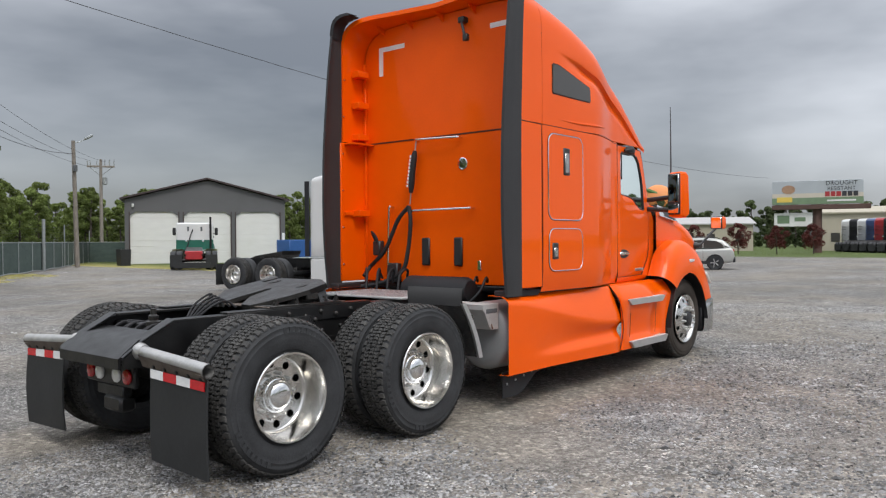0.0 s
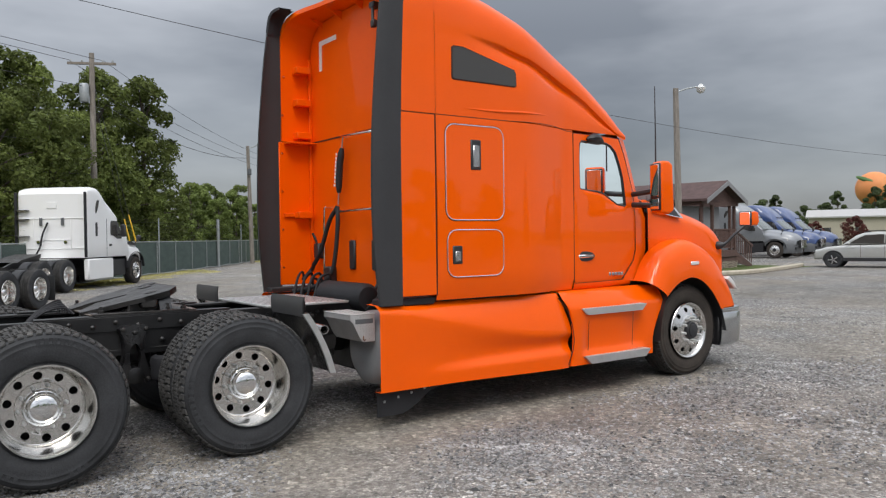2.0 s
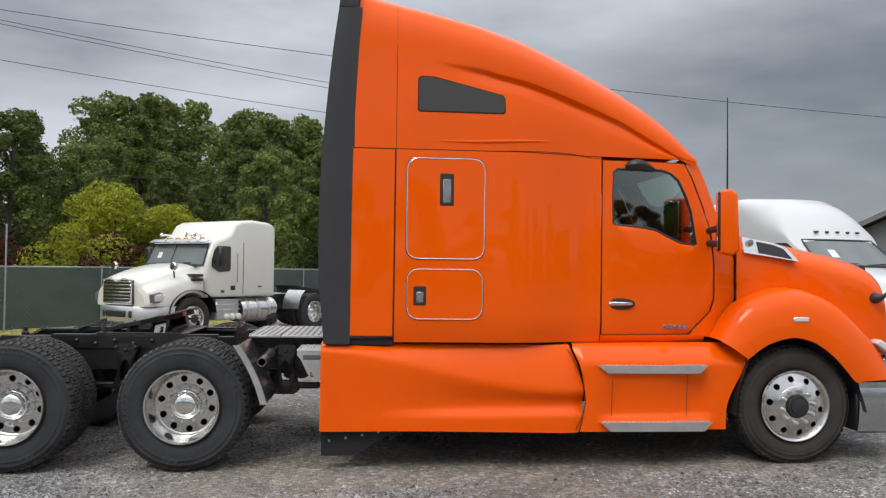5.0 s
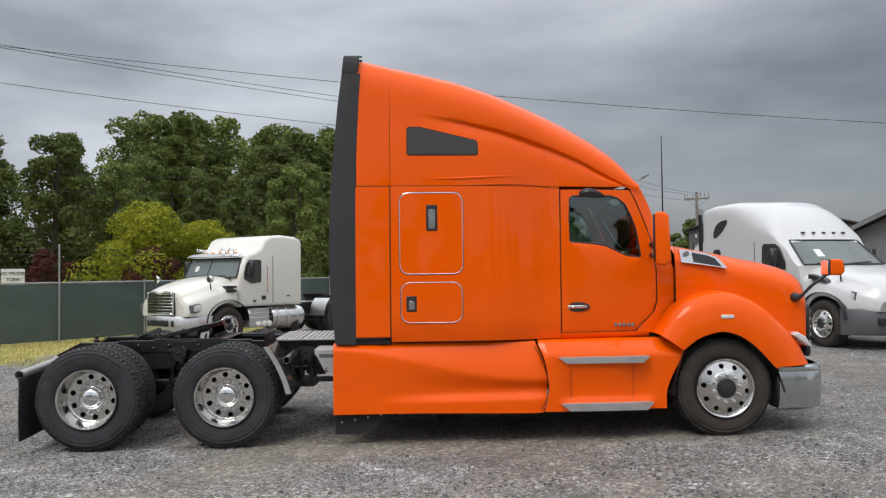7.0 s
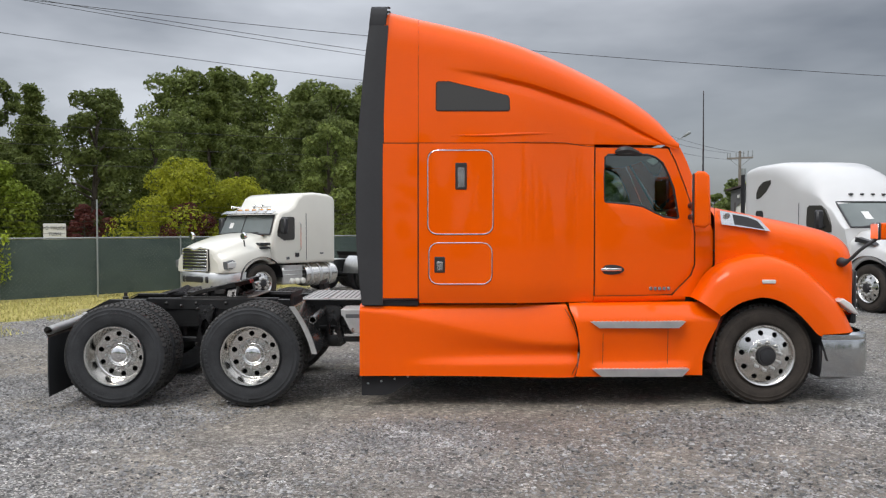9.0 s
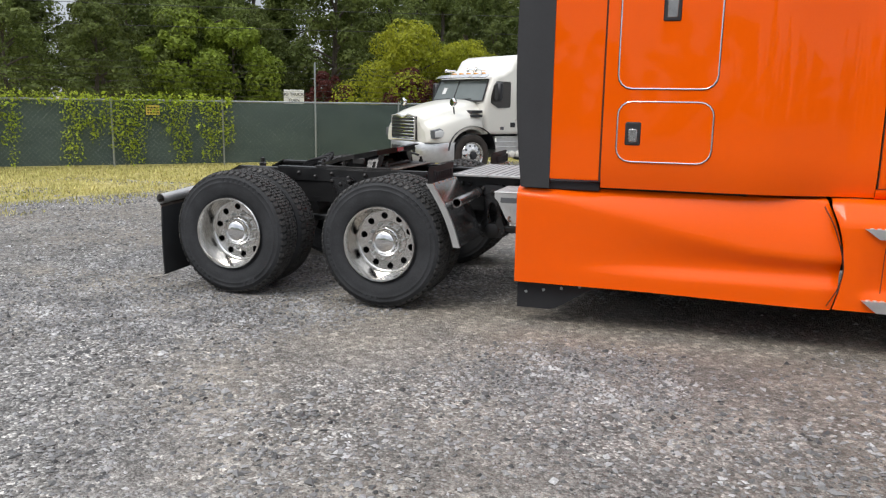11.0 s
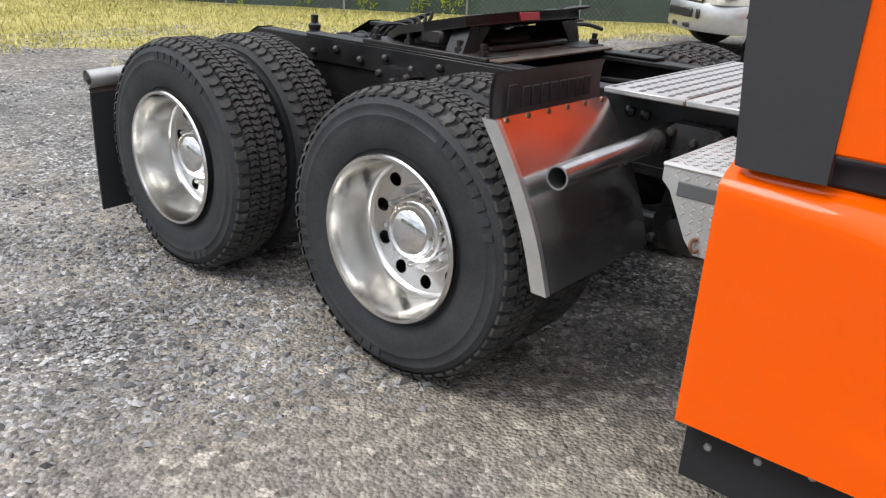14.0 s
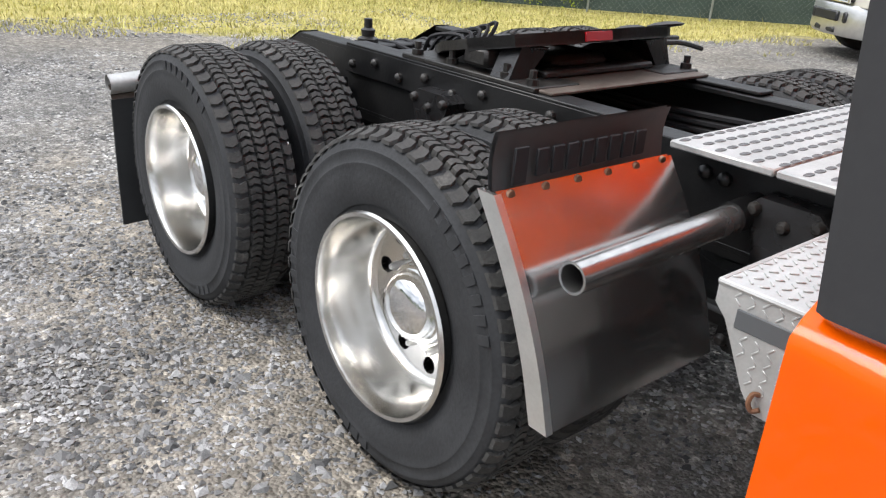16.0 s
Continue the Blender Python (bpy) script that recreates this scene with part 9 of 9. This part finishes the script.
for s in (0, 1):
    a, c = ((-0.45, oe - 0.06), (mid, orr)) if s == 0 else ((mid, orr), (OD + 0.45, oe - 0.06))
    part("roof", MB().prism([a, c, (c[0], c[1] + 0.10), (a[0], a[1] + 0.10)], -0.4, OL + 0.4, "yz"), M_ROOF, office, "brown shingle roof slope")
    part("barge_board", MB().prism([(a[0], a[1] - 0.10), (c[0], c[1] - 0.10), (c[0], c[1] + 0.07), (a[0], a[1] + 0.07)], -0.43, -0.40, "yz"), M_SIGNG, office, "pale grey barge board")
part("fascia", MB().box(-0.43, -0.48, oe - 0.10, 3.55, -0.45, oe + 0.05), M_SIGNG, office, "pale grey eave board")
part("downpipe", MB().tube([(-0.05, -0.44, oe - 0.08), (-0.05, -0.08, oe - 0.35), (-0.05, -0.06, 0.15)], 0.045, 8), M_SIGNG, office, "pale downpipe at the corner")
win = part("window", MB().box(2.50, -0.03, 1.15, 3.50, 0.0, 1.22, 0.004).box(2.50, -0.03, 2.33, 3.50, 0.0, 2.40, 0.004).box(2.50, -0.03, 1.22, 2.57, 0.0, 2.33, 0.004).box(3.43, -0.03, 1.22, 3.50, 0.0, 2.33, 0.004).box(2.97, -0.02, 1.22, 3.03, 0.0, 2.33, 0.004), M_SIGNW, office, "white framed double window")
for x in (2.57, 3.03):
    part("pane", MB().box(x, 0.03, 1.22, x + 0.40, 0.04, 2.33), M_DARKGLASS, win)
part("shutter", MB().box(3.75, -0.035, 1.15, 4.05, -0.013, 2.40, 0.006), M_SIGNW, office, "white panel beside the window")
part("entrance_door", MB().box(5.1, 0.02, 0.80, 6.0, 0.07, 2.85, 0.01), M_SIGNW, office, "white entrance door")
part("side_panel", MB().box(6.6, -0.035, 1.1, 7.5, -0.013, 2.5, 0.006), M_SIGNW, office, "pale wall panel under the porch")

porch = thing("porch", "brown wooden porch wing with gable roof, ramp and stairs", "porch", m=HOME)
pu0, pu1, pv0, ph = 3.0, 7.35, -3.2, 0.80
uc, wz, wr, ue0, ue1, vf = 5.69, 2.92, 3.75, 3.68, 7.70, -3.55
n = 22
for k in range(n):
    y = pv0 + (-0.03 - pv0) * k / n
    part("deck_board", MB().box(pu0, y, ph - 0.04, pu1, y + (-0.03 - pv0) / n - 0.012, ph, 0.003), M_DECK, porch)
part("skirt_board", MB().box(pu0, pv0 - 0.03, ph - 0.30, pu1, pv0, ph - 0.02, 0.004), M_DECK, porch)
part("skirt_board", MB().box(pu0 - 0.03, pv0, ph - 0.30, pu0, -0.03, ph - 0.02, 0.004), M_DECK, porch)
part("lattice_back", MB().box(pu0, pv0 + 0.02, 0, pu1, pv0 + 0.04, ph - 0.04), M_DECK, porch)
strip = MB()
for s in (-1, 1):
    for k in range(40):
        x = pu0 + 0.11 * k
        xa, xb = max(pu0, min(pu1, x)), max(pu0, min(pu1, x + s * 0.3))
        if abs(xb - xa) > 0.05:
            strip.add([(xa, pv0 - 0.008, 0.0), (xa + 0.03, pv0 - 0.008, 0.0), (xb + 0.03, pv0 - 0.008, 0.3), (xb, pv0 - 0.008, 0.3)], [(0, 1, 2, 3)])
tagged(part("lattice", strip, M_KERB, porch, "pale diagonal lattice skirt", 0), kind="stuff")
# roof wing: ridge running out from the house, gable to the yard
for s in (0, 1):
    a, c = ((ue0, wz), (uc, wr)) if s == 0 else ((uc, wr), (ue1, wz))
    part("roof", MB().prism([a, c, (c[0], c[1] + 0.10), (a[0], a[1] + 0.10)], vf, 3.4, "xz"), M_ROOF, porch, "brown porch roof slope")
    part("barge_board", MB().prism([(a[0], a[1] - 0.12), (c[0], c[1] - 0.12), (c[0], c[1] + 0.08), (a[0], a[1] + 0.08)], vf - 0.03, vf, "xz"), M_SIGNG, porch, "pale grey barge board")
part("gable", MB().prism([(ue0 + 0.25, wz + 0.0), (ue1 - 0.25, wz + 0.0), (uc, wr - 0.10)], pv0, pv0 + 0.08, "xz"), M_DECK, porch, "brown board gable")
part("beam", MB().box(ue0 + 0.2, pv0 - 0.02, wz - 0.16, ue1 - 0.2, pv0 + 0.12, wz - 0.002, 0.006), M_DECK, porch)
part("beam", MB().box(ue0 + 0.2, pv0 + 0.13, wz - 0.16, ue0 + 0.34, -0.02, wz - 0.002, 0.006), M_DECK, porch)
for x, y in ((4.0, pv0), (5.0, pv0), (6.75, pv0), (7.2, pv0), (4.0, -1.6), (7.2, -1.6)):
    part("post", MB().box(x - 0.06, y, ph, x + 0.06, y + 0.12, wz - 0.162, 0.006), M_DECK, porch, "brown square porch post")
for x in (pu0 + 0.06, 4.4, 5.8, pu1 - 0.06):
    part("post", MB().box(x - 0.06, pv0 + 0.0, 0.0, x + 0.06, pv0 + 0.015, ph - 0.30, 0.004), M_DECK, porch)
for z in (ph + 0.92, ph + 0.12):
    part("rail", MB().box(pu0, pv0 + 0.03, z - 0.04, pu1, pv0 + 0.09, z + 0.03, 0.006), M_DECK, porch)
PICKET = MB().box(-0.04, -0.012, 0, 0.04, 0.012, 0.82, 0.003).mesh("baluster", M_DECK)
for k in range(34):
    part("baluster", PICKET, None, porch).location = (pu0 + 0.07 + (pu1 - pu0 - 0.14) * k / 33, pv0 + 0.06, ph + 0.09)
# ramp down to the gable side, stairs to the other
ramp_z = lambda u: ph * max(0.0, (u + 0.5) / (pu0 + 0.5))
part("ramp", MB().prism([(pu0, ph - 0.05), (pu0, ph), (-0.5, 0.04), (-0.5, -0.02)], pv0 + 0.05, pv0 + 1.25, "xz"), M_DECK, porch, "brown plank ramp")
for y in (pv0 + 0.03, pv0 + 1.25):
    for dz in (0.92, 0.12):
        part("ramp_rail", MB().prism([(pu0, ph + dz - 0.04), (pu0, ph + dz + 0.03), (-0.5, dz + 0.03), (-0.5, dz - 0.04)], y, y + 0.06, "xz"), M_DECK, porch)
    for k in range(26):
        u = -0.4 + (pu0 + 0.3) * k / 25
        part("baluster", PICKET, None, porch).location = (u, y + 0.03, ramp_z(u) + 0.09)
for k in range(4):
    part("stair_tread", MB().box(pu1 + 0.02 + 0.42 * k, pv0 + 0.2, ph - 0.16 * (k + 1) - 0.05, pu1 + 0.46 + 0.42 * k, pv0 + 1.7, ph - 0.16 * (k + 1), 0.005), M_DECK, porch, "brown stair tread")
for y in (pv0 + 0.1, pv0 + 1.72):
    part("stringer", MB().prism([(pu1, 0.25), (pu1, ph), (pu1 + 1.9, 0.06), (pu1 + 1.9, -0.02), (pu1 + 1.5, -0.02)], y, y + 0.05, "xz"), M_DECK, porch)
    part("stair_rail", MB().prism([(pu1, ph + 0.86), (pu1, ph + 0.95), (pu1 + 2.0, 0.98), (pu1 + 2.0, 0.88)], y - 0.01, y + 0.06, "xz"), M_DECK, porch)
    for k in range(10):
        u = pu1 + 0.1 + 0.195 * k
        part("baluster", PICKET, None, porch).location = (u, y + 0.025, ph * (1 - (u - pu1) / 2.0) + 0.08)
kerb = MB()
kp = spline([(19.0, 13.9), (21.5, 12.0), (24.3, 10.8), (28.0, 11.5), (32.0, 12.7)], 24)
kerb.tube([(x, y, 0.07) for x, y in kp], 0.10, 6)
tagged(part("kerb", kerb, M_KERB), "pale timber edging along the office lawn", "kerb", kind="structure")

# ---- billboard, far buildings, peach ----
bill = thing("billboard", "roadside billboard with grass advertisement on a steel post", "billboard")
b0, b1 = Vector((77.3, 20.2, 0)), Vector((79.4, 12.35, 0))
bill.matrix_basis = Matrix.Translation((b0 + b1) / 2) @ Matrix.Rotation(math.atan2(b1.y - b0.y, b1.x - b0.x), 4, "Z")
BL = (b1 - b0).length
M_HAZE = material("poster_sky", two((0.40, 0.43, 0.46), 0.08), rough=0.6, scale=0.6)
part("panel", MB().box(-BL / 2, 0, 4.75, BL / 2, 0.2, 7.1, 0.03), M_HAZE, bill, "pale sky and green field poster")
M_FIELD = material("poster_green", two((0.16, 0.24, 0.14), 0.15), rough=0.6, scale=2)
M_CAMEL = material("poster_brown", two((0.36, 0.22, 0.14), 0.15), rough=0.6, scale=4)
M_PINK = material("poster_haze", two((0.55, 0.50, 0.42), 0.06), rough=0.6, scale=1)
part("poster_field", MB().box(-BL / 2 + 0.03, -0.004, 4.78, BL / 2 - 0.03, 0.0, 5.42), M_FIELD, bill)
part("poster_haze", MB().box(-BL / 2 + 0.03, -0.003, 5.42, BL / 2 - 0.03, 0.001, 5.85), M_PINK, bill)
blob = MB().lathe([(0.001, 0), (0.5, 0.0), (0.62, 0.004)], (0, 0, 0), 24)
blob.v = [(-2.55 + x * 1.0, -0.02 - y, 6.25 + z * 0.7) for x, y, z in blob.v]
part("poster_figure", blob, M_CAMEL, bill, "plain brown rounded shape")
part("poster_badge", MB().box(-3.6, -0.02, 5.0, -2.2, -0.005, 5.5, 0.006), M_SIGNY, bill)
for body, z, sz in (("DROUGHT", 6.60, 0.56), ("RESISTANT", 6.10, 0.50)):
    text("poster_words", body, sz, pose(2.15, -0.01, z, 90, 0, 0), M_INK, bill, "dark poster words")
for k in range(6):
    part("poster_mark", MB().box(0.72 + 0.49 * k, -0.02, 5.50, 1.13 + 0.49 * k, -0.003, 5.98, 0.004), M_REDP if k < 3 else M_INK, bill)
part("poster_mark", MB().box(0.9, -0.02, 5.02, 3.4, -0.003, 5.18, 0.004), M_SIGNW, bill)
part("catwalk", MB().box(-BL / 2, -0.5, 4.25, BL / 2 + 0.6, 0.3, 4.70, 0.03), M_DECK, bill, "brown walkway below the panel")
part("post", MB().cyl((0.05, 0.3, 0), (0.05, 0.3, 4.6), 0.42, n=16), M_DECK, bill, "brown steel post")
part("lower_panel", MB().box(-BL / 2 + 0.2, -0.05, 2.6, -0.4, 0.1, 3.95, 0.02), M_SIGNW, bill)
part("lower_print", MB().box(-BL / 2 + 0.5, -0.07, 2.9, -BL / 2 + 1.6, -0.045, 3.7, 0.004).box(-2.0, -0.07, 3.1, -1.0, -0.045, 3.5, 0.004), M_FIELD, bill)


M_METALROOF = material("weathered_metal_roof", two((0.40, 0.39, 0.375), 0.08), rough=0.5, scale=0.6, stretch=(3, 3, 1))


def shed(label, x, y, L, D, h, pk, turn, mat, roof, bays_=6):
    s = thing("warehouse", label, "building", "", pose(x, y, 0, 0, 0, turn))
    part("wall", MB().box(0, 0, 0, L, D, h), mat, s)
    for k in (0, 1):
        a, b = ((-0.3, h - 0.05), (D / 2, pk)) if k == 0 else ((D / 2, pk), (D + 0.3, h - 0.05))
        part("roof", MB().prism([a, b, (b[0], b[1] + 0.15), (a[0], a[1] + 0.15)], -0.3, L + 0.3, "yz"), roof, s)
    for x_ in (0, L - 0.1):
        part("gable", MB().prism([(0, h), (D, h), (D / 2, pk)], x_, x_ + 0.1, "yz"), mat, s)
    for k in range(bays_):
        part("window", MB().box(L * (k + 0.4) / bays_, -0.05, 1.0, L * (k + 0.4) / bays_ + 0.9, -0.001, 2.0), M_DARKGLASS, s)
    return s


shed("long pale tan warehouse with shallow metal roof", 80.6, 39.8, 16.0, 9.0, 3.1, 3.9, -62, M_TAN, M_METALROOF, 5)
shed("tan building with dark openings behind the billboard", 91.0, 19.0, 6.5, 8.0, 4.2, 4.9, -75, M_TAN, M_TAN, 3)
ball = thing("water_tank", "peach-shaped painted water tank with a green leaf", "tank")
ball.location = (134, 58.5, 8.7)
ball.scale = (0.88, 0.88, 0.88)
part("peach", MB().lathe([(3.25 * math.sin(math.pi * k / 20) + 0.001, 3.25 * math.cos(math.pi * k / 20)) for k in range(21)], (0, 0, 0), 36, "z"), M_PEACH, ball, "orange and pink peach body")
lf = MB()
lf.grid([[(-3.05 + 0.15 * abs(t) + 0.5 * u * u, 0.4 - 2.2 * u, 1.75 - 0.75 * u + t * 0.42 * (1 - u * u)) for t in (-1, 0, 1)] for u in np.linspace(-0.7, 0.7, 9)])
part("leaf", lf, M_GREENL, ball)
part("tower_leg", MB().cyl((0, 0, -10.2), (0, 0, -3.0), 0.9, n=16), M_GALV, ball)


# ---- trees ----
def tree_meshes(h, r, seed, mat, trunk_h=0.35, lumps=30, per=330, leaf=0.17, lump=0.36):
    """A tapered trunk with limbs, and a crown of leafy lumps of many sizes with gaps between them."""
    q = random.Random(seed)
    t = MB()
    top = Vector((q.uniform(-0.3, 0.3), q.uniform(-0.3, 0.3), h * 0.90))
    t.tube([(0, 0, -0.2), (top.x * 0.3, top.y * 0.3, h * 0.3), (top.x * 0.7, top.y * 0.7, h * 0.6), tuple(top)], [h * 0.022, h * 0.017, h * 0.010, h * 0.003], 8)
    cs, rad = [], []
    for i in range(lumps):
        f = (i + q.random() * 0.7) / lumps
        z = h * (trunk_h + (0.93 - trunk_h) * f)
        a = i * 2.4 + q.uniform(-0.5, 0.5)
        reach = r * (0.35 + 0.62 * math.sin(math.pi * min(1.0, f * 0.86 + 0.14))) * q.uniform(0.45, 1.05)
        size = r * lump * q.uniform(0.65, 1.25) * (1 - 0.35 * f)
        tip = Vector((top.x * z / h + math.cos(a) * reach, top.y * z / h + math.sin(a) * reach, z + q.uniform(-0.02, 0.03) * h))
        base = Vector((top.x * z / h, top.y * z / h, z * 0.86))
        if i % 2 == 0:
            t.tube([tuple(base), tuple(base.lerp(tip, 0.5) + Vector((0, 0, 0.02 * h))), tuple(tip)], [h * 0.008, h * 0.005, h * 0.002], 6)
        cs.append(tuple(tip))
        rad.append(size)
    cs.append((top.x, top.y, h * 0.93))
    rad.append(r * lump * 0.75)
    crown = leaf_mesh("crown", cs, per, (1, 1, 1), leaf, mat, seed + 50, 0.2, 0.0, rad)
    return t.mesh("trunk", M_BARK), crown


def pine_meshes(h, r, seed):
    """A pine: straight trunk, uneven whorls of drooping boughs with tufts, thin towards the top."""
    q = random.Random(seed)
    t = MB().tube([(0, 0, -0.2), (0.05, 0.03, h * 0.5), (0.1, 0.0, h)], [h * 0.018, h * 0.012, h * 0.002], 8)
    cs = []
    z = h * 0.22
    while z < h * 0.98:
        f = (z / h - 0.22) / 0.76
        for k in range(5):
            a = q.uniform(0, 6.28)
            reach = r * (1 - f * 0.82) * q.uniform(0.55, 1.12)
            tip = Vector((math.cos(a) * reach, math.sin(a) * reach, z + q.uniform(-0.1, 0.35)))
            t.tube([(0.08 * z / h, 0, z), tuple(tip)], [0.03, 0.01], 5)
            for i in range(5):
                g = q.uniform(0.35, 1.05)
                cs.append((tip.x * g, tip.y * g, z + (tip.z - z) * g + q.uniform(-0.12, 0.12)))
        z += h * q.uniform(0.035, 0.065)
    crown = leaf_mesh("crown", cs, 60, (0.20, 0.20, 0.13), 0.13, M_LEAF, seed + 9, 0.5)
    return t.mesh("trunk", M_BARK), crown


def tree(x, y, data, s, turn, label, group="", name="tree"):
    t = thing(name, label, "tree", group, pose(x, y, 0, 0, 0, turn) @ Matrix.Diagonal((s, s, s, 1)))
    part("trunk", data[0], None, t)
    part("crown", data[1], None, t, "dense leafy crown")
    return t


WOOD = [tree_meshes(10, 3.0, 11, M_LEAF, 0.06, 46), tree_meshes(10, 2.6, 23, M_LEAF, 0.06, 42), tree_meshes(10, 3.4, 37, M_LEAF, 0.05, 50), tree_meshes(10, 2.3, 41, M_LEAF, 0.05, 40, 330, 0.16, 0.40)]
PINE = [pine_meshes(11, 2.0, 61), pine_meshes(11, 1.7, 67)]
q = random.Random(99)
wood_line = [(-60, -32), (-27, -4), (-14, 7), (-6.5, 14), (1.5, 23.5), (8.0, 31.5), (14.0, 41.0)]
for row, (off, step, k0) in enumerate(((4.5, 3.2, 0.60), (8.5, 3.4, 0.82), (13.0, 3.8, 0.95), (18.5, 4.4, 1.0), (25.0, 5.5, 1.02))):
    for x, y, dx, dy in along(wood_line, step):
        o = off + q.uniform(-1.5, 1.5)
        px_, py_ = x - dy * o + q.uniform(-0.8, 0.8), y + dx * o + q.uniform(-0.8, 0.8)
        # a clearing round the notice board
        u = min(1.0, max(0.0, ((px_ + 8.5) * -3.6 + (py_ - 13.0) * 8.0) / 77.0))
        if math.hypot(px_ + 8.5 + 3.6 * u, py_ - 13.0 - 8.0 * u) < 3.0:
            px_, py_ = px_ - dy * 9.5, py_ + dx * 9.5
        dist = math.hypot(px_ - 1.0, py_ + 7.5)
        h = 1.7 + dist * (0.150 + 0.060 * smooth01(px_, -9, 0) - 0.05 * smooth01(px_, 7.5, 10.0)) * k0 * q.uniform(0.68, 1.16)
        h *= (1.0 + 0.12 * smooth01(-px_, 2, 11) + 0.13 * smooth01(px_, -2, 1.5)) * (1 - 0.24 * smooth01(px_, 6.5, 9.5))
        if row in (1, 3) and q.random() < 0.3 and px_ < 1:
            tree(px_, py_, PINE[q.randrange(2)], h * 1.12 / 11, q.uniform(0, 360), "tall dark green pine behind the fence", "wood behind the fence")
        else:
            tree(px_, py_, WOOD[q.randrange(4)], h / 9.7, q.uniform(0, 360), "tall dark green broadleaf tree behind the fence", "wood behind the fence")
tree(10.7, 40.4, WOOD[3], 1.12, 40, "tall green tree at the end of the wood", "wood behind the fence")
tree(8.4, 39.2, WOOD[1], 1.12, 140, "tall green tree at the end of the wood", "wood behind the fence")
BUSHY = tree_meshes(4.0, 2.2, 71, M_LEAFY, 0.10, 34, 560, 0.085)
BUSHR = tree_meshes(3.0, 1.2, 73, M_LEAFR, 0.25, 20, 240, 0.10)
BUSHG = tree_meshes(3.6, 1.6, 75, M_LEAFG, 0.12, 28, 480, 0.085)
tree(-5.6, 17.3, BUSHY, 0.98, 20, "bushy yellow-green tree just behind the fence")
tree(-4.6, 18.6, BUSHY, 0.85, 140, "bushy yellow-green tree just behind the fence")
tree(-12.2, 23.9, BUSHR, 0.92, 60, "small red-leaved tree behind the fence")
tree(-5.4, 16.0, BUSHR, 0.85, 100, "small red-leaved tree behind the fence")
tree(-15.6, 22.4, BUSHG, 1.3, 10, "small bright green tree behind the fence")
tree(-17.1, 21.4, BUSHG, 1.4, 80, "small bright green tree behind the fence")
MID = [tree_meshes(10, 3.0, 85, M_LEAFMID, 0.05, 26, 260, 0.27), tree_meshes(10, 2.4, 87, M_LEAFMID, 0.05, 22, 260, 0.25)]
FAR = [tree_meshes(10, 3.2, 81, M_LEAFFAR, 0.05, 24, 200, 0.36), tree_meshes(10, 2.6, 83, M_LEAFFAR, 0.05, 20, 200, 0.34)]
for k in range(46):
    a = k / 45
    x, y = 14 + 62 * a, 66 + 18 * math.sin(a * 2.2) - 6 * a
    tree(x + q.uniform(-2, 2), y + q.uniform(-3, 3), MID[k % 2], 0.62 * q.uniform(0.75, 1.2), q.uniform(0, 360), "distant green tree in the far line", "far tree line")
    tree(x + q.uniform(-2, 2), y + 9 + q.uniform(-3, 3), MID[k % 2], 0.76 * q.uniform(0.8, 1.15), q.uniform(0, 360), "distant green tree in the far line", "far tree line")
for k in range(44):
    a = k / 43
    x, y = 104 + 40 * math.sin(a * 3) * 0.4, 66 - 100 * a
    tree(x + q.uniform(-4, 4), y + q.uniform(-2, 2), FAR[k % 2], 0.52 * q.uniform(0.75, 1.1), q.uniform(0, 360), "distant dark green tree across the road", "trees across the road")
    tree(x + 14 + q.uniform(-4, 4), y + q.uniform(-2, 2), FAR[k % 2], 0.85 * q.uniform(0.7, 1.1), q.uniform(0, 360), "distant dark green tree across the road", "trees across the road")
for x, y, s in ((66, 27.5, 1.1), (68, 24.5, 1.05), (69.5, 20.8, 1.1), (71, 17.8, 1.0), (72, 14.9, 1.05), (66, 31.0, 0.95)):
    tree(x, y, BUSHR, s * 0.87, x * 40, "small round red-leaved tree on the roadside", "red roadside trees")

# trees behind the camera's way, which the paint and the chrome mirror
for k in range(26):
    tree(-34 + 3.2 * k + q.uniform(-1, 1), -40 + q.uniform(-2.5, 2.5), FAR[k % 2], 0.66 * q.uniform(0.75, 1.2), q.uniform(0, 360), "broadleaf tree along the open side of the yard", "trees along the open side")
